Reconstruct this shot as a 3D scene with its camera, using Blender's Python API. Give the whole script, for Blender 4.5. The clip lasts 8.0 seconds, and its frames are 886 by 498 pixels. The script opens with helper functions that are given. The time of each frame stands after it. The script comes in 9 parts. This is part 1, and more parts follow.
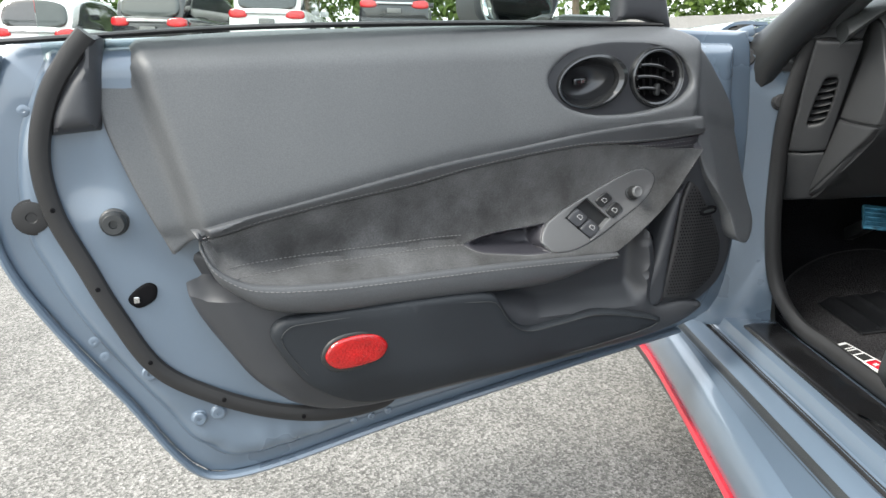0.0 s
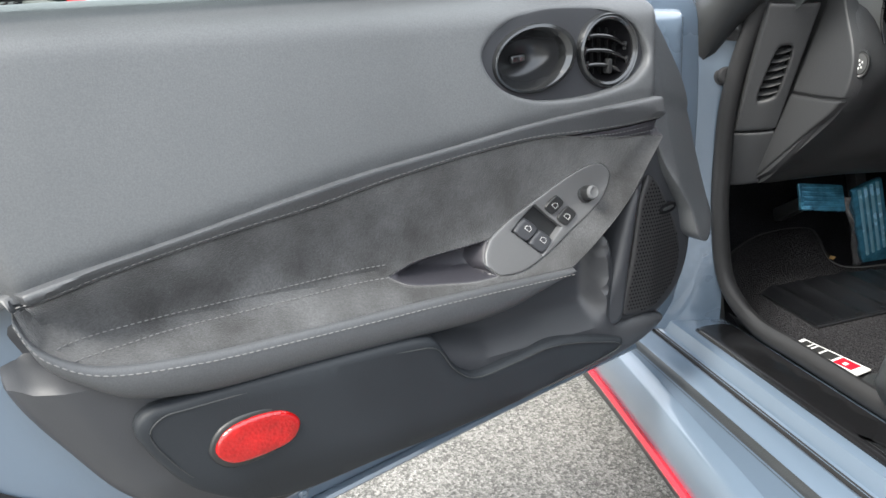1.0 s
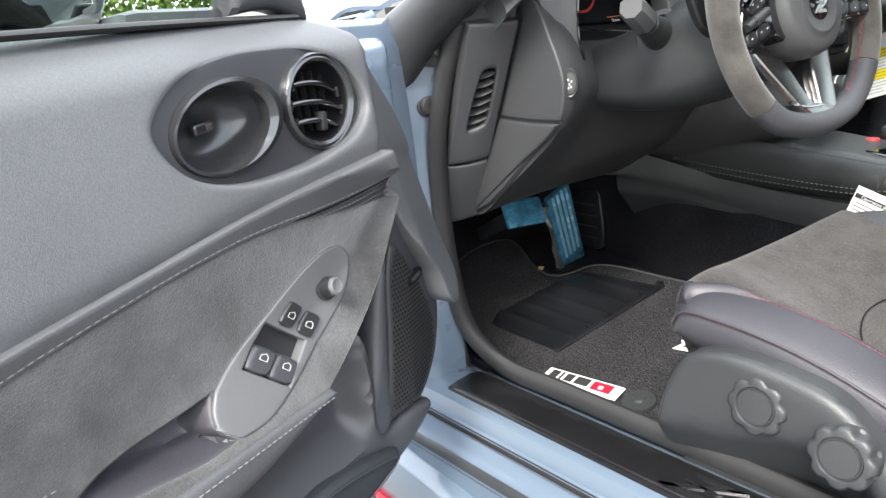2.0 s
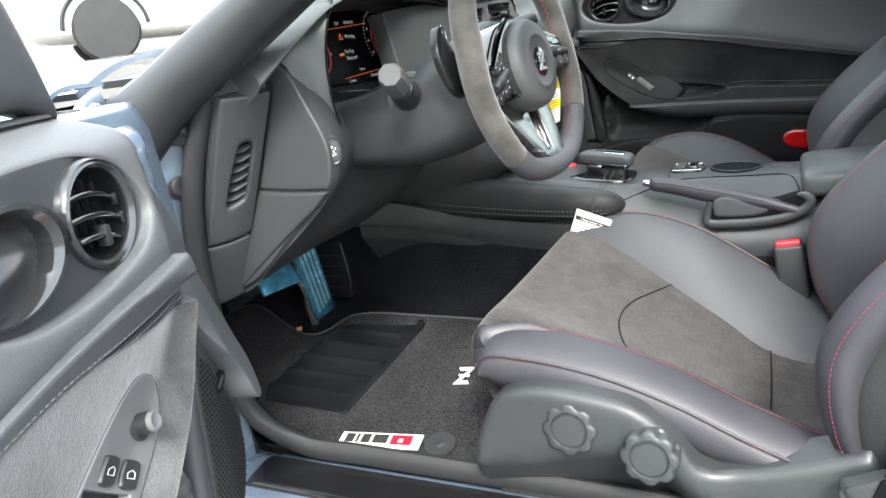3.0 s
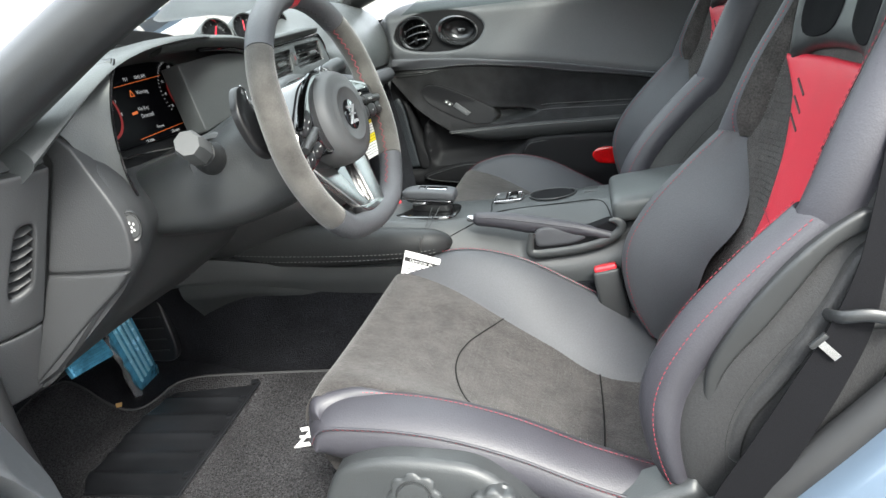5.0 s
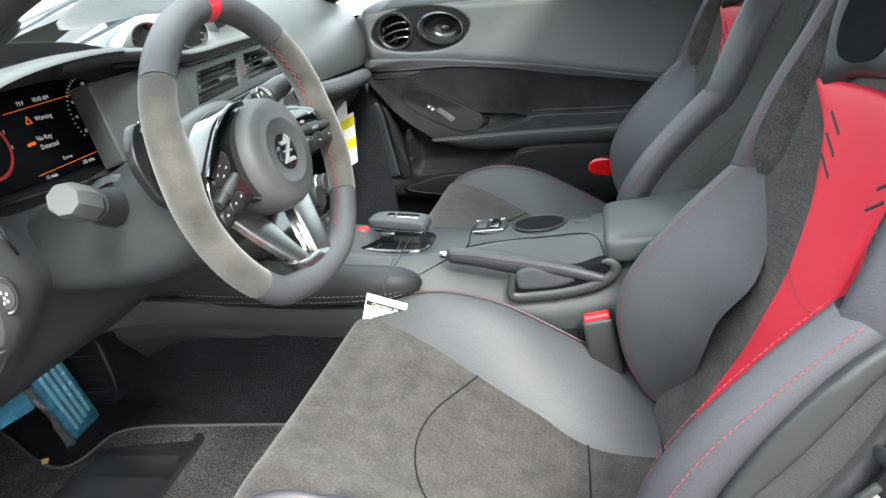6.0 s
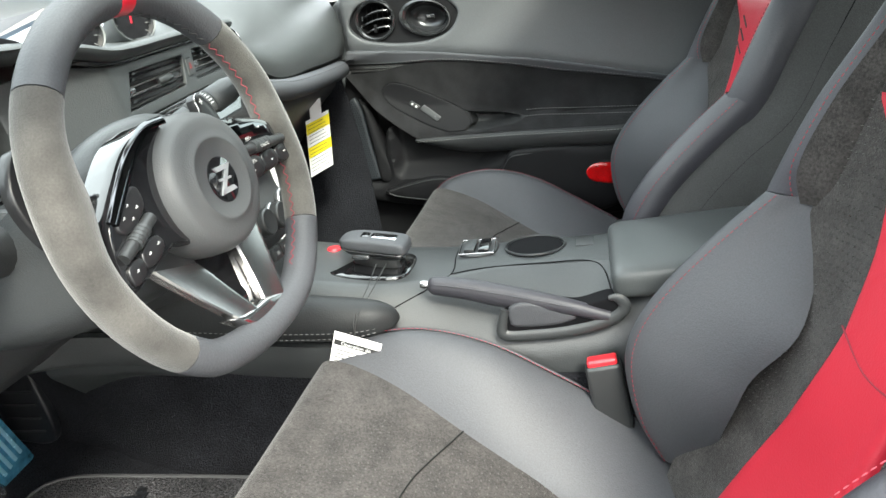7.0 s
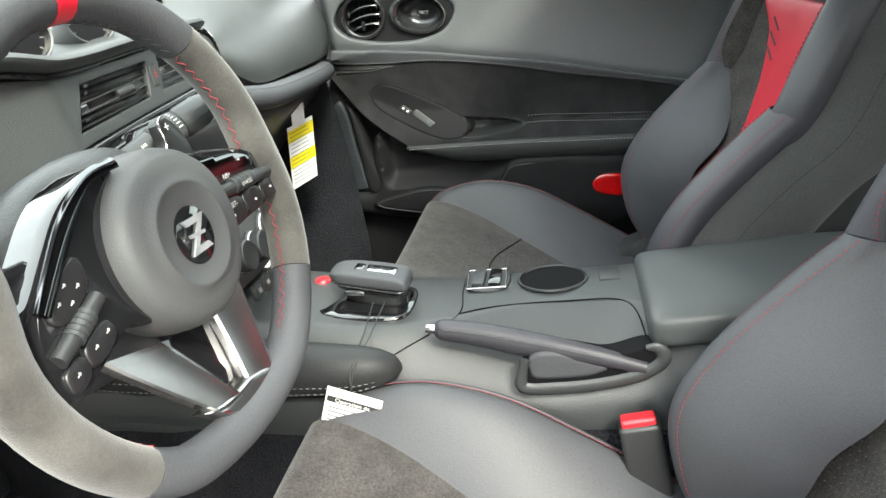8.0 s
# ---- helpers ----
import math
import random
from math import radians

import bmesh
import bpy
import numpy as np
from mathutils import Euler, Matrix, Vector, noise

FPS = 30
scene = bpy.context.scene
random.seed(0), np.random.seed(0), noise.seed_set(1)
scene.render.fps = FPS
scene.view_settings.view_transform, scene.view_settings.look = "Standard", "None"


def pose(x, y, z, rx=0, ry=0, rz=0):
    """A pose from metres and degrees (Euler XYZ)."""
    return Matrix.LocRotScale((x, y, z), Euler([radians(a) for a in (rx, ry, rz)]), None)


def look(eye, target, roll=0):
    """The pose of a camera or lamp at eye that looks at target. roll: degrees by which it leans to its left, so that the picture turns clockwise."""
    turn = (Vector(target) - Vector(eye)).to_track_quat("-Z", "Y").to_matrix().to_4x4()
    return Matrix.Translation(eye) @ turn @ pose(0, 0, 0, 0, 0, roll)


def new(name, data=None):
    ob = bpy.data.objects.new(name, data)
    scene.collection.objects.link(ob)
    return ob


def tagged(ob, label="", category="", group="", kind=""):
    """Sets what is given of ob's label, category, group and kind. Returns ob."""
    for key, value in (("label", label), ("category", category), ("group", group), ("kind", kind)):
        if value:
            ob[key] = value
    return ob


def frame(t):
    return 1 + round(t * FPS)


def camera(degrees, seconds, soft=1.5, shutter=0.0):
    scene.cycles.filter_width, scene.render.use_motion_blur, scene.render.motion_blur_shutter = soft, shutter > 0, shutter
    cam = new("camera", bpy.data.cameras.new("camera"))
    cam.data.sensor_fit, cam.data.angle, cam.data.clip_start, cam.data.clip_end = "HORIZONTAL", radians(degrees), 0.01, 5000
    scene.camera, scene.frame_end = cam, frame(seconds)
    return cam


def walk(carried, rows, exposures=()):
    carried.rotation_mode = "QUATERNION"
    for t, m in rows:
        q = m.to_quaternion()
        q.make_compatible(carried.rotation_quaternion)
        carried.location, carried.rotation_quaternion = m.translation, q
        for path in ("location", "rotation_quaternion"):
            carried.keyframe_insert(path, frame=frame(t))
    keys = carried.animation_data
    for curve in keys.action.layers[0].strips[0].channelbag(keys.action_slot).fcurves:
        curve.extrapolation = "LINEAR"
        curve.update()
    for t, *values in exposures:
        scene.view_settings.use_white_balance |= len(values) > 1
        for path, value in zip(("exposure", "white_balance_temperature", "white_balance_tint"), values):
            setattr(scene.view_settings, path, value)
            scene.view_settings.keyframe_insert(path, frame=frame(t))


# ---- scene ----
cam = camera(62.8, 8.0)
PATH = [
    (0, (-1.379, -1.006, 0.91), (-1.337, 0.928, 0.401), 1.4),
    (0.5, (-1.394, -0.875, 0.901), (-1.27, 1.051, 0.373), 1.0),
    (1, (-1.419, -0.735, 0.898), (-1.049, 1.153, 0.354), -0.3),
    (1.5, (-1.412, -0.583, 0.917), (-0.663, 1.187, 0.365), -2.8),
    (2, (-1.382, -0.456, 0.938), (-0.198, 1.058, 0.385), -4.6),
    (2.2, (-1.383, -0.412, 0.95), (-0.04, 0.963, 0.398), -5.1),
    (3.3, (-1.446, -0.331, 1.005), (0.336, 0.385, 0.447), -8.1),
    (3.5, (-1.447, -0.33, 1.009), (0.365, 0.304, 0.45), -8.4),
    (4, (-1.452, -0.329, 1.029), (0.399, 0.179, 0.466), -8.9),
    (4.5, (-1.436, -0.336, 1.033), (0.425, 0.124, 0.461), -9.2),
    (6, (-1.168, -0.367, 1.078), (0.671, 0.094, 0.443), -8.9),
    (6.5, (-1.07, -0.374, 1.077), (0.763, 0.082, 0.42), -8.6),
    (7, (-0.992, -0.343, 1.083), (0.84, 0.089, 0.405), -8.3),
    (7.5, (-0.916, -0.301, 1.094), (0.917, 0.095, 0.401), -8.0),
    (8, (-0.85, -0.276, 1.097), (0.983, 0.091, 0.386), -7.7),
]
EXPOSURES = [(0.0, 1.8, 6500, 6), (1.0, 2.12, 6500, 7), (1.5, 2.35, 6500, 8), (2.0, 2.52, 6500, 9), (3.5, 2.75, 6400, 5), (4.5, 2.8, 6450, 6), (6.0, 3.0, 6450, 3), (6.5, 3.05, 6500, 3), (8.0, 3.05, 6800, 3)]
walk(cam, [(t, look(eye, target, roll)) for t, eye, target, roll in PATH], EXPOSURES)

# ---- world and light ----
world = bpy.data.worlds.new("sky")
scene.world = world
world.use_nodes = True
wn, wl = world.node_tree.nodes, world.node_tree.links
sky = wn.new("ShaderNodeTexSky")
sky.sky_type, sky.sun_disc = "NISHITA", False
sky.sun_elevation, sky.sun_rotation = radians(45), radians(240)
sky.air_density, sky.dust_density = 1.0, 4.0
soft_cloud = wn.new("ShaderNodeMixRGB")
soft_cloud.inputs[0].default_value = 0.72
soft_cloud.inputs[2].default_value = (6.2, 6.35, 6.6, 1)
wl.new(sky.outputs[0], soft_cloud.inputs[1])
wl.new(soft_cloud.outputs[0], wn["Background"].inputs[0])
wn["Background"].inputs[1].default_value = 0.15
sun = new("sun", bpy.data.lights.new("sun", "SUN"))
sun.data.energy, sun.data.angle, sun.data.color = 1.2, radians(14), (1.0, 0.97, 0.92)
sun.matrix_world = look((-7, -4, 8), (0, 0, 0.5))


# ---- geometry helpers ----


def smooth_path(pts, k=6, closed=False, dim=3):
    """A smooth curve through the points. An entry of 1 after the coordinates marks a sharp corner."""
    P = [np.array(p[:dim], float) for p in pts]
    sharp = [len(p) > dim and p[dim] == 1 for p in pts]
    n, out = len(P), []
    for i in range(n if closed else n - 1):
        a, b = P[i], P[(i + 1) % n]
        before = P[i - 1] if (closed or i > 0) and not sharp[i] else 2 * a - b
        after = P[(i + 2) % n] if (closed or i + 2 < n) and not sharp[(i + 1) % n] else 2 * b - a
        la, lb, lc = (max(1e-9, np.linalg.norm(d)) ** 0.5 for d in (a - before, b - a, after - b))
        ta = ((a - before) / la - (b - before) / (la + lb) + (b - a) / lb) * lb
        tb = ((b - a) / lb - (after - a) / (lb + lc) + (after - b) / lc) * lb
        for j in range(k):
            s = j / k
            out.append((2 * s**3 - 3 * s**2 + 1) * a + (s**3 - 2 * s**2 + s) * ta + (3 * s**2 - 2 * s**3) * b + (s**3 - s**2) * tb)
    if not closed:
        out.append(P[-1])
    return np.array(out)


def even(path, step, closed=False):
    """The same curve with points at even steps."""
    P = np.vstack([path, path[:1]]) if closed else np.asarray(path)
    s = np.r_[0, np.cumsum(np.linalg.norm(np.diff(P, axis=0), axis=1))]
    n = max(3, int(round(s[-1] / step)))
    at = np.linspace(0, s[-1], n + 1)[: n if closed else n + 1]
    return np.stack([np.interp(at, s, c) for c in P.T], 1)


def merge(*geos):
    V, F = [], []
    for v, f in geos:
        o = len(V)
        V += [tuple(p) for p in v]
        F += [tuple(i + o for i in face) for face in f]
    return V, F


def moved(geo, m):
    return [tuple(m @ Vector(p)) for p in geo[0]], geo[1]


def mirrored(geo):
    return [(-p[0], p[1], p[2]) for p in geo[0]], [tuple(reversed(f)) for f in geo[1]]


def box(lo, hi, r=0.0, seg=2):
    bm = bmesh.new()
    bmesh.ops.create_cube(bm, size=1)
    lo, hi = Vector(lo), Vector(hi)
    for v in bm.verts:
        v.co = Vector([(lo[i] + hi[i]) / 2 + v.co[i] * (hi[i] - lo[i]) for i in range(3)])
    if r:
        bmesh.ops.bevel(bm, geom=bm.edges[:], offset=r, segments=seg, profile=0.6, affect="EDGES")
    bm.verts.index_update()
    geo = [tuple(v.co) for v in bm.verts], [tuple(v.index for v in f.verts) for f in bm.faces]
    bm.free()
    return geo


def rings(R, closed=True, caps=True):
    """Skin a stack of rings (each the same number of points)."""
    m = len(R[0])
    V = [tuple(p) for r in R for p in r]
    F = []
    for i in range(len(R) - 1):
        for j in range(m if closed else m - 1):
            k = (j + 1) % m
            F.append((i * m + j, i * m + k, (i + 1) * m + k, (i + 1) * m + j))
    if caps and closed:
        F.append(tuple(reversed(range(m))))
        F.append(tuple((len(R) - 1) * m + j for j in range(m)))
    return V, F


def tube(pts, rad, n=10, k=6, closed=False, up=(0, 0, 1), twist=0.0):
    """A swept tube. rad: one radius, or one per point; a radius may be (across, along up)."""
    P = smooth_path([tuple(p) for p in pts], k, closed) if len(pts) > 2 else np.array(pts, float)
    count = len(pts)
    r = [rad] * count if not isinstance(rad, list) else rad
    r = np.array([x if isinstance(x, tuple) else (x, x) for x in r], float)
    at = np.linspace(0, count if closed else count - 1, len(P), endpoint=not closed)
    r = np.vstack([r, r[:1]]) if closed else r
    ra, rb = (np.interp(at, range(len(r)), r[:, c]) for c in (0, 1))
    T = np.roll(P, -1, 0) - np.roll(P, 1, 0) if closed else np.gradient(P, axis=0)
    R = []
    for i, p in enumerate(P):
        t = T[i] / (np.linalg.norm(T[i]) + 1e-12)
        side = np.cross(t, up)
        side /= np.linalg.norm(side) + 1e-12
        top = np.cross(side, t)
        R.append([p + ra[i] * math.cos(a) * side + rb[i] * math.sin(a) * top for a in (twist + 2 * math.pi * j / n for j in range(n))])
    if closed:
        R.append(R[0])
    return rings(R, caps=not closed)


def loft(sections, k=5, kr=4, closed=True, caps=True):
    """A smooth skin through sections, each a loop of as many 3D points."""
    S = [smooth_path([tuple(p) for p in s], kr, closed) for s in sections]
    cols = [smooth_path([tuple(s[j]) for s in S], k) for j in range(len(S[0]))]
    R = [[c[i] for c in cols] for i in range(len(cols[0]))]
    return rings(R, closed, caps)


def sheet(grid, k=5, thick=0.0, kr=None, back=None):
    """A smooth surface through a grid of 3D points; thick: its depth, laid to the side that back points to."""
    V, F = loft(grid, k, kr or k, closed=False, caps=False)
    if not thick:
        return V, F
    m = len(smooth_path([tuple(p) for p in grid[0]], kr or k))
    A = np.array(V).reshape(-1, m, 3)
    N = np.cross(np.gradient(A, axis=1), np.gradient(A, axis=0))
    N /= np.linalg.norm(N, axis=2, keepdims=True) + 1e-12
    if back is not None and (N.reshape(-1, 3) @ np.array(back, float)).mean() > 0:
        N = -N
    B = A - N * thick
    rim = lambda X: np.concatenate([X[0], X[1:, -1], X[-1, -2::-1], X[-2:0:-1, 0]])  # noqa: E731
    ra, rb = rim(A), rim(B)
    side = rings([ra, rb], caps=False)
    back = [tuple(p) for p in B.reshape(-1, 3)], [tuple(reversed(f)) for f in F]
    return merge((V, F), back, side)


def lathe(profile, m, n=28):
    """Turn a profile of (radius, height) round z and lay it by m."""
    R = [[m @ Vector((r * math.cos(a), r * math.sin(a), h)) for a in (2 * math.pi * j / n for j in range(n))] for r, h in profile]
    return rings(R, caps=True)


def ell(c, ax, ay, a, b, n=12, e=1.0):
    """A rounded ring round c: half sizes a along ax, b along ay; e under 1 is boxier."""
    c, ax, ay = (np.array(v, float) for v in (c, ax, ay))
    out = []
    for j in range(n):
        t = 2 * math.pi * j / n
        x, y = math.cos(t), math.sin(t)
        out.append(tuple(c + ax * a * math.copysign(abs(x) ** e, x) + ay * b * math.copysign(abs(y) ** e, y)))
    return out


def edge_distance(pts, B):
    A, C = B, np.roll(B, -1, 0)
    d = C - A
    best = np.full(len(pts), 1e9)
    for a, v in zip(A, d):
        w = pts - a
        s = np.clip((w @ v) / (v @ v + 1e-15), 0, 1)
        best = np.minimum(best, np.linalg.norm(w - s[:, None] * v, axis=1))
    return best


def inside(pts, B):
    x, y = pts.T
    hit = np.zeros(len(pts), bool)
    for (ax, ay), (bx, by) in zip(B, np.roll(B, -1, 0)):
        if ay != by:
            hit ^= ((ay > y) != (by > y)) & (x < (bx - ax) * (y - ay) / (by - ay) + ax)
    return hit


def panel(pts, place, height=0.01, r=0.01, depth=0.01, res=0.02, extra=None, k=8, bulge=0.0, hole=None):
    """A padded panel inside a smooth outline of (u, v): rounded over r at its edge, height thick, with a skirt of depth.
    place(u, v, h) lays it in the world; extra(u, v) adds relief; bulge swells its middle."""
    from mathutils.geometry import delaunay_2d_cdt
    B = even(smooth_path(pts, k, True, 2), res * 0.6, True)
    lo, hi = B.min(0), B.max(0)
    gx, gy = np.meshgrid(np.arange(lo[0], hi[0], res), np.arange(lo[1], hi[1], res))
    gx = gx + (np.arange(gx.shape[0])[:, None] % 2) * res * 0.5
    Q = np.stack([gx.ravel(), gy.ravel()], 1)
    Q = Q[inside(Q, B)]
    dQ = edge_distance(Q, B) if len(Q) else np.zeros(0)
    Q = Q[dQ > max(r, res * 0.45)] if len(Q) else Q
    nrm = np.roll(B, -1, 0) - np.roll(B, 1, 0)
    nrm = np.stack([-nrm[:, 1], nrm[:, 0]], 1)
    nrm /= np.linalg.norm(nrm, axis=1, keepdims=True) + 1e-12
    if ((np.roll(B, -1, 0) - B)[:, 1] * B[:, 0]).sum() < 0:
        nrm = -nrm
    extra_pts = []
    for f in (0.12, 0.4, 0.8):
        ring = B + nrm * r * f
        ok = inside(ring, B) & (edge_distance(ring, B) > 0.93 * r * f)
        extra_pts.append(ring[ok])
    A = np.vstack([B, *extra_pts, Q])
    nb = len(B)
    vs, _, fs, *_ = delaunay_2d_cdt([Vector(p) for p in A], [], [list(range(nb))], 1, 1e-7)
    W = np.array([tuple(v) for v in vs])
    d = edge_distance(W, B)
    top = height * np.sqrt(np.clip(1 - (1 - np.clip(d / r, 0, 1)) ** 2, 0, 1))
    if bulge:
        top = top + bulge * (1 - np.exp(-((d / (0.45 * max(d.max(), 1e-6))) ** 2)))
    if extra:
        top = top + np.array([extra(u, v) for u, v in W])
    V = [tuple(place(u, v, h)) for (u, v), h in zip(W, top)]
    F = [tuple(f) for f in fs]
    base = [extra(u, v) if extra else 0.0 for u, v in B]
    skirt = rings([[place(u, v, e) for (u, v), e in zip(B, base)], [place(u, v, e - depth) for (u, v), e in zip(B, base)]], caps=True)
    skirt = skirt[0], skirt[1][:-2] + [skirt[1][-1]]
    return merge((V, F), skirt)


def field(pts, place, form, holes=(), res=0.008, r=0.003, lip=0.002, depth=0.012, k=8, walls=0.0):
    """A sheet inside a smooth outline of (u, v) that follows form(u, v), rounded down by lip at its edges, with open holes.
    depth: the skirt round it; walls: the skirt inside the holes."""
    from mathutils.geometry import delaunay_2d_cdt
    loops = [even(smooth_path(p, k, True, 2), res * 0.6, True) for p in (pts, *holes)]
    B = loops[0]
    lo, hi = B.min(0), B.max(0)
    gx, gy = np.meshgrid(np.arange(lo[0], hi[0], res), np.arange(lo[1], hi[1], res))
    gx = gx + (np.arange(gx.shape[0])[:, None] % 2) * res * 0.5

    def gap(P):
        return np.min([edge_distance(P, q) for q in loops], axis=0)

    def within(P):
        ok = inside(P, B)
        for q in loops[1:]:
            ok &= ~inside(P, q)
        return ok

    Q = np.stack([gx.ravel(), gy.ravel()], 1)
    Q = Q[within(Q)]
    Q = Q[gap(Q) > max(r * 1.2, res * 0.45)]
    near = []
    for q in loops:
        t = np.roll(q, -1, 0) - np.roll(q, 1, 0)
        t = np.stack([-t[:, 1], t[:, 0]], 1) / (np.linalg.norm(t, axis=1, keepdims=True) + 1e-12)
        for f in (-1.0, -0.5, -0.15, 0.15, 0.5, 1.0):
            P = q + t * r * f
            P = P[within(P)]
            near.append(P[gap(P) > 0.9 * r * abs(f)] if len(P) else P)
    E, n = [], 0
    for q in loops:
        E += [(n + i, n + (i + 1) % len(q)) for i in range(len(q))]
        n += len(q)
    A = np.vstack([*loops, *near, Q])
    vs, _, fs, *_ = delaunay_2d_cdt([Vector(p) for p in A], E, [], 0, 1e-7)
    W = np.array([tuple(v) for v in vs])
    mid = np.array([W[list(f)].mean(0) for f in fs])
    keep = within(mid)
    d = gap(W)
    h = np.array([form(u, v) for u, v in W]) - lip * (1 - np.sqrt(np.clip(1 - (1 - np.clip(d / r, 0, 1)) ** 2, 0, 1)))
    geos = [([tuple(place(u, v, e)) for (u, v), e in zip(W, h)], [tuple(f) for f, ok in zip(fs, keep) if ok])]
    for i, q in enumerate(loops):
        drop = depth if i == 0 else walls
        if drop:
            e = [form(u, v) - lip for u, v in q]
            geos.append(rings([[place(u, v, x) for (u, v), x in zip(q, e)], [place(u, v, x - drop) for (u, v), x in zip(q, e)]], caps=False))
    return merge(*geos)


def stitches(path, length=0.005, gap=0.003, rad=0.0006, up=(0, 0, 1)):
    """A row of short thread stitches along a 3D curve."""
    P = even(np.asarray(path), length + gap)
    geos = []
    up = Vector(up)
    for a, b in zip(P[:-1], P[1:]):
        a, b = Vector(a), Vector(b)
        t = (b - a).normalized()
        e = a + t * length
        side = t.cross(up).normalized() * rad * 1.1
        top = side.cross(t).normalized() * rad
        R = [[a + (side * c + top * s) * 0.4 for c, s in ((1, 0), (0, 1), (-1, 0), (0, -1))], [a.lerp(e, 0.3) + side * c + top * s for c, s in ((1, 0), (0, 1), (-1, 0), (0, -1))],
             [a.lerp(e, 0.7) + side * c + top * s for c, s in ((1, 0), (0, 1), (-1, 0), (0, -1))], [e + (side * c + top * s) * 0.4 for c, s in ((1, 0), (0, 1), (-1, 0), (0, -1))]]
        geos.append(rings(R, caps=True))
    return merge(*geos)


ANCHOR = {}


def thing(name, base, label, category, group="", kind=""):
    """A top-level thing: an empty at its base."""
    ob = new(name)
    ob.location = base
    ob.empty_display_size = 0.05
    ANCHOR[ob.name] = Vector(base)
    return tagged(ob, label, category, group, kind)


def part(name, geo, material, parent=None, label="", angle=38.0, clean=True):
    """One mesh object under a thing or a part. Its points are in the world's metres."""
    me = bpy.data.meshes.new(name)
    if isinstance(geo, bmesh.types.BMesh):
        geo.to_mesh(me)
        geo.free()
    else:
        me.from_pydata([tuple(p) for p in geo[0]], [], [tuple(f) for f in geo[1]])
    if clean:
        bm = bmesh.new()
        bm.from_mesh(me)
        bmesh.ops.remove_doubles(bm, verts=bm.verts[:], dist=1e-5)
        bmesh.ops.recalc_face_normals(bm, faces=bm.faces[:])
        bm.to_mesh(me)
        bm.free()
    me.shade_smooth()
    me.set_sharp_from_angle(angle=radians(angle))
    me.materials.append(material)
    ob = new(name, me)
    if parent:
        ob.parent = parent
        ob.matrix_parent_inverse = Matrix.Translation(-ANCHOR.get(parent.name, Vector()))
    if label:
        ob["label"] = label
    return ob


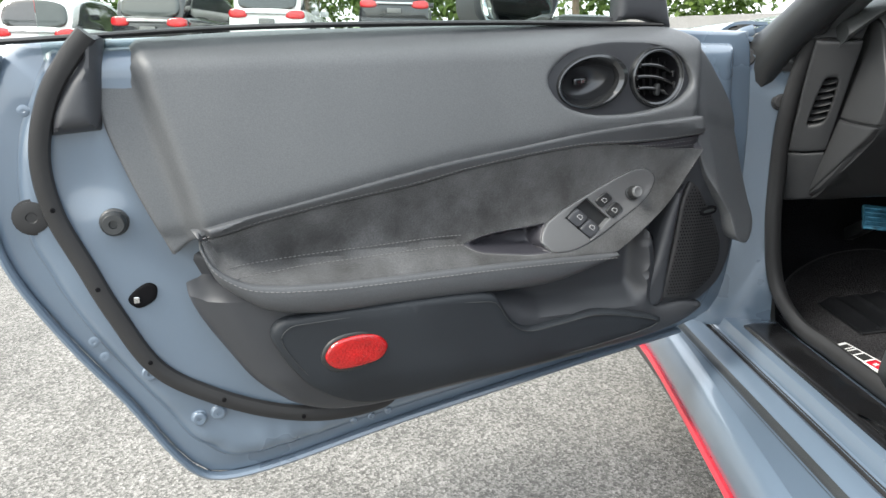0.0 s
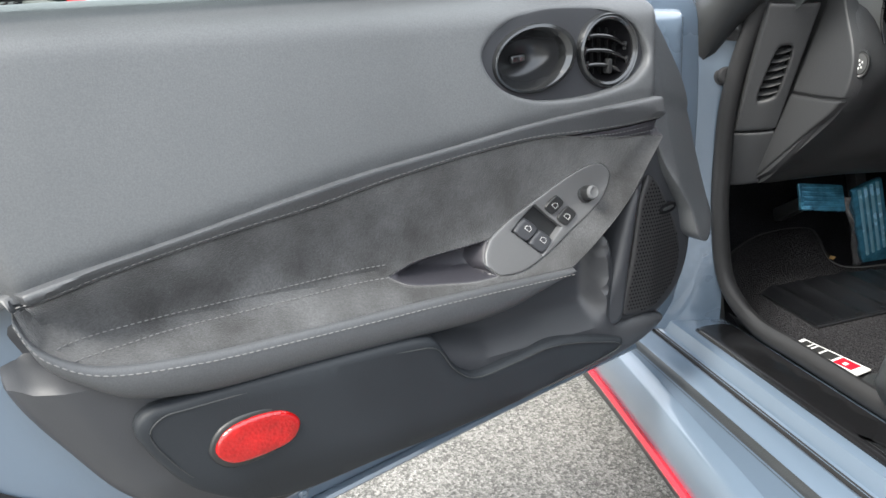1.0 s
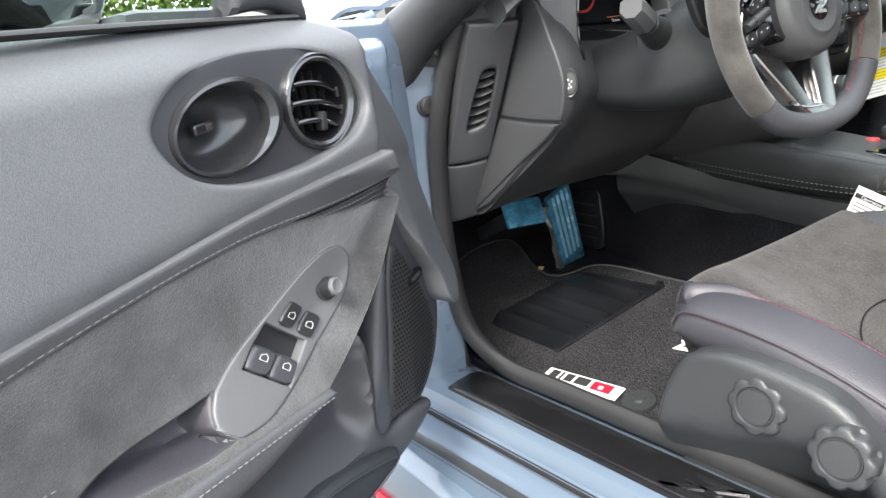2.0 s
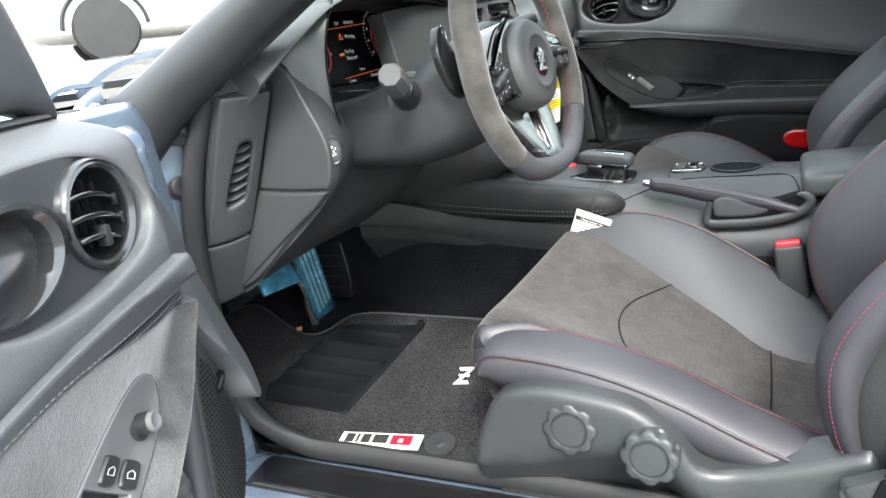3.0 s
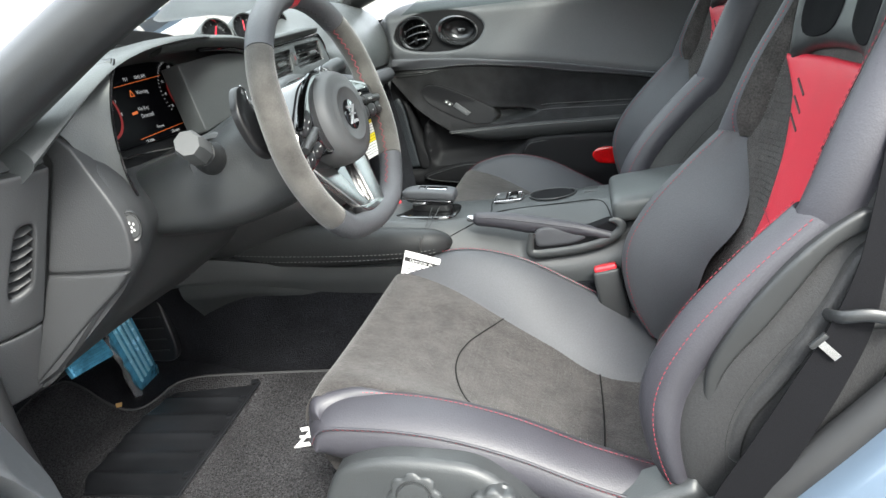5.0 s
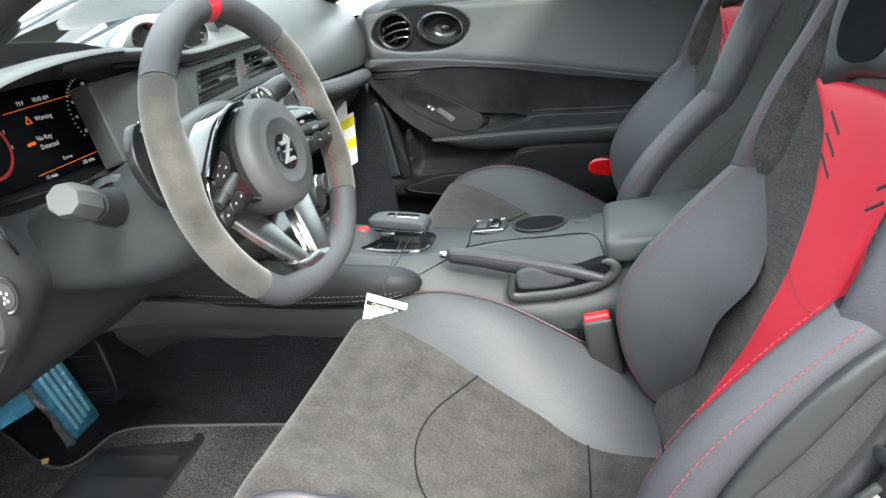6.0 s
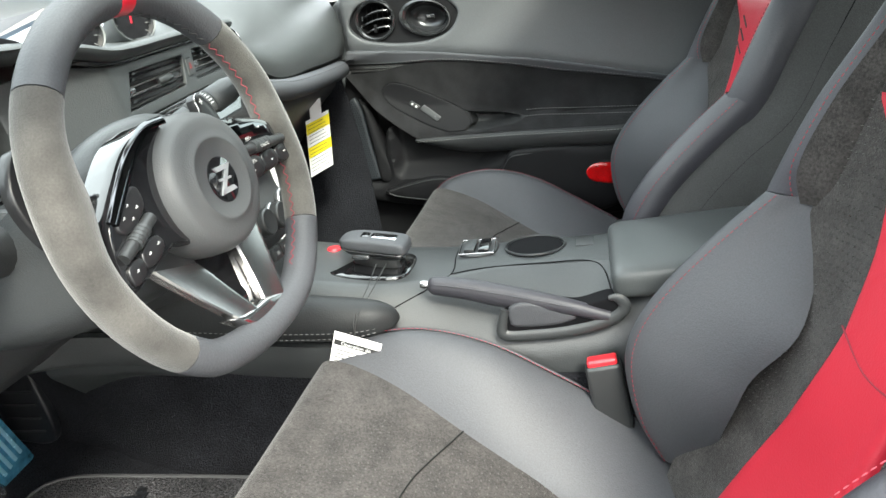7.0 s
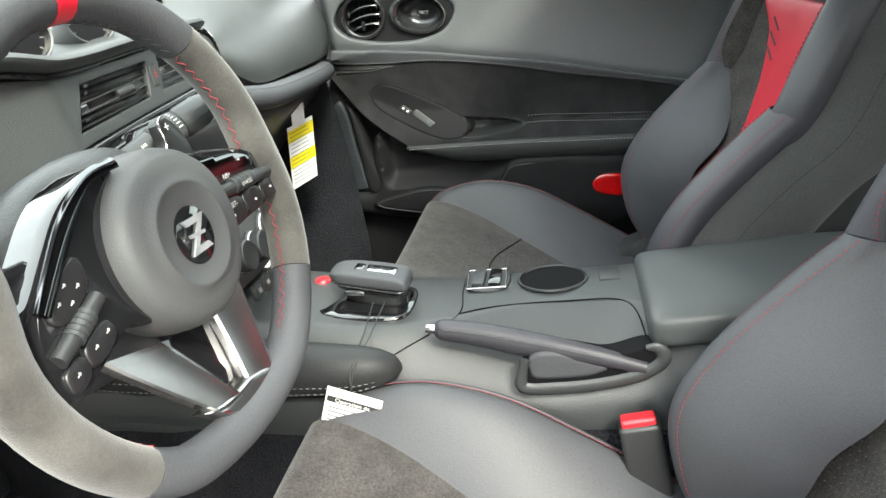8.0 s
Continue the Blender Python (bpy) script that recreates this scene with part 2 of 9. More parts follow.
# ---- materials ----
def material(name, color, rough=0.6, metal=0.0, bumps=(), vary=0.0, vary_scale=6.0, coat=0.0, spec=0.5, sheen=0.0, fine=0.0, fine_scale=400.0, trans=0.0, emit=None, power=1.0, tint=None):
    """bumps: rows of (kind, scale, strength, distance). vary: large blotches of lighter and darker; fine: the same, small. tint: a second colour for the blotches."""
    m = bpy.data.materials.new(name)
    m.use_nodes = True
    nt = m.node_tree
    N, L = nt.nodes, nt.links
    b = N["Principled BSDF"]
    b.inputs["Base Color"].default_value = (*color, 1)
    b.inputs["Roughness"].default_value = rough
    b.inputs["Metallic"].default_value = metal
    b.inputs["Coat Weight"].default_value = coat
    b.inputs["Coat Roughness"].default_value = 0.04
    b.inputs["Specular IOR Level"].default_value = spec
    b.inputs["Sheen Weight"].default_value = sheen
    b.inputs["Transmission Weight"].default_value = trans
    if emit:
        b.inputs["Emission Color"].default_value = (*emit, 1)
        b.inputs["Emission Strength"].default_value = power
    co = N.new("ShaderNodeTexCoord")
    last = None
    for value, scale in ((vary, vary_scale), (fine, fine_scale)):
        if not value:
            continue
        tex = N.new("ShaderNodeTexNoise")
        tex.inputs["Scale"].default_value, tex.inputs["Detail"].default_value = scale, 5
        L.new(co.outputs["Object"], tex.inputs["Vector"])
        ramp = N.new("ShaderNodeMapRange")
        ramp.inputs["From Min"].default_value, ramp.inputs["From Max"].default_value = 0.3, 0.7
        ramp.inputs["To Min"].default_value, ramp.inputs["To Max"].default_value = 1 - value, 1 + value
        L.new(tex.outputs["Fac"], ramp.inputs["Value"])
        mul = N.new("ShaderNodeMixRGB")
        mul.blend_type = "MULTIPLY"
        mul.inputs[0].default_value = 1
        mul.inputs[1].default_value = (*color, 1)
        if last:
            L.new(last, mul.inputs[1])
        elif tint:
            mix = N.new("ShaderNodeMixRGB")
            mix.inputs[1].default_value, mix.inputs[2].default_value = (*color, 1), (*tint, 1)
            L.new(tex.outputs["Fac"], mix.inputs[0])
            L.new(mix.outputs[0], mul.inputs[1])
        L.new(ramp.outputs[0], mul.inputs[2])
        last = mul.outputs[0]
        if scale == vary_scale and rough > 0.15:
            rr = N.new("ShaderNodeMapRange")
            rr.inputs["To Min"].default_value, rr.inputs["To Max"].default_value = max(0.03, rough - 0.12), min(1, rough + 0.12)
            L.new(tex.outputs["Fac"], rr.inputs["Value"])
            L.new(rr.outputs[0], b.inputs["Roughness"])
    if last:
        L.new(last, b.inputs["Base Color"])
    bump = None
    for kind, scale, strength, dist in bumps:
        if kind == "voronoi":
            tex = N.new("ShaderNodeTexVoronoi")
            out = tex.outputs["Distance"]
        elif kind == "weave":
            tex = N.new("ShaderNodeTexWave")
            tex.inputs["Distortion"].default_value = 0.5
            out = tex.outputs["Fac"]
        else:
            tex = N.new("ShaderNodeTexNoise")
            tex.inputs["Detail"].default_value = 4
            out = tex.outputs["Fac"]
        tex.inputs["Scale"].default_value = scale
        L.new(co.outputs["Object"], tex.inputs["Vector"])
        bn = N.new("ShaderNodeBump")
        bn.inputs["Strength"].default_value, bn.inputs["Distance"].default_value = strength, dist
        L.new(out, bn.inputs["Height"])
        if bump:
            L.new(bump, bn.inputs["Normal"])
        bump = bn.outputs[0]
    if bump:
        L.new(bump, b.inputs["Normal"])
    return m


GRAIN = (("voronoi", 900, 0.34, 0.0005), ("noise", 620, 0.34, 0.0006), ("noise", 30, 0.04, 0.003))
HIDE = (("voronoi", 480, 0.26, 0.0006), ("noise", 260, 0.26, 0.0007), ("noise", 16, 0.06, 0.005))
vinyl = material("grained_vinyl", (0.074, 0.078, 0.083), 0.46, bumps=GRAIN, vary=0.08, spec=0.55, fine=0.14, fine_scale=520)
soft_grey = material("soft_touch_trim", (0.050, 0.054, 0.055), 0.42, bumps=(("voronoi", 600, 0.3, 0.0006),), vary=0.1, spec=0.5, fine=0.10, fine_scale=700)
# Far door's vinyl: the near door's grain with the cabin's shade in its colour.
vinyl_shaded = material("black_vinyl", (0.050, 0.053, 0.057), 0.46, bumps=GRAIN, vary=0.08, spec=0.5, fine=0.14, fine_scale=520)
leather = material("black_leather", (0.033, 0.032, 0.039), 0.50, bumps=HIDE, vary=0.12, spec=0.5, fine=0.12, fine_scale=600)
# Leather darkened for the far door's shade; also on the knee pad.
leather_darkened = material("black_door_leather", (0.020, 0.021, 0.022), 0.52, bumps=HIDE, vary=0.1, spec=0.3, fine=0.12, fine_scale=600)
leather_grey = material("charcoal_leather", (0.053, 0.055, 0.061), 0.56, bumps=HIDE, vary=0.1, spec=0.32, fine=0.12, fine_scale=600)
suede = material("charcoal_suede", (0.0345, 0.0315, 0.0300), 0.93, bumps=(("noise", 700, 0.7, 0.0014), ("noise", 90, 0.35, 0.0025)), vary=0.34, vary_scale=34, fine=0.42, fine_scale=330, spec=0.12, sheen=0.16)
# Suede darkened for the far door's shade; also dots on the passenger seat.
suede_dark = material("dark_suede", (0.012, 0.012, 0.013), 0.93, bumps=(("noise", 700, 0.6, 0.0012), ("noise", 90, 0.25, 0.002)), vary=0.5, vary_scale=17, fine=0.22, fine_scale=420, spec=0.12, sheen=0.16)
suede_door = material("door_suede", (0.046, 0.047, 0.049), 0.93, bumps=(("noise", 700, 0.6, 0.0012), ("noise", 90, 0.25, 0.002)), vary=0.62, vary_scale=15, fine=0.25, fine_scale=420, spec=0.12, sheen=0.75)
leather_door = material("door_leather", (0.066, 0.069, 0.074), 0.48, bumps=HIDE, vary=0.1, spec=0.45, fine=0.12, fine_scale=600)
plastic_door = material("door_plastic", (0.036, 0.038, 0.043), 0.45, bumps=(("voronoi", 700, 0.2, 0.0004),), vary=0.12, spec=0.5)
suede_wheel = material("grey_suede", (0.049, 0.0465, 0.043), 0.92, bumps=(("noise", 900, 0.5, 0.001),), vary=0.5, vary_scale=22, fine=0.14, fine_scale=600, spec=0.12, sheen=0.25)
plastic = material("black_plastic", (0.020, 0.021, 0.022), 0.40, bumps=(("voronoi", 700, 0.2, 0.0004),), vary=0.12, spec=0.5)
plastic_grey = material("dark_grey_plastic", (0.032, 0.0345, 0.036), 0.42, bumps=(("voronoi", 600, 0.3, 0.0006),), vary=0.1, spec=0.5, fine=0.12, fine_scale=700)
dash_grey = material("dash_grey_grain", (0.037, 0.038, 0.040), 0.45, bumps=(("voronoi", 500, 0.28, 0.0006), ("noise", 300, 0.25, 0.0006)), vary=0.08, spec=0.45)
silver_grey = material("satin_grey_plastic", (0.125, 0.127, 0.130), 0.38, metal=0.15, vary=0.05, fine=0.08, fine_scale=1500)
cup_grey = material("handle_cup_grey", (0.050, 0.052, 0.056), 0.26, metal=0.55, vary=0.06)
handle_satin = material("handle_satin_grey", (0.075, 0.078, 0.082), 0.17, metal=0.75, vary=0.05, spec=0.5)
white_print = material("pale_print", (0.55, 0.55, 0.54), 0.6)
# Near-black that stands in for shade in vents, wells and openings; also small parts.
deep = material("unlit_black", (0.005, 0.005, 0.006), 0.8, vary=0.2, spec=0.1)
seam_dark = material("seam_shadow_thread", (0.012, 0.012, 0.012), 0.9, spec=0.1)
gloss = material("piano_black", (0.008, 0.008, 0.009), 0.05, coat=1.0, vary=0.05)
rubber = material("black_rubber", (0.022, 0.022, 0.023), 0.55, vary=0.2, bumps=(("noise", 300, 0.15, 0.0006),), spec=0.4)
chrome = material("chrome", (0.62, 0.63, 0.65), 0.09, metal=1.0)
satin = material("satin_aluminium", (0.42, 0.42, 0.43), 0.26, metal=1.0, fine=0.05, fine_scale=900)
dark_metal = material("dark_bezel", (0.12, 0.12, 0.125), 0.22, metal=0.7)
paint = material("grey_blue_car_paint", (0.120, 0.160, 0.210), 0.30, metal=0.1, coat=1.0, vary=0.02, vary_scale=3, fine=0.02, fine_scale=1200)
red_trim = material("red_paint", (0.62, 0.015, 0.035), 0.3, coat=0.6, vary=0.04)
red_leather = material("red_leather", (0.45, 0.016, 0.034), 0.46, bumps=HIDE, vary=0.06, spec=0.45)
red_thread = material("red_thread", (0.20, 0.022, 0.035), 0.8)
grey_thread = material("grey_thread", (0.15, 0.15, 0.15), 0.8)
dark_thread = material("dark_thread", (0.04, 0.04, 0.042), 0.8)
carpet = material("black_carpet", (0.0145, 0.015, 0.018), 1.0, bumps=(("noise", 380, 1.0, 0.006),), vary=0.3, vary_scale=9, fine=0.6, fine_scale=420, spec=0.1)
mat_pile = material("mat_pile", (0.044, 0.043, 0.046), 1.0, bumps=(("voronoi", 330, 1.0, 0.006),), vary=0.25, vary_scale=8, fine=0.8, fine_scale=330, spec=0.12)
heel_rubber = material("heel_pad_rubber", (0.009, 0.0095, 0.011), 0.36, vary=0.3, vary_scale=18, bumps=(("noise", 40, 0.1, 0.002),))
white = material("white_print", (0.78, 0.78, 0.77), 0.6, vary=0.03)
pin_grey = material("perforation_grey", (0.085, 0.085, 0.08), 0.8)
white_plastic = material("pale_grey_cap", (0.16, 0.16, 0.16), 0.5, vary=0.05)
yellow = material("yellow_print", (0.75, 0.62, 0.02), 0.6, vary=0.03)
ink = material("black_ink", (0.02, 0.02, 0.02), 0.7)
film_edge = material("film_rib", (0.30, 0.58, 0.72), 0.25, metal=0.3, vary=0.1, vary_scale=40)
wrap_film = material("crumpled_film", (0.30, 0.31, 0.32), 0.12, metal=0.75, vary=0.5, vary_scale=60, bumps=(("noise", 90, 0.6, 0.004),))
blue_film = material("blue_protective_film", (0.085, 0.30, 0.45), 0.14, metal=0.45, vary=0.4, vary_scale=45, coat=0.5, bumps=(("noise", 70, 0.45, 0.004),))
belt_web = material("seat_belt_webbing", (0.006, 0.006, 0.007), 0.85, bumps=(("voronoi", 1100, 0.35, 0.0004),), vary=0.1, fine=0.3, fine_scale=900, spec=0.08)
kick_black = material("kick_panel_black", (0.017, 0.020, 0.024), 0.55, bumps=(("noise", 260, 0.2, 0.0008), ("voronoi", 700, 0.25, 0.0005)), vary=0.15, vary_scale=9, spec=0.3)
tread_black = material("tread_plate_black", (0.012, 0.012, 0.013), 0.20, metal=0.2, vary=0.15, vary_scale=14, fine=0.1, fine_scale=900, spec=0.5)
# Far door's plastic with shade in its colour; also behind the cluster.
trim_darkened = material("black_lower_trim", (0.008, 0.008, 0.009), 0.6, bumps=(("voronoi", 700, 0.2, 0.0004),), vary=0.12, spec=0.14)
# Lighter cover for every flank but the driver's outer one.
flank_lighter = material("charcoal_flank_cloth", (0.052, 0.052, 0.052), 0.9, bumps=(("noise", 600, 0.6, 0.0012),), vary=0.2, spec=0.2, sheen=0.3, fine=0.2, fine_scale=600)
shell_black = material("black_flank_cover", (0.020, 0.020, 0.021), 0.6, bumps=(("noise", 600, 0.5, 0.0010),), vary=0.2, spec=0.3, sheen=0.10, fine=0.3, fine_scale=420)
cast_metal = material("brushed_casting", (0.42, 0.415, 0.41), 0.24, metal=1.0, fine=0.08, fine_scale=900)
reflector = material("red_reflector", (0.34, 0.002, 0.003), 0.12, coat=0.8, bumps=(("voronoi", 260, 0.5, 0.0010),), vary=0.3, vary_scale=40, fine=0.15, fine_scale=260, spec=0.5)
hazard_red = material("hazard_red", (0.22, 0.02, 0.02), 0.5)
button_red = material("red_button", (0.55, 0.02, 0.03), 0.35, coat=0.3)
screen_glass = material("screen_black", (0.003, 0.003, 0.004), 0.35, spec=0.04)
screen_white = material("screen_white", (0.4, 0.4, 0.4), 0.5, emit=(0.85, 0.85, 0.9), power=0.05)
screen_amber = material("screen_amber", (0.4, 0.1, 0.02), 0.5, emit=(1.0, 0.22, 0.05), power=0.06)
screen_red = material("screen_red", (0.2, 0.01, 0.01), 0.5, emit=(0.6, 0.03, 0.03), power=0.02)


def asphalt_material():
    """Worn asphalt: pale and dark stones of several sizes in a grey binder."""
    m = material("worn_asphalt", (0.175, 0.168, 0.155), 0.92, bumps=(("voronoi", 150, 0.6, 0.003), ("noise", 420, 0.4, 0.0015)), vary=0.16, vary_scale=3.5, fine=0.35, fine_scale=420, spec=0.2)
    N, L = m.node_tree.nodes, m.node_tree.links
    b = N["Principled BSDF"]
    base = b.inputs["Base Color"].links[0].from_socket
    co = N.new("ShaderNodeTexCoord")
    for scale, lo, hi in ((150.0, 0.62, 1.45), (330.0, 0.72, 1.3)):
        vor = N.new("ShaderNodeTexVoronoi")
        vor.inputs["Scale"].default_value = scale
        L.new(co.outputs["Object"], vor.inputs["Vector"])
        grey = N.new("ShaderNodeRGBToBW")
        L.new(vor.outputs["Color"], grey.inputs[0])
        ramp = N.new("ShaderNodeMapRange")
        ramp.inputs["From Min"].default_value, ramp.inputs["From Max"].default_value = 0.2, 0.8
        ramp.inputs["To Min"].default_value, ramp.inputs["To Max"].default_value = lo, hi
        L.new(grey.outputs[0], ramp.inputs["Value"])
        mul = N.new("ShaderNodeMixRGB")
        mul.blend_type = "MULTIPLY"
        mul.inputs[0].default_value = 1
        L.new(base, mul.inputs[1])
        L.new(ramp.outputs[0], mul.inputs[2])
        base = mul.outputs[0]
    L.new(base, b.inputs["Base Color"])
    return m


asphalt = asphalt_material()
leaf_green = material("foliage", (0.075, 0.14, 0.026), 0.7, vary=0.35, vary_scale=1.5, fine=0.4, fine_scale=20, tint=(0.11, 0.15, 0.03))
bark = material("bark", (0.12, 0.09, 0.065), 0.9, vary=0.3, vary_scale=5, bumps=(("noise", 30, 0.8, 0.02),))
steel = material("galvanised_steel", (0.35, 0.36, 0.36), 0.5, metal=0.6, vary=0.1)
white_car = material("white_car_paint", (0.75, 0.75, 0.74), 0.25, coat=0.8, vary=0.02)
black_car = material("black_car_paint", (0.012, 0.013, 0.016), 0.2, coat=0.9, vary=0.05)
silver_car = material("silver_green_car_paint", (0.30, 0.34, 0.33), 0.28, metal=0.4, coat=0.8, vary=0.03)
tail_red = material("tail_lamp_red", (0.5, 0.01, 0.015), 0.15, coat=1.0)
grass_green = material("grass", (0.10, 0.17, 0.035), 0.9, vary=0.4, vary_scale=2.0, fine=0.4, fine_scale=30)


def glass_material(name, color=(1, 1, 1), rough=0.0):
    m = bpy.data.materials.new(name)
    m.use_nodes = True
    N, L = m.node_tree.nodes, m.node_tree.links
    N.clear()
    out, tr, gl, mix, fr = (N.new(t) for t in ("ShaderNodeOutputMaterial", "ShaderNodeBsdfTransparent", "ShaderNodeBsdfGlossy", "ShaderNodeMixShader", "ShaderNodeFresnel"))
    tr.inputs[0].default_value = (*color, 1)
    gl.inputs["Roughness"].default_value = rough
    fr.inputs[0].default_value = 1.14
    L.new(fr.outputs[0], mix.inputs[0])
    L.new(tr.outputs[0], mix.inputs[1])
    L.new(gl.outputs[0], mix.inputs[2])
    L.new(mix.outputs[0], out.inputs[0])
    return m


glass = glass_material("clear_glass", (0.9, 0.94, 0.92))
# Rear and far side glass, out of view: tint added to dim the cabin.
dark_glass = glass_material("tinted_glass", (0.5, 0.53, 0.52))
screen_tint = glass_material("laminated_screen", (0.86, 0.90, 0.88))
side_tint = glass_material("tinted_side_glass", (0.52, 0.57, 0.55))

# ---- ground and surroundings ----
def ground_height(x, y):
    """The lot is level under the car and rises gently beyond it."""
    w = min(1.0, max(0.0, (math.hypot(x, y) - 3.5) / 4.0))
    return w * w * (3 - 2 * w) * min(2.6, max(0.0, 0.1 * x + 0.069 * y))


def build_ground():
    xs = np.r_[np.linspace(-400, -40, 8), np.linspace(-30, 30, 61), np.linspace(40, 400, 8)]
    ys = np.r_[np.linspace(-400, -30, 8), np.linspace(-20, 60, 81), np.linspace(70, 600, 10)]
    V = [(x, y, ground_height(x, y)) for y in ys for x in xs]
    m = len(xs)
    F = [(j * m + i, j * m + i + 1, (j + 1) * m + i + 1, (j + 1) * m + i) for j in range(len(ys) - 1) for i in range(m - 1)]
    ob = part("ground", (V, F), asphalt, clean=False)
    tagged(ob, "worn light grey asphalt parking lot", "ground", kind="structure")


build_ground()


def lawn():
    xs, ys = np.linspace(-60, 60, 41), np.linspace(26.5, 60, 14)
    V = [(x, y + 0.6 * math.sin(x * 0.3), ground_height(x, y) + (0.05 if j else -0.1)) for j, y in enumerate(ys) for x in xs]
    m = len(xs)
    F = [(j * m + i, j * m + i + 1, (j + 1) * m + i + 1, (j + 1) * m + i) for j in range(len(ys) - 1) for i in range(m - 1)]
    tagged(part("lawn", (V, F), grass_green), "mown green grass verge beside the lot", "grass", kind="structure")


lawn()


def suv(x, y, turn, paint_used, label):
    """A large parked estate car; its tail looks towards -y before it is turned."""
    z0 = ground_height(x, y)
    ob = thing("parked_suv", (x, y, z0), label, "car", group="parked cars")
    M = Matrix.Translation((x, y, z0)) @ Matrix.Rotation(radians(turn), 4, "Z")
    secs = []
    for yy, w, lo, hi in ((-2.55, 0.90, 0.50, 1.02), (-2.48, 0.97, 0.42, 1.10), (-2.0, 1.0, 0.36, 1.14), (0.0, 1.0, 0.34, 1.12), (1.6, 0.99, 0.36, 1.10), (2.3, 0.95, 0.40, 1.02), (2.55, 0.82, 0.48, 0.85)):
        secs.append([(-w * 0.92, yy, lo), (-w, yy, lo + 0.12), (-w * 1.0, yy, (lo + hi) / 2), (-w * 0.95, yy, hi - 0.05), (-w * 0.84, yy, hi), (w * 0.84, yy, hi), (w * 0.95, yy, hi - 0.05), (w, yy, (lo + hi) / 2), (w, yy, lo + 0.12), (w * 0.92, yy, lo)])
    bd = part("body", moved(loft(secs, 4, 3), M), paint_used, ob)
    cab = [ell((0, yy, zz), (1, 0, 0), (0, 0.15, 1), a, b, 16, 0.55) for yy, zz, a, b in ((-2.42, 1.12, 0.84, 0.06), (-2.36, 1.32, 0.86, 0.28), (-2.15, 1.45, 0.86, 0.38), (-0.5, 1.48, 0.86, 0.42), (0.5, 1.42, 0.85, 0.40), (1.1, 1.15, 0.80, 0.14))]
    part("cabin", moved(loft(cab, 4, 3), M), paint_used, ob)
    part("rear_window", moved(panel([(-0.70, 1.18), (-0.66, 1.62), (0.66, 1.62), (0.70, 1.18)], lambda u, v, h: (u, -2.44 - h + 0.28 * max(0, v - 1.2), v), 0.03, 0.05, 0.05, 0.12), M), dark_glass_solid, ob, "dark rear window")
    for sd in (-1, 1):
        part("side_window", moved(panel([(-2.0, 1.20), (-1.85, 1.66), (0.2, 1.66), (0.85, 1.22)], lambda u, v, h: (sd * (0.835 + h + 0.02), u, v), 0.012, 0.03, 0.05, 0.15), M), dark_glass_solid, ob, "dark side window")
        part("tail_lamp", moved(panel([(sd * 0.50, 0.93), (sd * 0.52, 1.05), (sd * 0.93, 1.08), (sd * 0.95, 0.92)], lambda u, v, h: (u, -2.56 - h + 0.25 * max(0, abs(u) - 0.80), v), 0.03, 0.04, 0.06, 0.06), M), tail_red, ob, "red tail lamp")
        part("door_mirror", moved(box((sd * 1.0 - 0.12, 0.75, 1.12), (sd * 1.0 + 0.12, 0.95, 1.28), 0.04), M), paint_used, ob)
        for wy in (-1.55, 1.5):
            wm = M @ Matrix.Translation((sd * 0.92, wy, 0.40)) @ Matrix.Rotation(radians(90 * sd), 4, "Y")
            ty = part("wheel", lathe([(0.25, -0.11), (0.37, -0.11), (0.40, -0.07), (0.40, 0.07), (0.37, 0.11), (0.27, 0.115)], wm, 28), rubber, ob, "black tyre on a dark wheel")
            part("rim", lathe([(0.27, 0.09), (0.25, 0.10), (0.10, 0.06), (0.06, 0.09), (0.01, 0.09)], wm, 20), steel, ty)
            part("wheel_arch", moved(tube([(sd * 1.0, wy + 0.50 * math.cos(a), 0.40 + 0.50 * math.sin(a)) for a in np.linspace(0.05, 3.09, 12)], (0.05, 0.03), 8, 3), M), plastic, ob, "black wheel arch trim")
    part("bright_bar", moved(box((-0.52, -2.60, 0.99), (0.52, -2.56, 1.05), 0.01), M), chrome, ob, "bright tailgate bar")
    part("number_plate", moved(box((-0.20, -2.60, 0.76), (0.20, -2.565, 0.89), 0.01), M), white_plastic, ob, "plain pale plate")
    part("rear_bumper", moved(box((-0.93, -2.66, 0.40), (0.93, -2.45, 0.62), 0.06), M), paint_used, ob)
    part("skid_plate", moved(box((-0.5, -2.68, 0.40), (0.5, -2.60, 0.50), 0.02), M), steel, ob)
    return ob


dark_glass_solid = material("dark_car_glass", (0.03, 0.035, 0.035), 0.06, coat=1.0, vary=0.1)
suv(-10.7, 19.2, 2, white_car, "white parked estate car with dark rear window")
suv(-12.7, 23.6, 14, silver_car, "pale silver parked estate car behind the white one")
suv(-7.9, 20.0, -8, black_car, "dark parked estate car with red tail lamps")
suv(-5.6, 21.0, 0, white_car, "white parked estate car with red tail lamps")
suv(-2.45, 23.0, 0, black_car, "black parked estate car with a bright tailgate bar")
suv(7.2, 7.2, 52, white_car, "white parked estate car beyond the windscreen")
pole = thing("lamp_pole", (-4.0, 16.8, ground_height(-4.0, 16.8)), "grey steel lamp pole standing in the lot", "lamp pole")
part("shaft", tube([(-4.0, 16.8, ground_height(-4.0, 16.8)), (-4.0, 16.8, 3.5), (-4.0, 16.8, 8.0)], [0.17, 0.155, 0.12], 14, 3), steel, pole)
part("foot", lathe([(0.25, 0), (0.25, 0.25), (0.2, 0.3), (0.05, 0.3)], Matrix.Translation((-4.0, 16.8, ground_height(-4.0, 16.8))), 18), steel, pole)


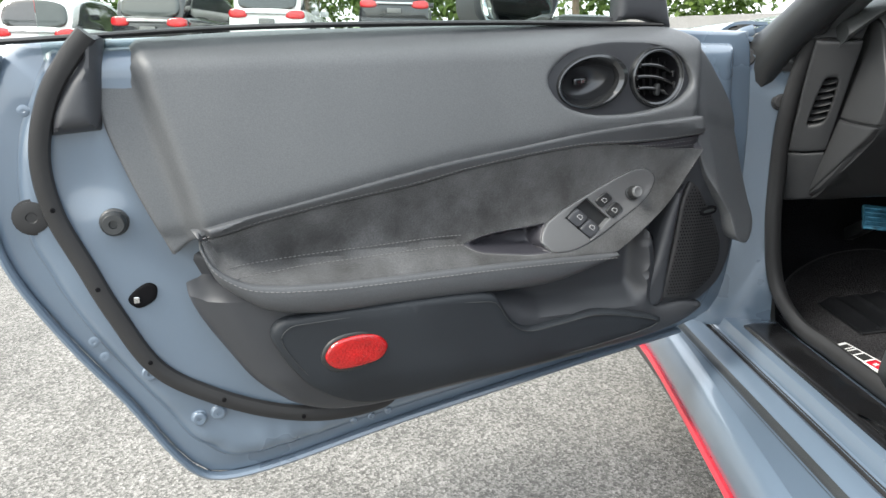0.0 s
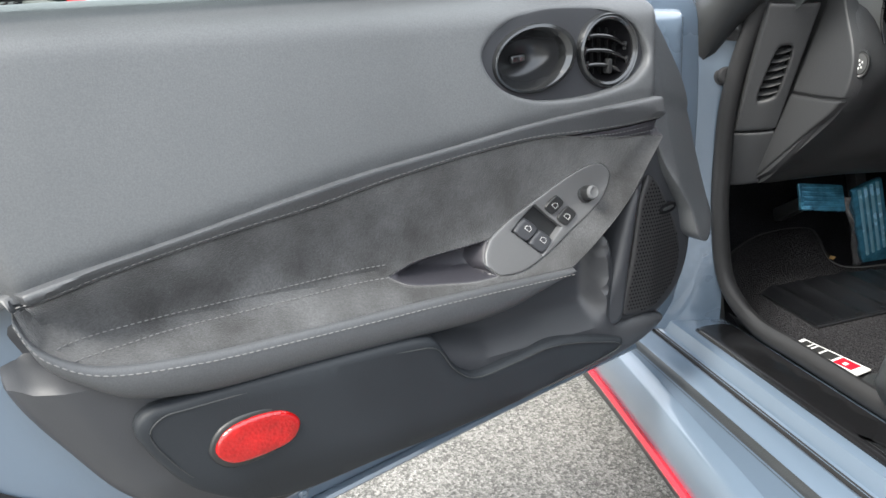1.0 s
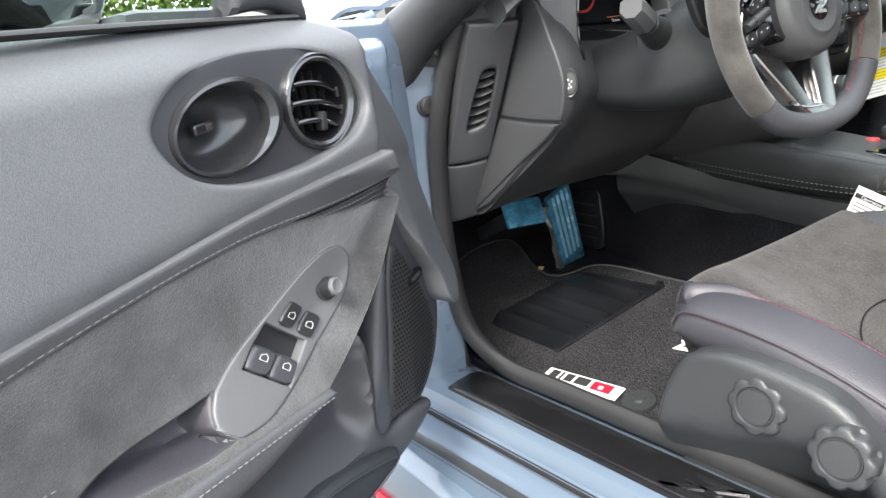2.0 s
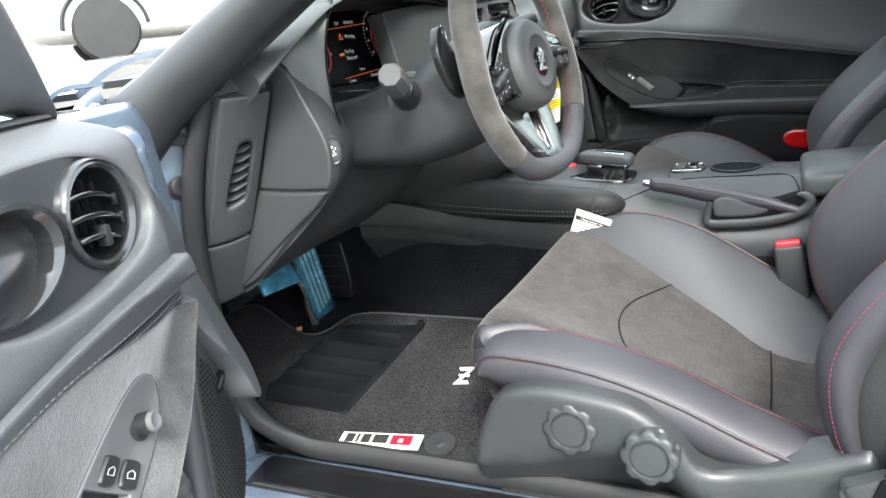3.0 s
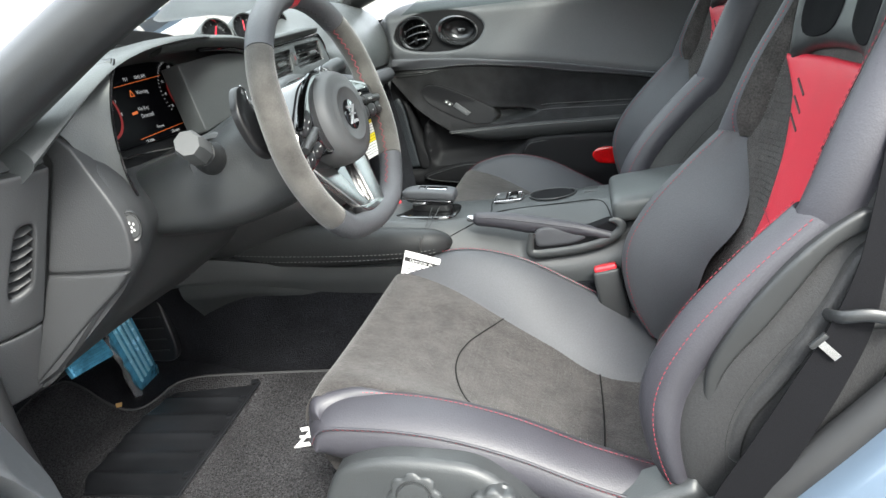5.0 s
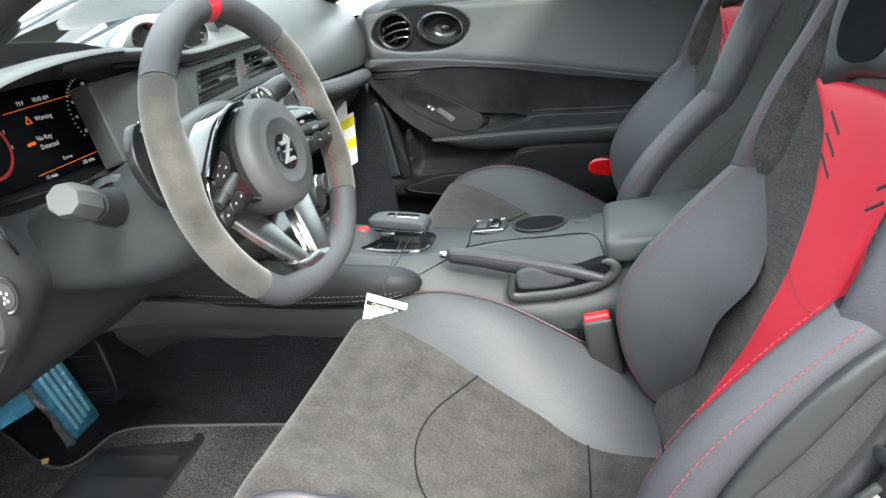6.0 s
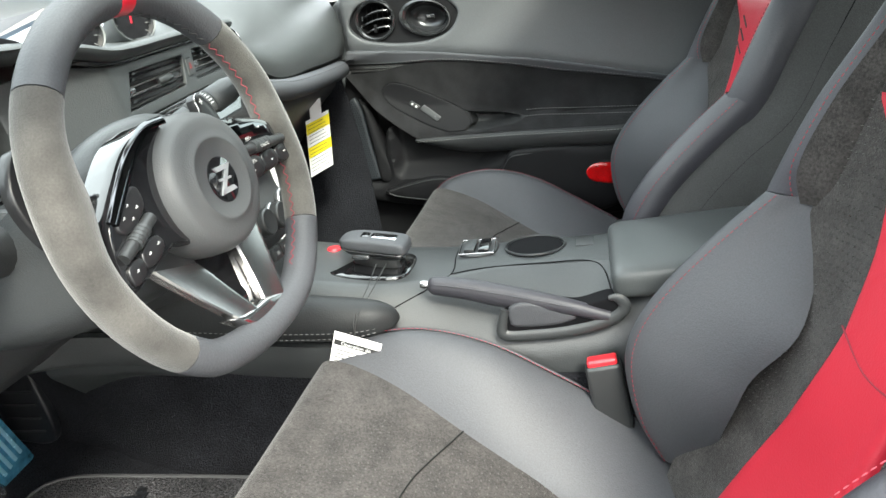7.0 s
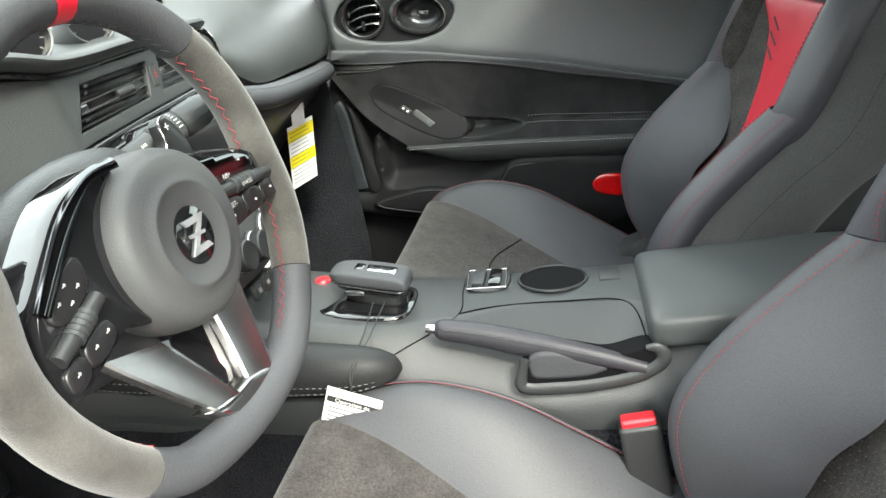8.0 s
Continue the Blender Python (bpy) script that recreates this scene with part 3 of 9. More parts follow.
def tree(x, y, tall, seed, label):
    rng = np.random.RandomState(seed)
    z0 = ground_height(x, y) - 0.05
    ob = thing("tree", (x, y, z0), label, "tree", group="trees round the lot")
    lean = rng.uniform(-0.4, 0.4, 2)
    limbs = [tube([(x, y, z0), (x + lean[0] * 0.4, y + lean[1] * 0.4, z0 + tall * 0.3), (x + lean[0], y + lean[1], z0 + tall * 0.75)], [0.16, 0.12, 0.05], 8, 4)]
    blobs = []
    for i in range(9):
        a, r, h = rng.uniform(0, 6.28), rng.uniform(0.3, 0.30 * tall), rng.uniform(0.22, 0.95) * tall
        c = np.array((x + r * math.cos(a), y + r * math.sin(a), z0 + h))
        blobs.append((c, rng.uniform(0.10, 0.19) * tall))
        limbs.append(tube([(x + lean[0] * 0.5, y + lean[1] * 0.5, z0 + h * 0.6), tuple((c + np.array((x, y, z0 + h * 0.8))) / 2), tuple(c)], [0.05, 0.035, 0.015], 6, 3))
    part("trunk", merge(*limbs), bark, ob, "brown bark trunk and limbs")
    V, F = [], []
    for c, r in blobs:
        for _ in range(230):
            d = rng.normal(size=3)
            d *= r * rng.uniform(0.45, 1.08) / np.linalg.norm(d)
            p = c + d * (1, 1, 0.8)
            u, v = rng.normal(size=3), rng.normal(size=3)
            u /= np.linalg.norm(u)
            v = np.cross(u, v)
            v /= np.linalg.norm(v)
            s = rng.uniform(0.06, 0.13)
            o = len(V)
            V += [tuple(p - u * s), tuple(p + v * s * 0.55), tuple(p + u * s), tuple(p - v * s * 0.55)]
            F.append((o, o + 1, o + 2, o + 3))
    part("crown", (V, F), leaf_green, ob, "green leafy crown", clean=False)
    return ob


seed = 3
for x, y, tall in ((-16.5, 27, 6), (-12.5, 30, 7), (-9.0, 27.5, 5), (-6.3, 31, 7), (-3.2, 28, 5.5), (0.5, 32, 6), (4.5, 30, 6.5), (-20, 30, 7), (-18, 4, 8), (-16, -6, 7), (-20, 12, 9), (14, -4, 7), (16, 4, 7)):
    tree(x, y, tall, seed, "leafy green tree at the edge of the lot")
    seed += 1


def woodland():
    """The dense green edge behind the lot: many small leaves in uneven clumps."""
    rng = np.random.RandomState(11)
    V, F = [], []
    for c in range(420):
        cx, cy = rng.uniform(-40, 14), rng.uniform(31, 39)
        cz = ground_height(cx, cy) + rng.uniform(0.3, 6.5)
        r = rng.uniform(0.7, 1.5)
        for _ in range(70):
            d = rng.normal(size=3)
            p = np.array((cx, cy, cz)) + d / np.linalg.norm(d) * r * rng.uniform(0.4, 1.1)
            u, v = rng.normal(size=3), rng.normal(size=3)
            u /= np.linalg.norm(u)
            v = np.cross(u, v)
            v /= np.linalg.norm(v)
            q = rng.uniform(0.12, 0.26)
            o = len(V)
            V += [tuple(p - u * q), tuple(p + v * q * 0.6), tuple(p + u * q), tuple(p - v * q * 0.6)]
            F.append((o, o + 1, o + 2, o + 3))
    tagged(part("woodland", (V, F), leaf_green, clean=False), "dense green woodland edge behind the lot", "woods", kind="stuff")


woodland()


# ---- the car's painted body ----
body = thing("sports_car_body", (-0.75, 0, 0), "grey-blue painted sports car body standing with one door open", "car")


def extrude_y(profile, ys, skew=None):
    """Run an open profile of (x, z) along y. skew(y) shifts it sideways."""
    R = [[(x + (skew(y) if skew else 0), y, z) for x, z in profile] for y in ys]
    return rings(R, closed=False, caps=False)


def flare(y):
    return -0.055 * max(0.0, min(1.0, (0.62 - y) / 0.75)) ** 1.2


sill_profile = [(-0.60, 0.30), (-0.612, 0.37), (-0.637, 0.383), (-0.70, 0.380), (-0.716, 0.379), (-0.728, 0.374), (-0.735, 0.350), (-0.742, 0.346)]
sill_y = list(np.linspace(0.60, -0.30, 19)) + [-0.45, -0.6, -0.75, -0.9]
part("sill", extrude_y(sill_profile, sill_y), paint, body)
part("sill_seam", extrude_y([(-0.740, 0.349), (-0.744, 0.340), (-0.752, 0.340), (-0.755, 0.348)], sill_y), rubber, body, "black rubber seam")
part("rocker", extrude_y([(-0.754, 0.348), (-0.762, 0.352), (-0.79, 0.345), (-0.797, 0.341)], sill_y), paint, body)
part("seam_strip", extrude_y([(-0.796, 0.342), (-0.800, 0.338), (-0.812, 0.336), (-0.817, 0.337)], sill_y), plastic_grey, body, "dark grey seam strip")
skirt_profile = [(-0.815, 0.337), (-0.83, 0.331), (-0.842, 0.315), (-0.845, 0.29), (-0.842, 0.255), (-0.834, 0.232)]
part("side_skirt", extrude_y(skirt_profile, list(np.linspace(1.0, -0.9, 30)), flare), paint, body)
part("skirt_top", rings([[(-0.811, y, 0.3365), (-0.816 + flare(y), y, 0.3372)] for y in np.linspace(0.60, -0.9, 28)], closed=False, caps=False), paint, body)
lip = [(-0.834, 0.234), (-0.842, 0.236), (-0.846, 0.228), (-0.842, 0.219), (-0.820, 0.216)]
part("red_lip", extrude_y(lip, list(np.linspace(1.0, -0.9, 30)), flare), red_trim, body, "glossy red lower lip")
part("underside", extrude_y([(-0.822, 0.217), (-0.80, 0.15), (-0.7, 0.12)], list(np.linspace(1.0, -0.9, 12)), flare), plastic, body)

# the sill's tread plate
plate = [(-0.714, 0.414, 1), (-0.640, 0.424, 1), (-0.645, -0.62, 1), (-0.716, -0.62, 1)]
kick = part("tread_plate", panel(plate, lambda u, v, h: (u, v, 0.3835 + h), 0.006, 0.008, 0.006, 0.03), tread_black, body, "polished black tread plate")


def z_mark(place, size, thick=0.0012):
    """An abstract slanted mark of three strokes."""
    strokes = [[(-0.42, 0.46), (0.5, 0.46), (0.36, 0.30), (-0.30, 0.30)], [(0.36, 0.46), (0.52, 0.46), (-0.30, -0.46), (-0.50, -0.46)],
               [(-0.5, -0.46), (0.42, -0.46), (0.30, -0.30), (-0.36, -0.30)], [(-0.34, 0.07), (0.34, 0.02), (0.30, -0.06), (-0.30, -0.02)]]
    geos = []
    for s in strokes:
        R = [[place(u * size, v * size, h) for u, v in s] for h in (0, thick)]
        geos.append(rings(R, caps=True))
    return merge(*geos)


def sill_mark(u, v, h):
    return (-0.683 + v * 0.7, -0.035 - u - 0.25 * v, 0.3899 + h)


part("emblem", z_mark(sill_mark, 0.075), satin, kick, "brushed silver emblem")

# hinge pillar: painted metal between the open door and the dashboard
pillar = [
    [(-0.64, 0.455, 0.355), (-0.70, 0.465, 0.362), (-0.77, 0.53, 0.345), (-0.84, 0.66, 0.335)],
    [(-0.645, 0.448, 0.42), (-0.70, 0.462, 0.43), (-0.76, 0.50, 0.43), (-0.83, 0.62, 0.42)],
    [(-0.66, 0.450, 0.55), (-0.71, 0.470, 0.56), (-0.765, 0.49, 0.56), (-0.83, 0.60, 0.55)],
    [(-0.67, 0.450, 0.70), (-0.72, 0.470, 0.70), (-0.77, 0.49, 0.70), (-0.83, 0.60, 0.70)],
    [(-0.672, 0.435, 0.82), (-0.72, 0.455, 0.82), (-0.77, 0.475, 0.83), (-0.83, 0.60, 0.83)],
    [(-0.68, 0.40, 0.91), (-0.72, 0.43, 0.92), (-0.77, 0.45, 0.935), (-0.83, 0.58, 0.95)],
]
part("hinge_pillar", sheet(pillar, 6), paint, body)


def rubber_stop(c, axis, r=0.017, h=0.02):
    m = Matrix.Translation(c) @ Vector(axis).to_track_quat("Z", "Y").to_matrix().to_4x4()
    return lathe([(r * 1.15, 0), (r * 1.15, h * 0.25), (r, h * 0.35), (r, h * 0.8), (r * 0.8, h), (r * 0.35, h), (r * 0.3, h * 0.8)], m, 20)


part("rubber_stop", rubber_stop((-0.762, 0.462, 0.924), (-0.15, -1, 0.1)), rubber, body)
part("rubber_stop", rubber_stop((-0.690, 0.442, 0.842), (-0.15, -1, 0.1), 0.015, 0.016), rubber, body)
felt_y = lambda x, z: float(np.interp(x, (-0.77, -0.72, -0.68, -0.60), (0.440, 0.418, 0.388, 0.352))) - 0.4 * (z - 0.91)  # noqa: E731
felt_o = [(-0.736, 0.940, 1), (-0.695, 0.995, 1), (-0.605, 0.990, 1), (-0.630, 0.950), (-0.655, 0.907), (-0.690, 0.900), (-0.730, 0.906, 1)]
felt = part("insulation_flap", field(felt_o, lambda u, v, h: (u, felt_y(u, v) - h, v), lambda u, v: 0.004, (), 0.014, 0.004, 0.003, 0.012), shell_black, body, "black felt flap beside the hinge")
part("push_pin", rubber_stop((-0.700, felt_y(-0.700, 0.922) - 0.005, 0.922), (0, -1, 0.2), 0.007, 0.004), plastic, felt)
part("wing_strap", tube([(-0.800, 0.500, 0.915), (-0.785, 0.488, 0.945), (-0.770, 0.480, 0.968), (-0.745, 0.478, 0.978)], (0.004, 0.011), 8, 4), paint, body)
part("strap_bolt", rubber_stop((-0.782, 0.482, 0.948), (0, -1, 0.2), 0.007, 0.007), satin, body)

# door opening seal, up the pillar and along the windscreen post
seal = [(-0.635, -1.02, 1.15), (-0.665, -0.90, 1.0), (-0.69, -0.74, 0.80), (-0.692, -0.61, 0.655), (-0.685, -0.525, 0.565), (-0.670, -0.44, 0.475), (-0.645, -0.34, 0.410), (-0.620, -0.2, 0.392), (-0.612, 0.0, 0.390), (-0.616, 0.25, 0.395), (-0.625, 0.37, 0.405), (-0.645, 0.432, 0.46), (-0.665, 0.447, 0.58), (-0.673, 0.447, 0.70),
        (-0.68, 0.432, 0.80), (-0.684, 0.392, 0.90), (-0.685, 0.335, 0.985), (-0.68, 0.23, 1.046), (-0.668, 0.0, 1.156), (-0.64, -0.2, 1.23), (-0.61, -0.42, 1.26), (-0.6, -0.75, 1.22), (-0.615, -0.95, 1.16)]
part("door_seal", tube(seal, [(0.02, 0.02)] * 7 + [(0.020, 0.014)] * 4 + [(0.015, 0.016)] * 12, 12, 8, up=(1, 0, 0.3)), rubber, body, "black rubber door seal")
kickside = [[(-0.60, 0.42, 0.33), (-0.59, 0.2, 0.33), (-0.585, -0.3, 0.33)], [(-0.607, 0.44, 0.37), (-0.60, 0.22, 0.375), (-0.597, -0.3, 0.375)], [(-0.625, 0.45, 0.395), (-0.615, 0.24, 0.393), (-0.61, -0.3, 0.391)]]
part("sill_trim", sheet(kickside, 6), plastic, body)

# windscreen post: painted outside, dark trim inside
post = [(-0.73, 0.50, 0.90), (-0.715, 0.40, 0.965), (-0.70, 0.25, 1.048), (-0.685, 0.05, 1.146), (-0.655, -0.18, 1.232), (-0.62, -0.40, 1.268), (-0.60, -0.75, 1.235), (-0.64, -1.05, 1.10)]
part("windscreen_post", tube(post, [(0.03, 0.06), (0.032, 0.042), (0.034, 0.034), (0.036, 0.032), (0.036, 0.03), (0.035, 0.028), (0.035, 0.03), (0.05, 0.05)], 14, 6), plastic, body, "matt black windscreen post")
post_in = [(-0.665, 0.42, 0.96), (-0.66, 0.27, 1.042), (-0.655, 0.05, 1.156), (-0.63, -0.18, 1.242), (-0.59, -0.40, 1.275)]
part("post_trim", tube(post_in, [(0.028, 0.028), (0.03, 0.028), (0.034, 0.026), (0.036, 0.026), (0.04, 0.025)], 14, 6), soft_grey, body, "dark grey inner post trim")
post_r = [(0.75, 0.60, 0.98), (0.745, 0.50, 1.07), (0.735, 0.30, 1.155), (0.70, 0.05, 1.215), (0.665, -0.18, 1.252), (0.62, -0.40, 1.275), (0.60, -0.75, 1.245), (0.64, -1.05, 1.10)]
part("windscreen_post", tube(post_r, [(0.045, 0.05), (0.045, 0.042), (0.045, 0.036), (0.04, 0.034), (0.04, 0.03), (0.035, 0.028), (0.035, 0.03), (0.05, 0.05)], 14, 6), plastic, body, "matt black windscreen post")

# front wing, cowl and bonnet
wing = [
    [(-0.84, 0.62, 0.40), (-0.87, 0.75, 0.40), (-0.89, 1.0, 0.42)],
    [(-0.84, 0.60, 0.70), (-0.885, 0.72, 0.70), (-0.91, 1.0, 0.72)],
    [(-0.83, 0.56, 0.90), (-0.87, 0.68, 0.90), (-0.90, 1.0, 0.90)],
    [(-0.77, 0.53, 0.985), (-0.80, 0.66, 0.98), (-0.82, 1.0, 0.97)],
    [(-0.70, 0.52, 0.99), (-0.70, 0.66, 0.985), (-0.70, 1.0, 0.975)],
]
part("front_wing", sheet(wing, 6, 0.006), paint, body)
part("front_wing", mirrored(sheet(wing, 6, 0.006)), paint, body)
bonnet = [
    [(-0.70, 0.58, 0.985), (-0.58, 0.62, 1.022), (-0.35, 0.70, 1.040), (0, 0.74, 1.045), (0.35, 0.70, 1.040), (0.58, 0.62, 1.022), (0.70, 0.58, 0.985)],
    [(-0.71, 1.0, 0.975), (-0.58, 1.0, 1.012), (-0.35, 1.1, 1.032), (0, 1.12, 1.03), (0.35, 1.1, 1.032), (0.58, 1.0, 1.012), (0.71, 1.0, 0.975)],
    [(-0.72, 1.7, 0.85), (-0.58, 1.75, 0.87), (-0.35, 1.85, 0.88), (0, 1.9, 0.88), (0.35, 1.85, 0.88), (0.58, 1.75, 0.87), (0.72, 1.7, 0.85)],
]
part("bonnet", sheet(bonnet, 6, 0.01), paint, body)
part("bonnet_hinge", merge(box((-0.80, 0.50, 0.925), (-0.77, 0.56, 0.965), 0.004), box((-0.79, 0.47, 0.955), (-0.745, 0.56, 0.965), 0.003)), paint, body)
part("hinge_bolt", rubber_stop((-0.768, 0.468, 0.962), (0, -1, 0.1), 0.008, 0.008), satin, body)
cowl = [[(-0.66, 0.57, 0.985), (0, 0.735, 1.035), (0.66, 0.57, 0.985)], [(-0.66, 0.44, 0.985), (0, 0.655, 1.036), (0.66, 0.44, 0.985)]]
part("cowl", sheet(cowl, 6, 0.01), plastic, body)
screen = [
    [(-0.665, 0.44, 0.985), (-0.35, 0.62, 1.03), (0, 0.68, 1.06), (0.35, 0.66, 1.09), (0.69, 0.54, 1.09)],
    [(-0.66, 0.05, 1.135), (-0.35, 0.17, 1.165), (0, 0.21, 1.185), (0.35, 0.18, 1.20), (0.68, 0.07, 1.20)],
    [(-0.60, -0.36, 1.265), (-0.35, -0.28, 1.29), (0, -0.26, 1.3), (0.35, -0.28, 1.29), (0.60, -0.36, 1.265)],
]
part("windscreen", sheet(screen, 5), screen_tint, body)

# roof, rear glass, quarter panel
roof = [
    [(-0.60, -0.38, 1.265), (-0.3, -0.29, 1.295), (0, -0.27, 1.305), (0.3, -0.29, 1.295), (0.60, -0.38, 1.265)],
    [(-0.60, -0.70, 1.26), (-0.3, -0.70, 1.31), (0, -0.70, 1.32), (0.3, -0.70, 1.31), (0.66, -0.70, 1.25)],
    [(-0.58, -1.0, 1.22), (-0.3, -1.0, 1.27), (0, -1.0, 1.28), (0.3, -1.0, 1.27), (0.62, -1.0, 1.21)],
]
part("roof", sheet(roof, 5, 0.03, back=(0, 0, -1)), plastic, body, "matt black roof")
hatch = [[(-0.58, -1.0, 1.21), (0, -1.0, 1.27), (0.58, -1.0, 1.21)], [(-0.55, -1.7, 0.98), (0, -1.72, 1.03), (0.55, -1.7, 0.98)]]
part("rear_glass", sheet(hatch, 4), dark_glass, body)
quarter = [
    [(-0.735, -0.62, 0.345), (-0.85, -0.86, 0.36), (-0.90, -1.2, 0.4), (-0.86, -1.9, 0.45)],
    [(-0.76, -0.70, 0.55), (-0.86, -0.92, 0.56), (-0.92, -1.2, 0.58), (-0.88, -1.9, 0.6)],
    [(-0.75, -0.80, 0.80), (-0.86, -0.98, 0.80), (-0.90, -1.2, 0.82), (-0.82, -1.9, 0.82)],
    [(-0.68, -0.90, 1.0), (-0.72, -1.05, 1.0), (-0.70, -1.3, 0.98), (-0.62, -1.9, 0.92)],
    [(-0.62, -0.95, 1.15), (-0.60, -1.1, 1.17), (-0.58, -1.3, 1.12), (-0.5, -1.9, 0.94)],
]
part("rear_quarter", sheet(quarter, 6, 0.01), paint, body)
part("rear_quarter", mirrored(sheet(quarter, 6, 0.01)), paint, body)
# lock pillar: the painted rear edge of the door opening with its trim
lock = [
    [(-0.655, -0.30, 0.375), (-0.70, -0.33, 0.368), (-0.76, -0.40, 0.352), (-0.83, -0.52, 0.33)],
    [(-0.675, -0.42, 0.445), (-0.72, -0.445, 0.45), (-0.78, -0.52, 0.44), (-0.85, -0.66, 0.43)],
    [(-0.692, -0.515, 0.545), (-0.735, -0.535, 0.555), (-0.79, -0.60, 0.55), (-0.86, -0.76, 0.54)],
    [(-0.70, -0.60, 0.64), (-0.74, -0.62, 0.655), (-0.79, -0.68, 0.655), (-0.86, -0.84, 0.65)],
    [(-0.698, -0.74, 0.79), (-0.735, -0.77, 0.80), (-0.78, -0.82, 0.80), (-0.85, -0.96, 0.80)],
    [(-0.67, -0.90, 0.99), (-0.69, -0.94, 0.99), (-0.72, -0.98, 0.99), (-0.78, -1.08, 0.98)],
]
part("lock_pillar", sheet(lock, 6, 0.01, back=(0, -1, 0)), paint, body)
part("quarter_trim", sheet([[(-0.625, -0.36, 0.38), (-0.60, -0.6, 0.36), (-0.60, -0.95, 0.36)], [(-0.672, -0.50, 0.52), (-0.66, -0.7, 0.55), (-0.65, -1.0, 0.55)], [(-0.685, -0.62, 0.66), (-0.68, -0.8, 0.70), (-0.66, -1.0, 0.70)], [(-0.665, -0.88, 0.98), (-0.66, -0.95, 0.98), (-0.65, -1.02, 0.98)]], 6, 0.01, back=(-1, 0, 0)), plastic, body, "black quarter trim")
part("striker", merge(moved(box((-0.004, -0.012, -0.018), (0.004, 0.012, 0.018), 0.003), pose(-0.775, -0.585, 0.545, 30, 0, -35)), tube([(-0.775, -0.570, 0.530), (-0.785, -0.545, 0.538), (-0.785, -0.545, 0.555), (-0.775, -0.572, 0.562)], 0.004, 8, 4)), satin, body, "bright steel striker")

# cabin shell: floor, tunnel walls, rear bulkhead, far sill
part("cabin_floor", sheet([[(-0.61, 0.45, 0.325), (-0.3, 0.45, 0.392), (0.3, 0.45, 0.425), (0.70, 0.45, 0.47)], [(-0.61, -0.2, 0.32), (-0.3, -0.2, 0.378), (0.3, -0.2, 0.42), (0.70, -0.2, 0.46)],
                           [(-0.61, -0.95, 0.33), (-0.3, -0.95, 0.37), (0.3, -0.95, 0.41), (0.70, -0.95, 0.45)]], 4, 0.02, back=(0, 0, -1)), carpet, body, "black carpeted floor")
part("toe_board", sheet([[(-0.63, 0.45, 0.322), (-0.3, 0.45, 0.388), (0, 0.45, 0.415), (0.70, 0.45, 0.465)], [(-0.63, 0.68, 0.340), (-0.3, 0.68, 0.398), (0, 0.68, 0.43), (0.70, 0.68, 0.47)], [(-0.65, 0.86, 0.42), (-0.3, 0.86, 0.44), (0, 0.82, 0.50), (0.7, 0.80, 0.52)],
                         [(-0.66, 0.90, 0.70), (-0.3, 0.90, 0.70), (0, 0.86, 0.70), (0.7, 0.86, 0.70)], [(-0.66, 0.82, 0.95), (-0.3, 0.82, 0.96), (0, 0.80, 0.97), (0.7, 0.80, 0.95)]], 4, 0.02, back=(0, 1, -0.5)), carpet, body, "black carpeted toe board")
part("footwell_side", sheet([[(-0.62, 0.45, 0.32), (-0.62, 0.62, 0.33), (-0.62, 0.85, 0.45)], [(-0.66, 0.46, 0.60), (-0.65, 0.62, 0.6), (-0.65, 0.86, 0.6)], [(-0.67, 0.45, 0.80), (-0.66, 0.62, 0.8), (-0.66, 0.84, 0.8)]], 4, 0.01, back=(-1, 0, 0)), plastic, body, "black footwell side trim")
part("bulkhead", sheet([[(-0.66, -0.98, 0.33), (0, -0.98, 0.33), (0.66, -0.98, 0.33)], [(-0.66, -1.02, 0.75), (0, -1.02, 0.78), (0.66, -1.02, 0.75)], [(-0.58, -1.7, 0.85), (0, -1.72, 0.88), (0.58, -1.7, 0.85)]], 4, 0.02, back=(0, -1, 0)), plastic, body)
part("far_sill", extrude_y([(0.60, 0.30), (0.612, 0.37), (0.70, 0.385), (0.80, 0.34), (0.84, 0.22)], [0.85, -0.95]), plastic, body)

# ---- the open driver's door ----
DOOR_ANGLE = radians(17.5)
DU, DN, DP = Vector((-math.cos(DOOR_ANGLE), -math.sin(DOOR_ANGLE), 0)), Vector((math.sin(DOOR_ANGLE), -math.cos(DOOR_ANGLE), 0)), Vector((-1.013, 0.208, 0))


def on_door(base=0.0):
    """Lay (along, up, out) on the door's inner face; out is measured from it into the cabin."""
    return lambda u, v, h: DP + DU * u + Vector((0, 0, v)) + DN * (base + h)


def door_curve(pts, base=0.0, k=8):
    return [tuple(on_door(base)(u, v, h)) for u, v, h in smooth_path(pts, k)]


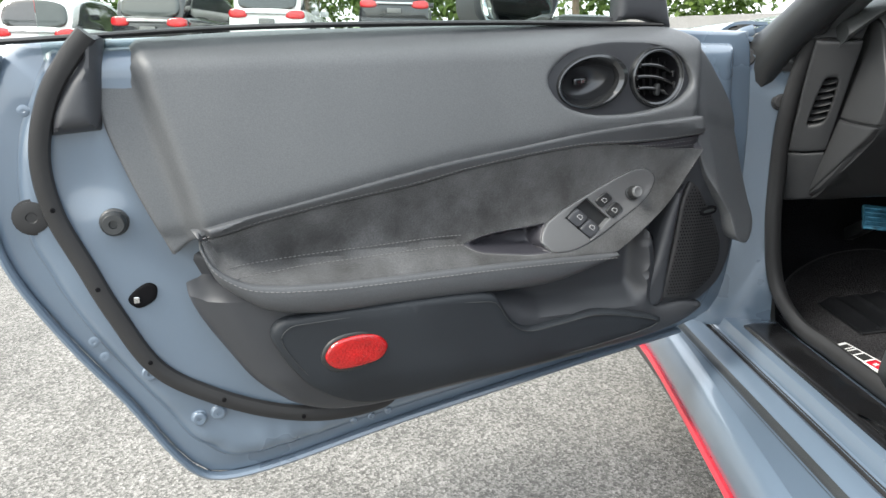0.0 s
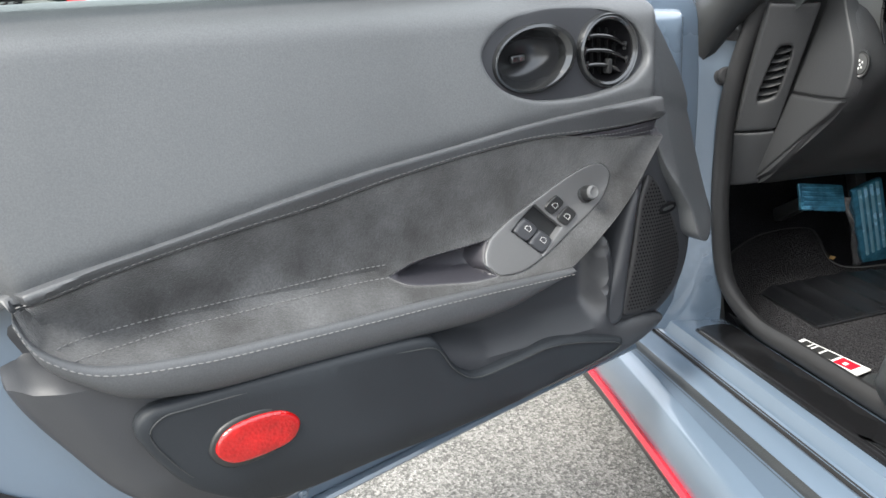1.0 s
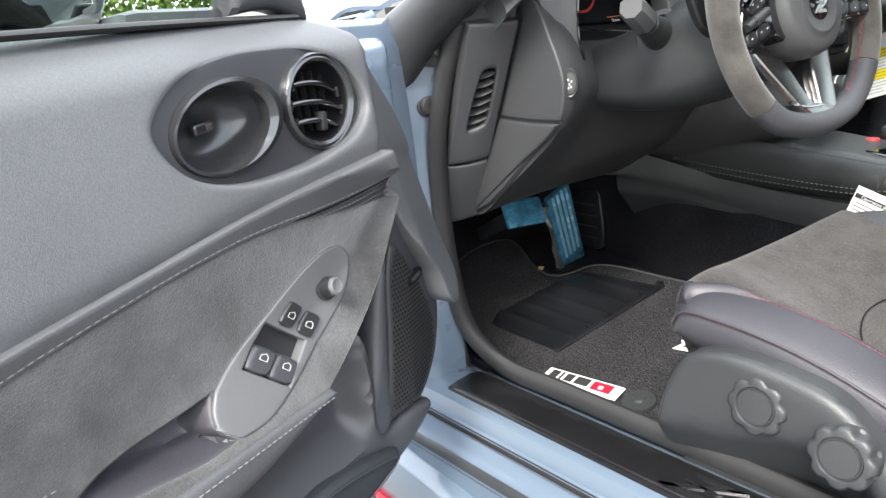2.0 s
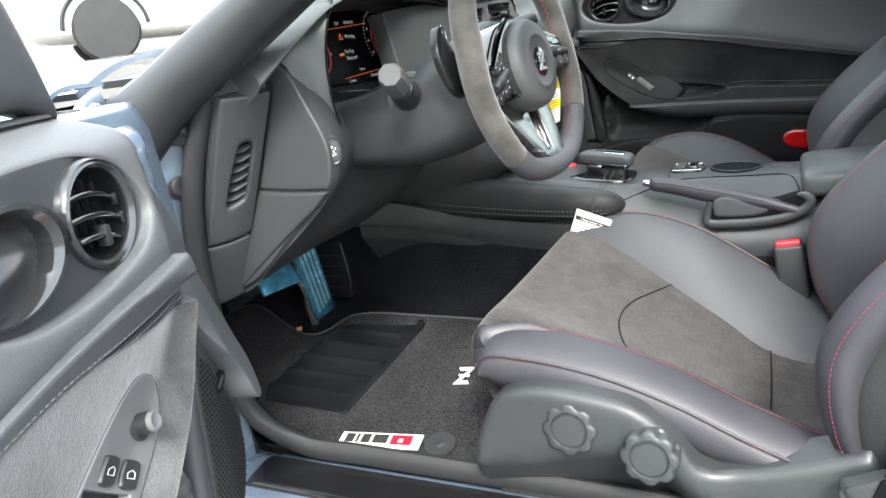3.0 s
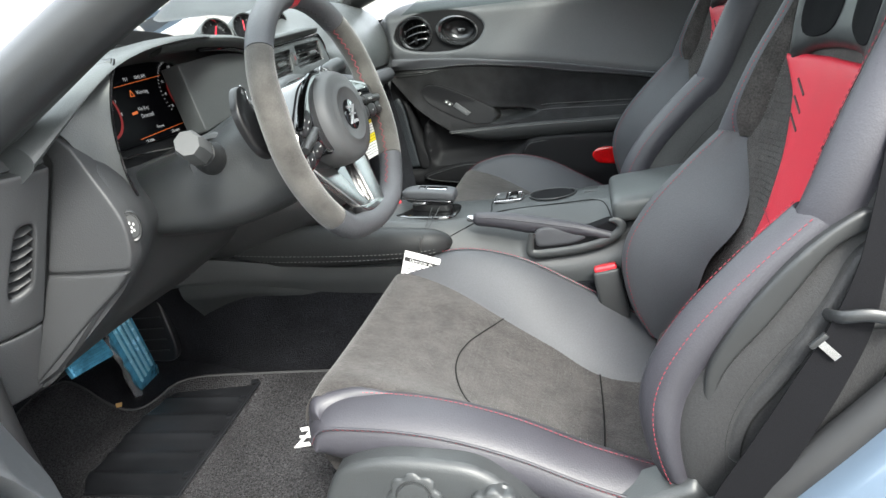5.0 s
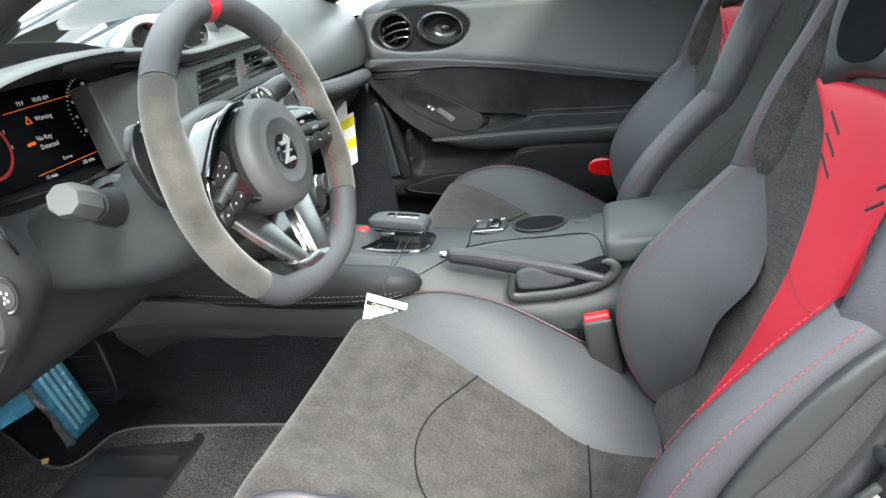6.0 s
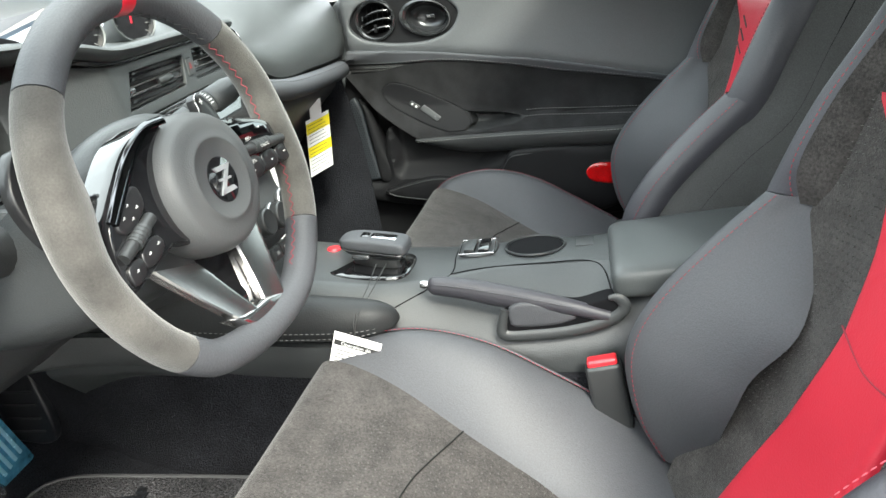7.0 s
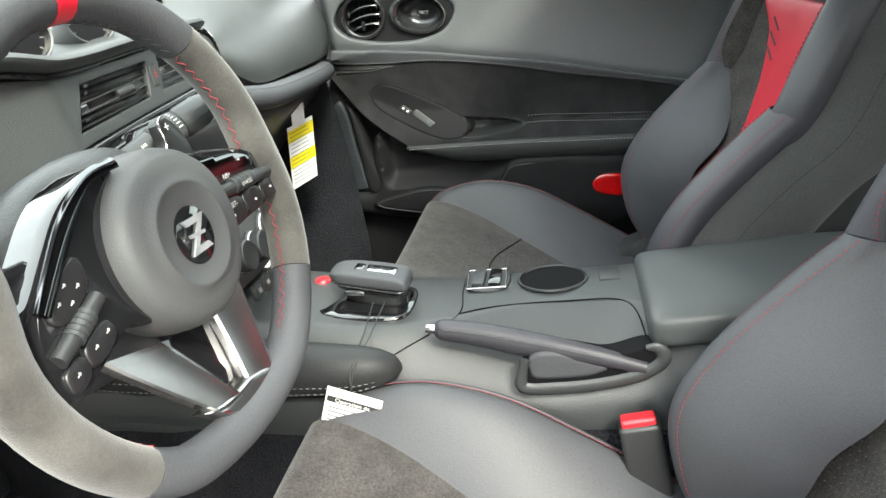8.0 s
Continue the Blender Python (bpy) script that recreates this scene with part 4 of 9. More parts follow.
door = thing("car_door", tuple(on_door(-0.05)(0.4, 0.25, 0)), "wide open car door with black padded trim and grey-blue edge", "car door")
shell_out = [(-0.24, 0.97, 1), (0.20, 0.965), (0.6, 0.94), (0.95, 0.915, 1), (0.985, 0.80), (0.985, 0.64), (0.925, 0.52), (0.84, 0.395), (0.765, 0.278), (0.728, 0.246), (0.665, 0.243), (0.423, 0.297), (0.104, 0.363), (-0.147, 0.411), (-0.23, 0.45), (-0.26, 0.60), (-0.26, 0.8)]
part("outer_skin", panel(shell_out, on_door(-0.078), 0.016, 0.012, 0.05, 0.06), paint, door, "grey-blue outer skin")
shell_in = [(-0.20, 0.95, 1), (0.4, 0.945), (0.90, 0.91, 1), (0.945, 0.80), (0.95, 0.66), (0.895, 0.53), (0.815, 0.405), (0.745, 0.305), (0.70, 0.275), (0.655, 0.272), (0.423, 0.318), (0.104, 0.382), (-0.147, 0.43), (-0.20, 0.47), (-0.225, 0.6), (-0.21, 0.8)]


def shell_relief(u, v):
    e = 0.0
    for cu, cv, ru, rv, a in ((0.74, 0.36, 0.10, 0.035, -0.006), (0.60, 0.315, 0.012, 0.03, 0.004), (0.64, 0.305, 0.012, 0.03, 0.004), (0.9, 0.74, 0.03, 0.10, -0.007), (0.93, 0.60, 0.02, 0.04, -0.005), (0.865, 0.735, 0.022, 0.05, -0.008), (0.835, 0.678, 0.035, 0.035, 0.006), (0.935, 0.855, 0.018, 0.035, -0.007), (0.72, 0.30, 0.03, 0.015, -0.007), (0.55, 0.325, 0.01, 0.022, 0.006)):
        e += a * math.exp(-((u - cu) / ru) ** 2 - ((v - cv) / rv) ** 2)
    return e


part("inner_shell", panel(shell_in, on_door(-0.080), 0.042, 0.03, 0.03, 0.013, extra=shell_relief), paint, door, "grey-blue painted inner shell")
# flange bead round the lower and rear edge
flange = [(0.955, 0.90, 0), (0.988, 0.80, 0), (0.984, 0.64, 0), (0.925, 0.518, 0), (0.84, 0.393, 0), (0.765, 0.276, 0), (0.728, 0.246, 0), (0.665, 0.243, 0), (0.423, 0.297, 0), (0.104, 0.363, 0), (-0.147, 0.411, 0)]
part("hem_flange", tube(door_curve(flange, -0.060, 3), (0.006, 0.010), 8, 2, up=tuple(DN)), paint, door)
strip = [(0.842, 0.93, 0.022), (0.862, 0.905, 0.018), (0.895, 0.851, 0.012), (0.915, 0.771, 0.004), (0.907, 0.695, 0), (0.874, 0.614, 0), (0.844, 0.545, 0), (0.791, 0.451, 0), (0.721, 0.401, 0), (0.613, 0.356, 0), (0.52, 0.343, 0), (0.43, 0.352, -0.012), (0.36, 0.385, -0.03)]
part("weatherstrip", tube(door_curve(strip, -0.035, 5), (0.0135, 0.010), 10, 2, up=tuple(DN)), rubber, door, "black rubber weatherstrip")
for u, v in ((0.905, 0.70), (0.86, 0.585), (0.80, 0.468), (0.70, 0.395), (0.58, 0.35)):
    part("clip", rubber_stop(on_door(-0.020)(u, v, 0), DN, 0.003, 0.003), deep, door)
part("rubber_stop", rubber_stop(on_door(-0.035)(0.832, 0.678, 0), DN, 0.017, 0.022), plastic_grey, door, "grey rubber door stop")
part("grommet", rubber_stop(on_door(-0.045)(0.935, 0.687, 0), DN, 0.022, 0.006), rubber, door, "black rubber grommet")
for u, v, r in ((0.803, 0.444, 0.012), (0.738, 0.359, 0.011), (0.709, 0.366, 0.011), (0.494, 0.319, 0.006), (0.464, 0.323, 0.006), (0.435, 0.329, 0.006)):
    part("bolt", rubber_stop(on_door(-0.044)(u, v, 0), DN, r, r * 0.8), paint, door)
for u, v in ((0.875, 0.50), (0.862, 0.475), (0.93, 0.83)):
    part("plug", rubber_stop(on_door(-0.042)(u, v, 0), DN, 0.007, 0.002), paint, door)
latch = [(0.824, 0.562), (0.797, 0.585), (0.785, 0.580), (0.787, 0.560), (0.812, 0.548)]
# The slot isn't cut: this near-black patch shows its shade.
lt = part("latch", panel(latch, on_door(-0.037), 0.003, 0.003, 0.004, 0.006), deep, door, "dark patch for the latch opening")
part("catch", moved(box((-0.004, -0.006, 0), (0.004, 0.004, 0.004), 0.0015), Matrix.Translation(on_door(-0.034)(0.812, 0.563, 0)) @ Matrix.Rotation(DOOR_ANGLE, 4, "Z") @ Matrix.Rotation(radians(90), 4, "X")), chrome, lt, "bright steel catch")
cap = [(0.862, 0.930, 1), (0.826, 0.930, 1), (0.832, 0.86), (0.836, 0.804, 1), (0.900, 0.797, 1), (0.894, 0.83), (0.876, 0.868), (0.858, 0.90)]
part("rear_cap", panel(cap, on_door(-0.045), 0.030, 0.016, 0.03, 0.007, bulge=0.008), plastic_door, door, "black plastic corner cap")

# trim: upper pad
upper = [(0.828, 0.920, 1), (0.67, 0.938), (0.437, 0.953), (0.169, 0.966), (0.04, 0.972), (-0.029, 0.972), (-0.070, 0.958), (-0.112, 0.930), (-0.148, 0.893), (-0.186, 0.845), (-0.204, 0.790), (-0.214, 0.740), (-0.230, 0.680), (-0.244, 0.632), (-0.220, 0.600),
         (-0.186, 0.612), (-0.166, 0.655), (-0.136, 0.692), (-0.105, 0.735), (-0.088, 0.795, 1), (0.067, 0.800), (0.176, 0.789), (0.353, 0.752), (0.525, 0.714), (0.716, 0.662), (0.757, 0.632, 1), (0.808, 0.742), (0.838, 0.835)]


PAD_FOOT = [(-0.20, 0.80), (-0.073, 0.828), (0.03, 0.816), (0.138, 0.801), (0.251, 0.780), (0.366, 0.759), (0.458, 0.738), (0.575, 0.709), (0.679, 0.685), (0.75, 0.66)]
HANDLE_OVAL = [(0.198, 0.883), (0.165, 0.919), (0.115, 0.935), (0.060, 0.940), (-0.002, 0.937), (-0.045, 0.917), (-0.062, 0.880), (-0.039, 0.853), (0.014, 0.836), (0.064, 0.829), (0.132, 0.830), (0.178, 0.847)]


def upper_relief(u, v):
    """The pad leans out towards its foot, rolls back at the window line and folds away at its rear end."""
    foot = float(np.interp(u, *zip(*PAD_FOOT)))
    e = 0.030 - 0.19 * (v - foot) - 0.006 * math.exp(-max(0.0, v - foot) / 0.006)
    e -= 0.030 * max(0.0, (v - (0.965 - 0.05 * max(u, 0) / 0.83) + 0.035) / 0.035) ** 2
    fold_u = 0.755 + 0.289 * (v - 0.68)
    w = max(0.0, min(1.0, (u - fold_u + 0.045) / 0.035))
    e -= 0.030 * w * w * (3 - 2 * w)
    w = max(0.0, min(1.0, (-0.066 - 0.10 * (v - 0.83) - u) / 0.02))
    e -= 0.022 * w * w * (3 - 2 * w)
    e -= 0.05 * max(0.0, min(1.0, (-0.075 - u - 0.22 * max(0.0, 0.97 - v)) / 0.12))
    return e


part("upper_trim", field(upper, on_door(), upper_relief, (HANDLE_OVAL,), 0.009, 0.006, 0.004, 0.05, walls=0.02), vinyl, door, "black grained vinyl upper trim")

# lower trim with the map pocket
lower = [(0.757, 0.632, 1), (0.735, 0.555), (0.693, 0.485), (0.64, 0.418), (0.563, 0.376), (0.497, 0.368), (0.347, 0.388), (0.145, 0.416), (-0.09, 0.456), (-0.14, 0.488), (-0.10, 0.500), (-0.03, 0.503), (-0.025, 0.58), (0.0, 0.64), (0.3, 0.62)]


def lower_relief(u, v):
    e = 0.028 * math.exp(-((u - 0.35) / 0.36) ** 2) * min(1.0, max(0.0, (v - 0.36) / 0.08))
    inpocket = min(1.0, max(0.0, (v - (0.505 if u < 0.2 else 0.505 + (u - 0.2) * 0.35)) / 0.03)) * min(1.0, max(0.0, (0.31 - u) / 0.05)) * min(1.0, max(0.0, (u + 0.005) / 0.02))
    e -= 0.035 * inpocket
    e -= 0.055 * max(0.0, min(1.0, (v - 0.572) / 0.016)) * min(1.0, max(0.0, (u - 0.26) / 0.08))
    e -= 0.02 * max(0.0, min(1.0, (u - (0.58 + 0.14 * (v - 0.37) / 0.25)) / 0.05))
    return e


part("lower_trim", panel(lower, on_door(0.0), 0.014, 0.02, 0.05, 0.009, extra=lower_relief), plastic_door, door, "black plastic lower trim")
kickpad = [(0.632, 0.520), (0.618, 0.538), (0.59, 0.543), (0.303, 0.558), (0.285, 0.55), (0.262, 0.515), (0.232, 0.493), (0.161, 0.499), (0.098, 0.507), (0.02, 0.495), (-0.04, 0.475), (0.145, 0.435), (0.347, 0.407), (0.492, 0.388), (0.57, 0.425), (0.612, 0.475)]
part("kick_panel", panel(kickpad, on_door(0.022), 0.010, 0.008, 0.02, 0.016, extra=lambda u, v: 0.028 * math.exp(-((u - 0.35) / 0.36) ** 2) * min(1.0, max(0.0, (v - 0.36) / 0.08))), kick_black, door, "matt black kick panel")
part("border_line", tube([on_door(0.0325)(0.30 + (u - 0.30) * 0.955, 0.475 + (v - 0.475) * 0.86, 0.028 * math.exp(-((0.30 + (u - 0.30) * 0.955 - 0.35) / 0.36) ** 2) * min(1.0, max(0.0, (v - 0.36) / 0.08))) for u, v in kickpad], 0.0008, 6, 5, closed=True), plastic_grey, door, "fine raised border line")
ref = [(0.556, 0.478), (0.548, 0.497), (0.525, 0.508), (0.478, 0.508), (0.462, 0.492), (0.470, 0.472), (0.495, 0.463), (0.540, 0.461)]
rb = part("reflector_bezel", panel([(0.508 + (u - 0.508) * 1.13, 0.485 + (v - 0.485) * 1.25) for u, v in ref], on_door(0.052), 0.004, 0.004, 0.01, 0.008), plastic, door)
part("reflector", panel(ref, on_door(0.056), 0.004, 0.005, 0.006, 0.006), reflector, rb, "bright red reflector")

# belt strip, suede insert, armrest
SEAM = [(-0.20, 0.80), (-0.088, 0.771), (-0.065, 0.736), (-0.028, 0.683), (0.02, 0.637), (0.064, 0.602), (0.193, 0.602), (0.325, 0.600), (0.444, 0.595), (0.565, 0.591), (0.643, 0.594), (0.672, 0.602), (0.702, 0.622), (0.712, 0.636), (0.722, 0.655)]
BELT_LOW = [(-0.20, 0.80), (-0.084, 0.798), (-0.011, 0.789), (0.047, 0.785), (0.128, 0.782), (0.211, 0.771), (0.325, 0.749), (0.421, 0.726), (0.520, 0.707), (0.631, 0.682), (0.712, 0.658), (0.74, 0.65)]


def door_form(u, v):
    """How far the padded trim stands out: a hollow insert between the belt strip and the armrest's edge."""
    vs, vb = (float(np.interp(u, *zip(*c))) for c in (SEAM, BELT_LOW))
    edge = float(np.interp(u, (-0.1, 0.06, 0.2, 0.35, 0.55, 0.65, 0.70, 0.73), (0.031, 0.034, 0.045, 0.054, 0.056, 0.050, 0.043, 0.030)))
    s = (v - vs) / max(0.035, vb - vs)
    if s < 0:
        return edge - 0.10 * s * s
    wide = float(np.interp(u, (0.15, 0.3, 0.6, 0.66, 0.72), (0.42, 0.29, 0.29, 0.34, 0.5)))
    return 0.012 + (edge - 0.012) * max(0.0, 1 - s / wide) ** 1.08 + 0.014 * min(1.4, max(0.0, (s - 0.5) / 0.5)) ** 2


def trim_line(pts, h=0.0, k=8):
    """A curve that lies on the padded trim."""
    return [tuple(on_door()(u, v, door_form(u, v) + h)) for u, v in smooth_path(pts, k, False, 2)]


belt_hi = [(0.732, 0.671), (0.679, 0.685), (0.575, 0.709), (0.458, 0.738), (0.366, 0.759), (0.251, 0.780), (0.138, 0.801), (0.03, 0.816), (-0.073, 0.828)]
belt_lo = [(-0.084, 0.797), (-0.011, 0.788), (0.047, 0.784), (0.128, 0.781), (0.211, 0.770), (0.325, 0.748), (0.421, 0.725), (0.520, 0.706), (0.631, 0.681), (0.719, 0.656)]
belt = [(*belt_hi[0], 1)] + belt_hi[1:-1] + [(*belt_hi[-1], 1), (*belt_lo[0], 1)] + belt_lo[1:-1] + [(*belt_lo[-1], 1)]
part("belt_strip", field(belt, on_door(), lambda u, v: door_form(u, v) + 0.003, res=0.008, r=0.005, lip=0.004, depth=0.03), leather_door, door, "charcoal leather strip with stitching")
part("stitching", stitches(trim_line([(u, v + 0.0045) for u, v in belt_lo], 0.0030), 0.0052, 0.0022, 0.00075, up=tuple(DN)), grey_thread, door, "grey thread stitching")
fold = [(-0.084, 0.796, 1), (-0.011, 0.787), (0.047, 0.783), (0.075, 0.782, 1), (0.037, 0.779), (-0.022, 0.774), (-0.089, 0.772, 1)]
part("belt_fold", field(fold, on_door(), lambda u, v: door_form(u, v) + 0.002, res=0.006, r=0.003, lip=0.003, depth=0.02), leather, door, "black leather fold with stitching")
for shift in (0.004, 0.012):
    part("stitching", stitches(trim_line([(0.062 - shift * 2, 0.7805 - shift * 0.2), (0.0, 0.783 - shift * 0.7), (-0.084, 0.7925 - shift * 1.1)], 0.0022), 0.0045, 0.0022, 0.0006, up=tuple(DN)), grey_thread, door, "grey thread stitching")
# the pull pocket and the switch plate are let into the suede
pull = [(0.333, 0.630, 1), (0.307, 0.638), (0.275, 0.645), (0.235, 0.650), (0.190, 0.656, 1), (0.199, 0.640), (0.203, 0.628, 1), (0.188, 0.612, 1), (0.223, 0.611), (0.262, 0.614), (0.313, 0.620)]
PULL_EDGE = even(smooth_path(pull, 8, True, 2), 0.004, True)
sw_plate = [(0.188, 0.656, 1), (0.170, 0.668), (0.120, 0.696), (0.042, 0.735), (0.010, 0.739), (-0.009, 0.724), (0.004, 0.695), (0.058, 0.654), (0.108, 0.627), (0.150, 0.613), (0.184, 0.6125, 1), (0.202, 0.627, 1), (0.199, 0.640)]
insert = [(0.719, 0.656, 1), (0.631, 0.681), (0.520, 0.706), (0.421, 0.725), (0.325, 0.748), (0.211, 0.770), (0.128, 0.781), (0.075, 0.782), (0.037, 0.779), (-0.022, 0.774), (-0.089, 0.772, 1), (-0.065, 0.736), (-0.028, 0.683), (0.02, 0.637), (0.064, 0.603, 1),
          (0.193, 0.603), (0.325, 0.601), (0.444, 0.596), (0.565, 0.592), (0.643, 0.595), (0.672, 0.603), (0.702, 0.623), (0.712, 0.637)]
low_seam = [(0.688, 0.612), (0.640, 0.614), (0.583, 0.6195), (0.461, 0.6285), (0.365, 0.636), (0.331, 0.6365)]


def insert_form(u, v):
    """The insert's hollow, drawn in along the seam above the armrest's shelf."""
    line = float(np.interp(u, [p[0] for p in low_seam][::-1], [p[1] for p in low_seam][::-1]))
    tuck = 0.0035 * math.exp(-((v - line) / 0.0035) ** 2) * min(1.0, max(0.0, (u - 0.33) / 0.01)) * min(1.0, max(0.0, (0.69 - u) / 0.02))
    return door_form(u, v) - tuck


part("insert", field(insert, on_door(), insert_form, (pull, sw_plate), 0.0075, 0.003, 0.002, 0.02), suede_door, door, "dark grey suede insert")
for off in (0.0065, -0.0065):
    part("stitching", stitches(trim_line([(u, v + off) for u, v in low_seam], 0.0006), 0.0045, 0.0022, 0.0006, up=tuple(DN)), grey_thread, door, "grey thread stitching")
# the armrest's front: a leather roll below its stitched edge
seam_pts = [(0.720, 0.654), (0.712, 0.636), (0.702, 0.622), (0.672, 0.602), (0.643, 0.594), (0.565, 0.591), (0.444, 0.595), (0.325, 0.600), (0.193, 0.602), (0.064, 0.602)]
foot_pts = [(0.722, 0.645), (0.710, 0.618), (0.698, 0.598), (0.662, 0.571), (0.630, 0.555), (0.560, 0.547), (0.444, 0.552), (0.310, 0.556), (0.175, 0.563), (0.058, 0.597)]
roll = []
for (u, v), (fu, fv) in zip(seam_pts, foot_pts):
    h = door_form(u, v)
    D = lambda a, b, out: tuple(on_door()(u + (fu - u) * a, v + (fv - v) * a + b, out))  # noqa: E731
    roll.append([D(0, 0.001, h - 0.012), D(0, 0.0015, h + 0.0005), D(0.06, 0, h + 0.0045), D(0.4, 0, h + 0.006), D(0.75, 0, h + 0.002), D(1.0, 0, h - 0.008), D(1.06, 0.002, h - 0.022), D(1.0, 0.008, -0.01), D(0.3, 0, -0.01)])
part("armrest", loft(roll, 6, 4), leather_door, door, "charcoal leather armrest with stitching")
for off, m in ((-0.0055, grey_thread),):
    part("stitching", stitches([tuple(on_door()(u, v + off, door_form(u, v) + 0.0063)) for u, v in smooth_path(seam_pts, 10, False, 2)], 0.0052, 0.0022, 0.00075, up=tuple(DN)), m, door, "grey thread stitching")


# pull pocket, switch plate
def pull_dip(u, v):
    """The pocket falls steeply from its rim to a smooth floor."""
    d = float(edge_distance(np.array([[u, v]]), PULL_EDGE)[0]) if inside(np.array([[u, v]]), PULL_EDGE)[0] else 0.0
    w = min(1.0, d / 0.012)
    return door_form(u, v) - 0.002 - 0.034 * w * w * (3 - 2 * w) * (0.4 + 0.6 * min(1.0, max(0.0, (0.34 - u) / 0.06)))


part("pull_pocket", field(pull, on_door(), pull_dip, res=0.004, r=0.002, lip=0.0, depth=0.0), leather, door, "dark leather pull pocket")


def on_plate(u, v, h):
    """On the switch plate's face."""
    return on_door()(u, v, door_form(u, v) + h)


KU, KV = (-0.780, 0.625), (-0.772, -0.636)
KC = (0.1135, 0.6615)
key_at = lambda c, a, b: (c[0] + a * KU[0] + b * KV[0], c[1] + a * KU[1] + b * KV[1])  # noqa: E731
well_o = [(*key_at(KC, a, b), 1) for a, b in ((-0.0265, -0.0275), (-0.0265, 0.0275), (0.0235, 0.0275), (0.0235, -0.0275))]
sp = part("switch_plate", field(sw_plate, on_door(), lambda u, v: door_form(u, v) + 0.0015, (well_o,), 0.006, 0.002, 0.0016, 0.02, walls=0.012), silver_grey, door, "satin grey switch plate")
part("plate_end", field([(0.189, 0.655), (0.199, 0.640), (0.2035, 0.6275), (0.186, 0.6115), (0.184, 0.6135), (0.199, 0.628), (0.195, 0.641)], on_door(), lambda u, v: door_form(u, v) - 0.002, res=0.004, r=0.001, lip=0.001, depth=0.03), plastic_door, sp)


def keycap(c, size_u, size_v, h0, geo_h, r=0.002, slope=0.0):
    """A rounded cap on the switch plate, its sides along the plate's slant."""
    pts = [key_at(c, a * size_u, b * size_v) for a, b in ((-1, -0.8), (-1, 0.8), (-0.8, 1), (0.8, 1), (1, 0.8), (1, -0.8), (0.8, -1), (-0.8, -1))]

    def lay(u, v, h):
        a = (u - c[0]) * KU[0] + (v - c[1]) * KU[1]
        return on_plate(u, v, h + h0 - slope * a)

    return panel(pts, lay, geo_h, r, 0.006, 0.004, k=3)


part("switch_well", field([key_at(KC, a, b) for a, b in ((-0.03, -0.031), (-0.03, 0.031), (0.027, 0.031), (0.027, -0.031))], on_door(), lambda u, v: door_form(u, v) - 0.010, res=0.006, r=0.002, lip=0, depth=0.002), plastic, sp, "deep switch well")
for b in (-0.0135, 0.0135):
    wc = key_at(KC, -0.0125, b)
    part("window_switch", keycap(wc, 0.0128, 0.0124, -0.003, 0.0065, 0.003, -0.10), plastic_door, sp, "black window switch with white symbol")
for c in ((0.0855, 0.690), (0.0655, 0.673)):
    part("lock_switch", keycap(c, 0.0125, 0.0098, 0.0, 0.0048, 0.002), plastic, sp, "black lock switch with white symbol")


def glyph(c, s, h):
    """A small car-window outline printed on a key."""
    pts = [(-0.8, -1), (-0.8, 1), (0.3, 1), (0.9, 0.2), (0.3, -1)]
    P = [key_at(c, s * a, s * b) for a, b in pts]
    geos = []
    for (a, b) in zip(P, P[1:] + P[:1]):
        t = np.subtract(b, a)
        nn = np.array([-t[1], t[0]]) / np.linalg.norm(t) * 0.00028
        q = [np.add(a, nn), np.add(b, nn), np.subtract(b, nn), np.subtract(a, nn)]
        geos.append(rings([[on_plate(x, y, h) for x, y in q], [on_plate(x, y, h + 0.0003) for x, y in q]], caps=True))
    return merge(*geos)


for c, h in ((key_at(KC, -0.0085, -0.0135), 0.0044), (key_at(KC, -0.0085, 0.0135), 0.0044), ((0.0855, 0.690), 0.0049), ((0.0655, 0.673), 0.0049)):
    part("symbol", glyph(c, 0.0042, h), white_print, sp, "white printed symbol")
kb = on_plate(0.032, 0.701, 0.0015)
km = Matrix.Translation(kb) @ (DN + Vector((0, 0, 0.22))).to_track_quat("Z", "Y").to_matrix().to_4x4()
part("mirror_knob", lathe([(0.014, 0), (0.014, 0.001), (0.0105, 0.002), (0.0100, 0.013), (0.0098, 0.0145)], km, 28), plastic, sp, "round black mirror knob")
part("knob_tip", lathe([(0.0098, 0.0142), (0.0090, 0.0175), (0.0072, 0.0185), (0.0058, 0.0178), (0.001, 0.0176)], km, 24), silver_grey, sp)

# speaker
spk = [(-0.083, 0.715), (-0.126, 0.672), (-0.153, 0.636), (-0.173, 0.590), (-0.167, 0.546), (-0.114, 0.508), (-0.045, 0.506, 1), (-0.059, 0.596), (-0.070, 0.69)]
spk_in = lambda u, v: 0.012 - 0.022 * max(0.0, min(1.0, (-0.10 - u) / 0.1))  # noqa: E731
grille_mat = material("speaker_mesh", (0.02, 0.02, 0.021), 0.55, bumps=(("voronoi", 380, 0.25, 0.0006),), fine=0.2, fine_scale=500)
gr = part("speaker_grille", panel(spk, on_door(0.0), 0.005, 0.006, 0.02, 0.012, extra=spk_in), grille_mat, door, "black perforated speaker grille")
geos = []
B = smooth_path(spk, 8, True, 2)
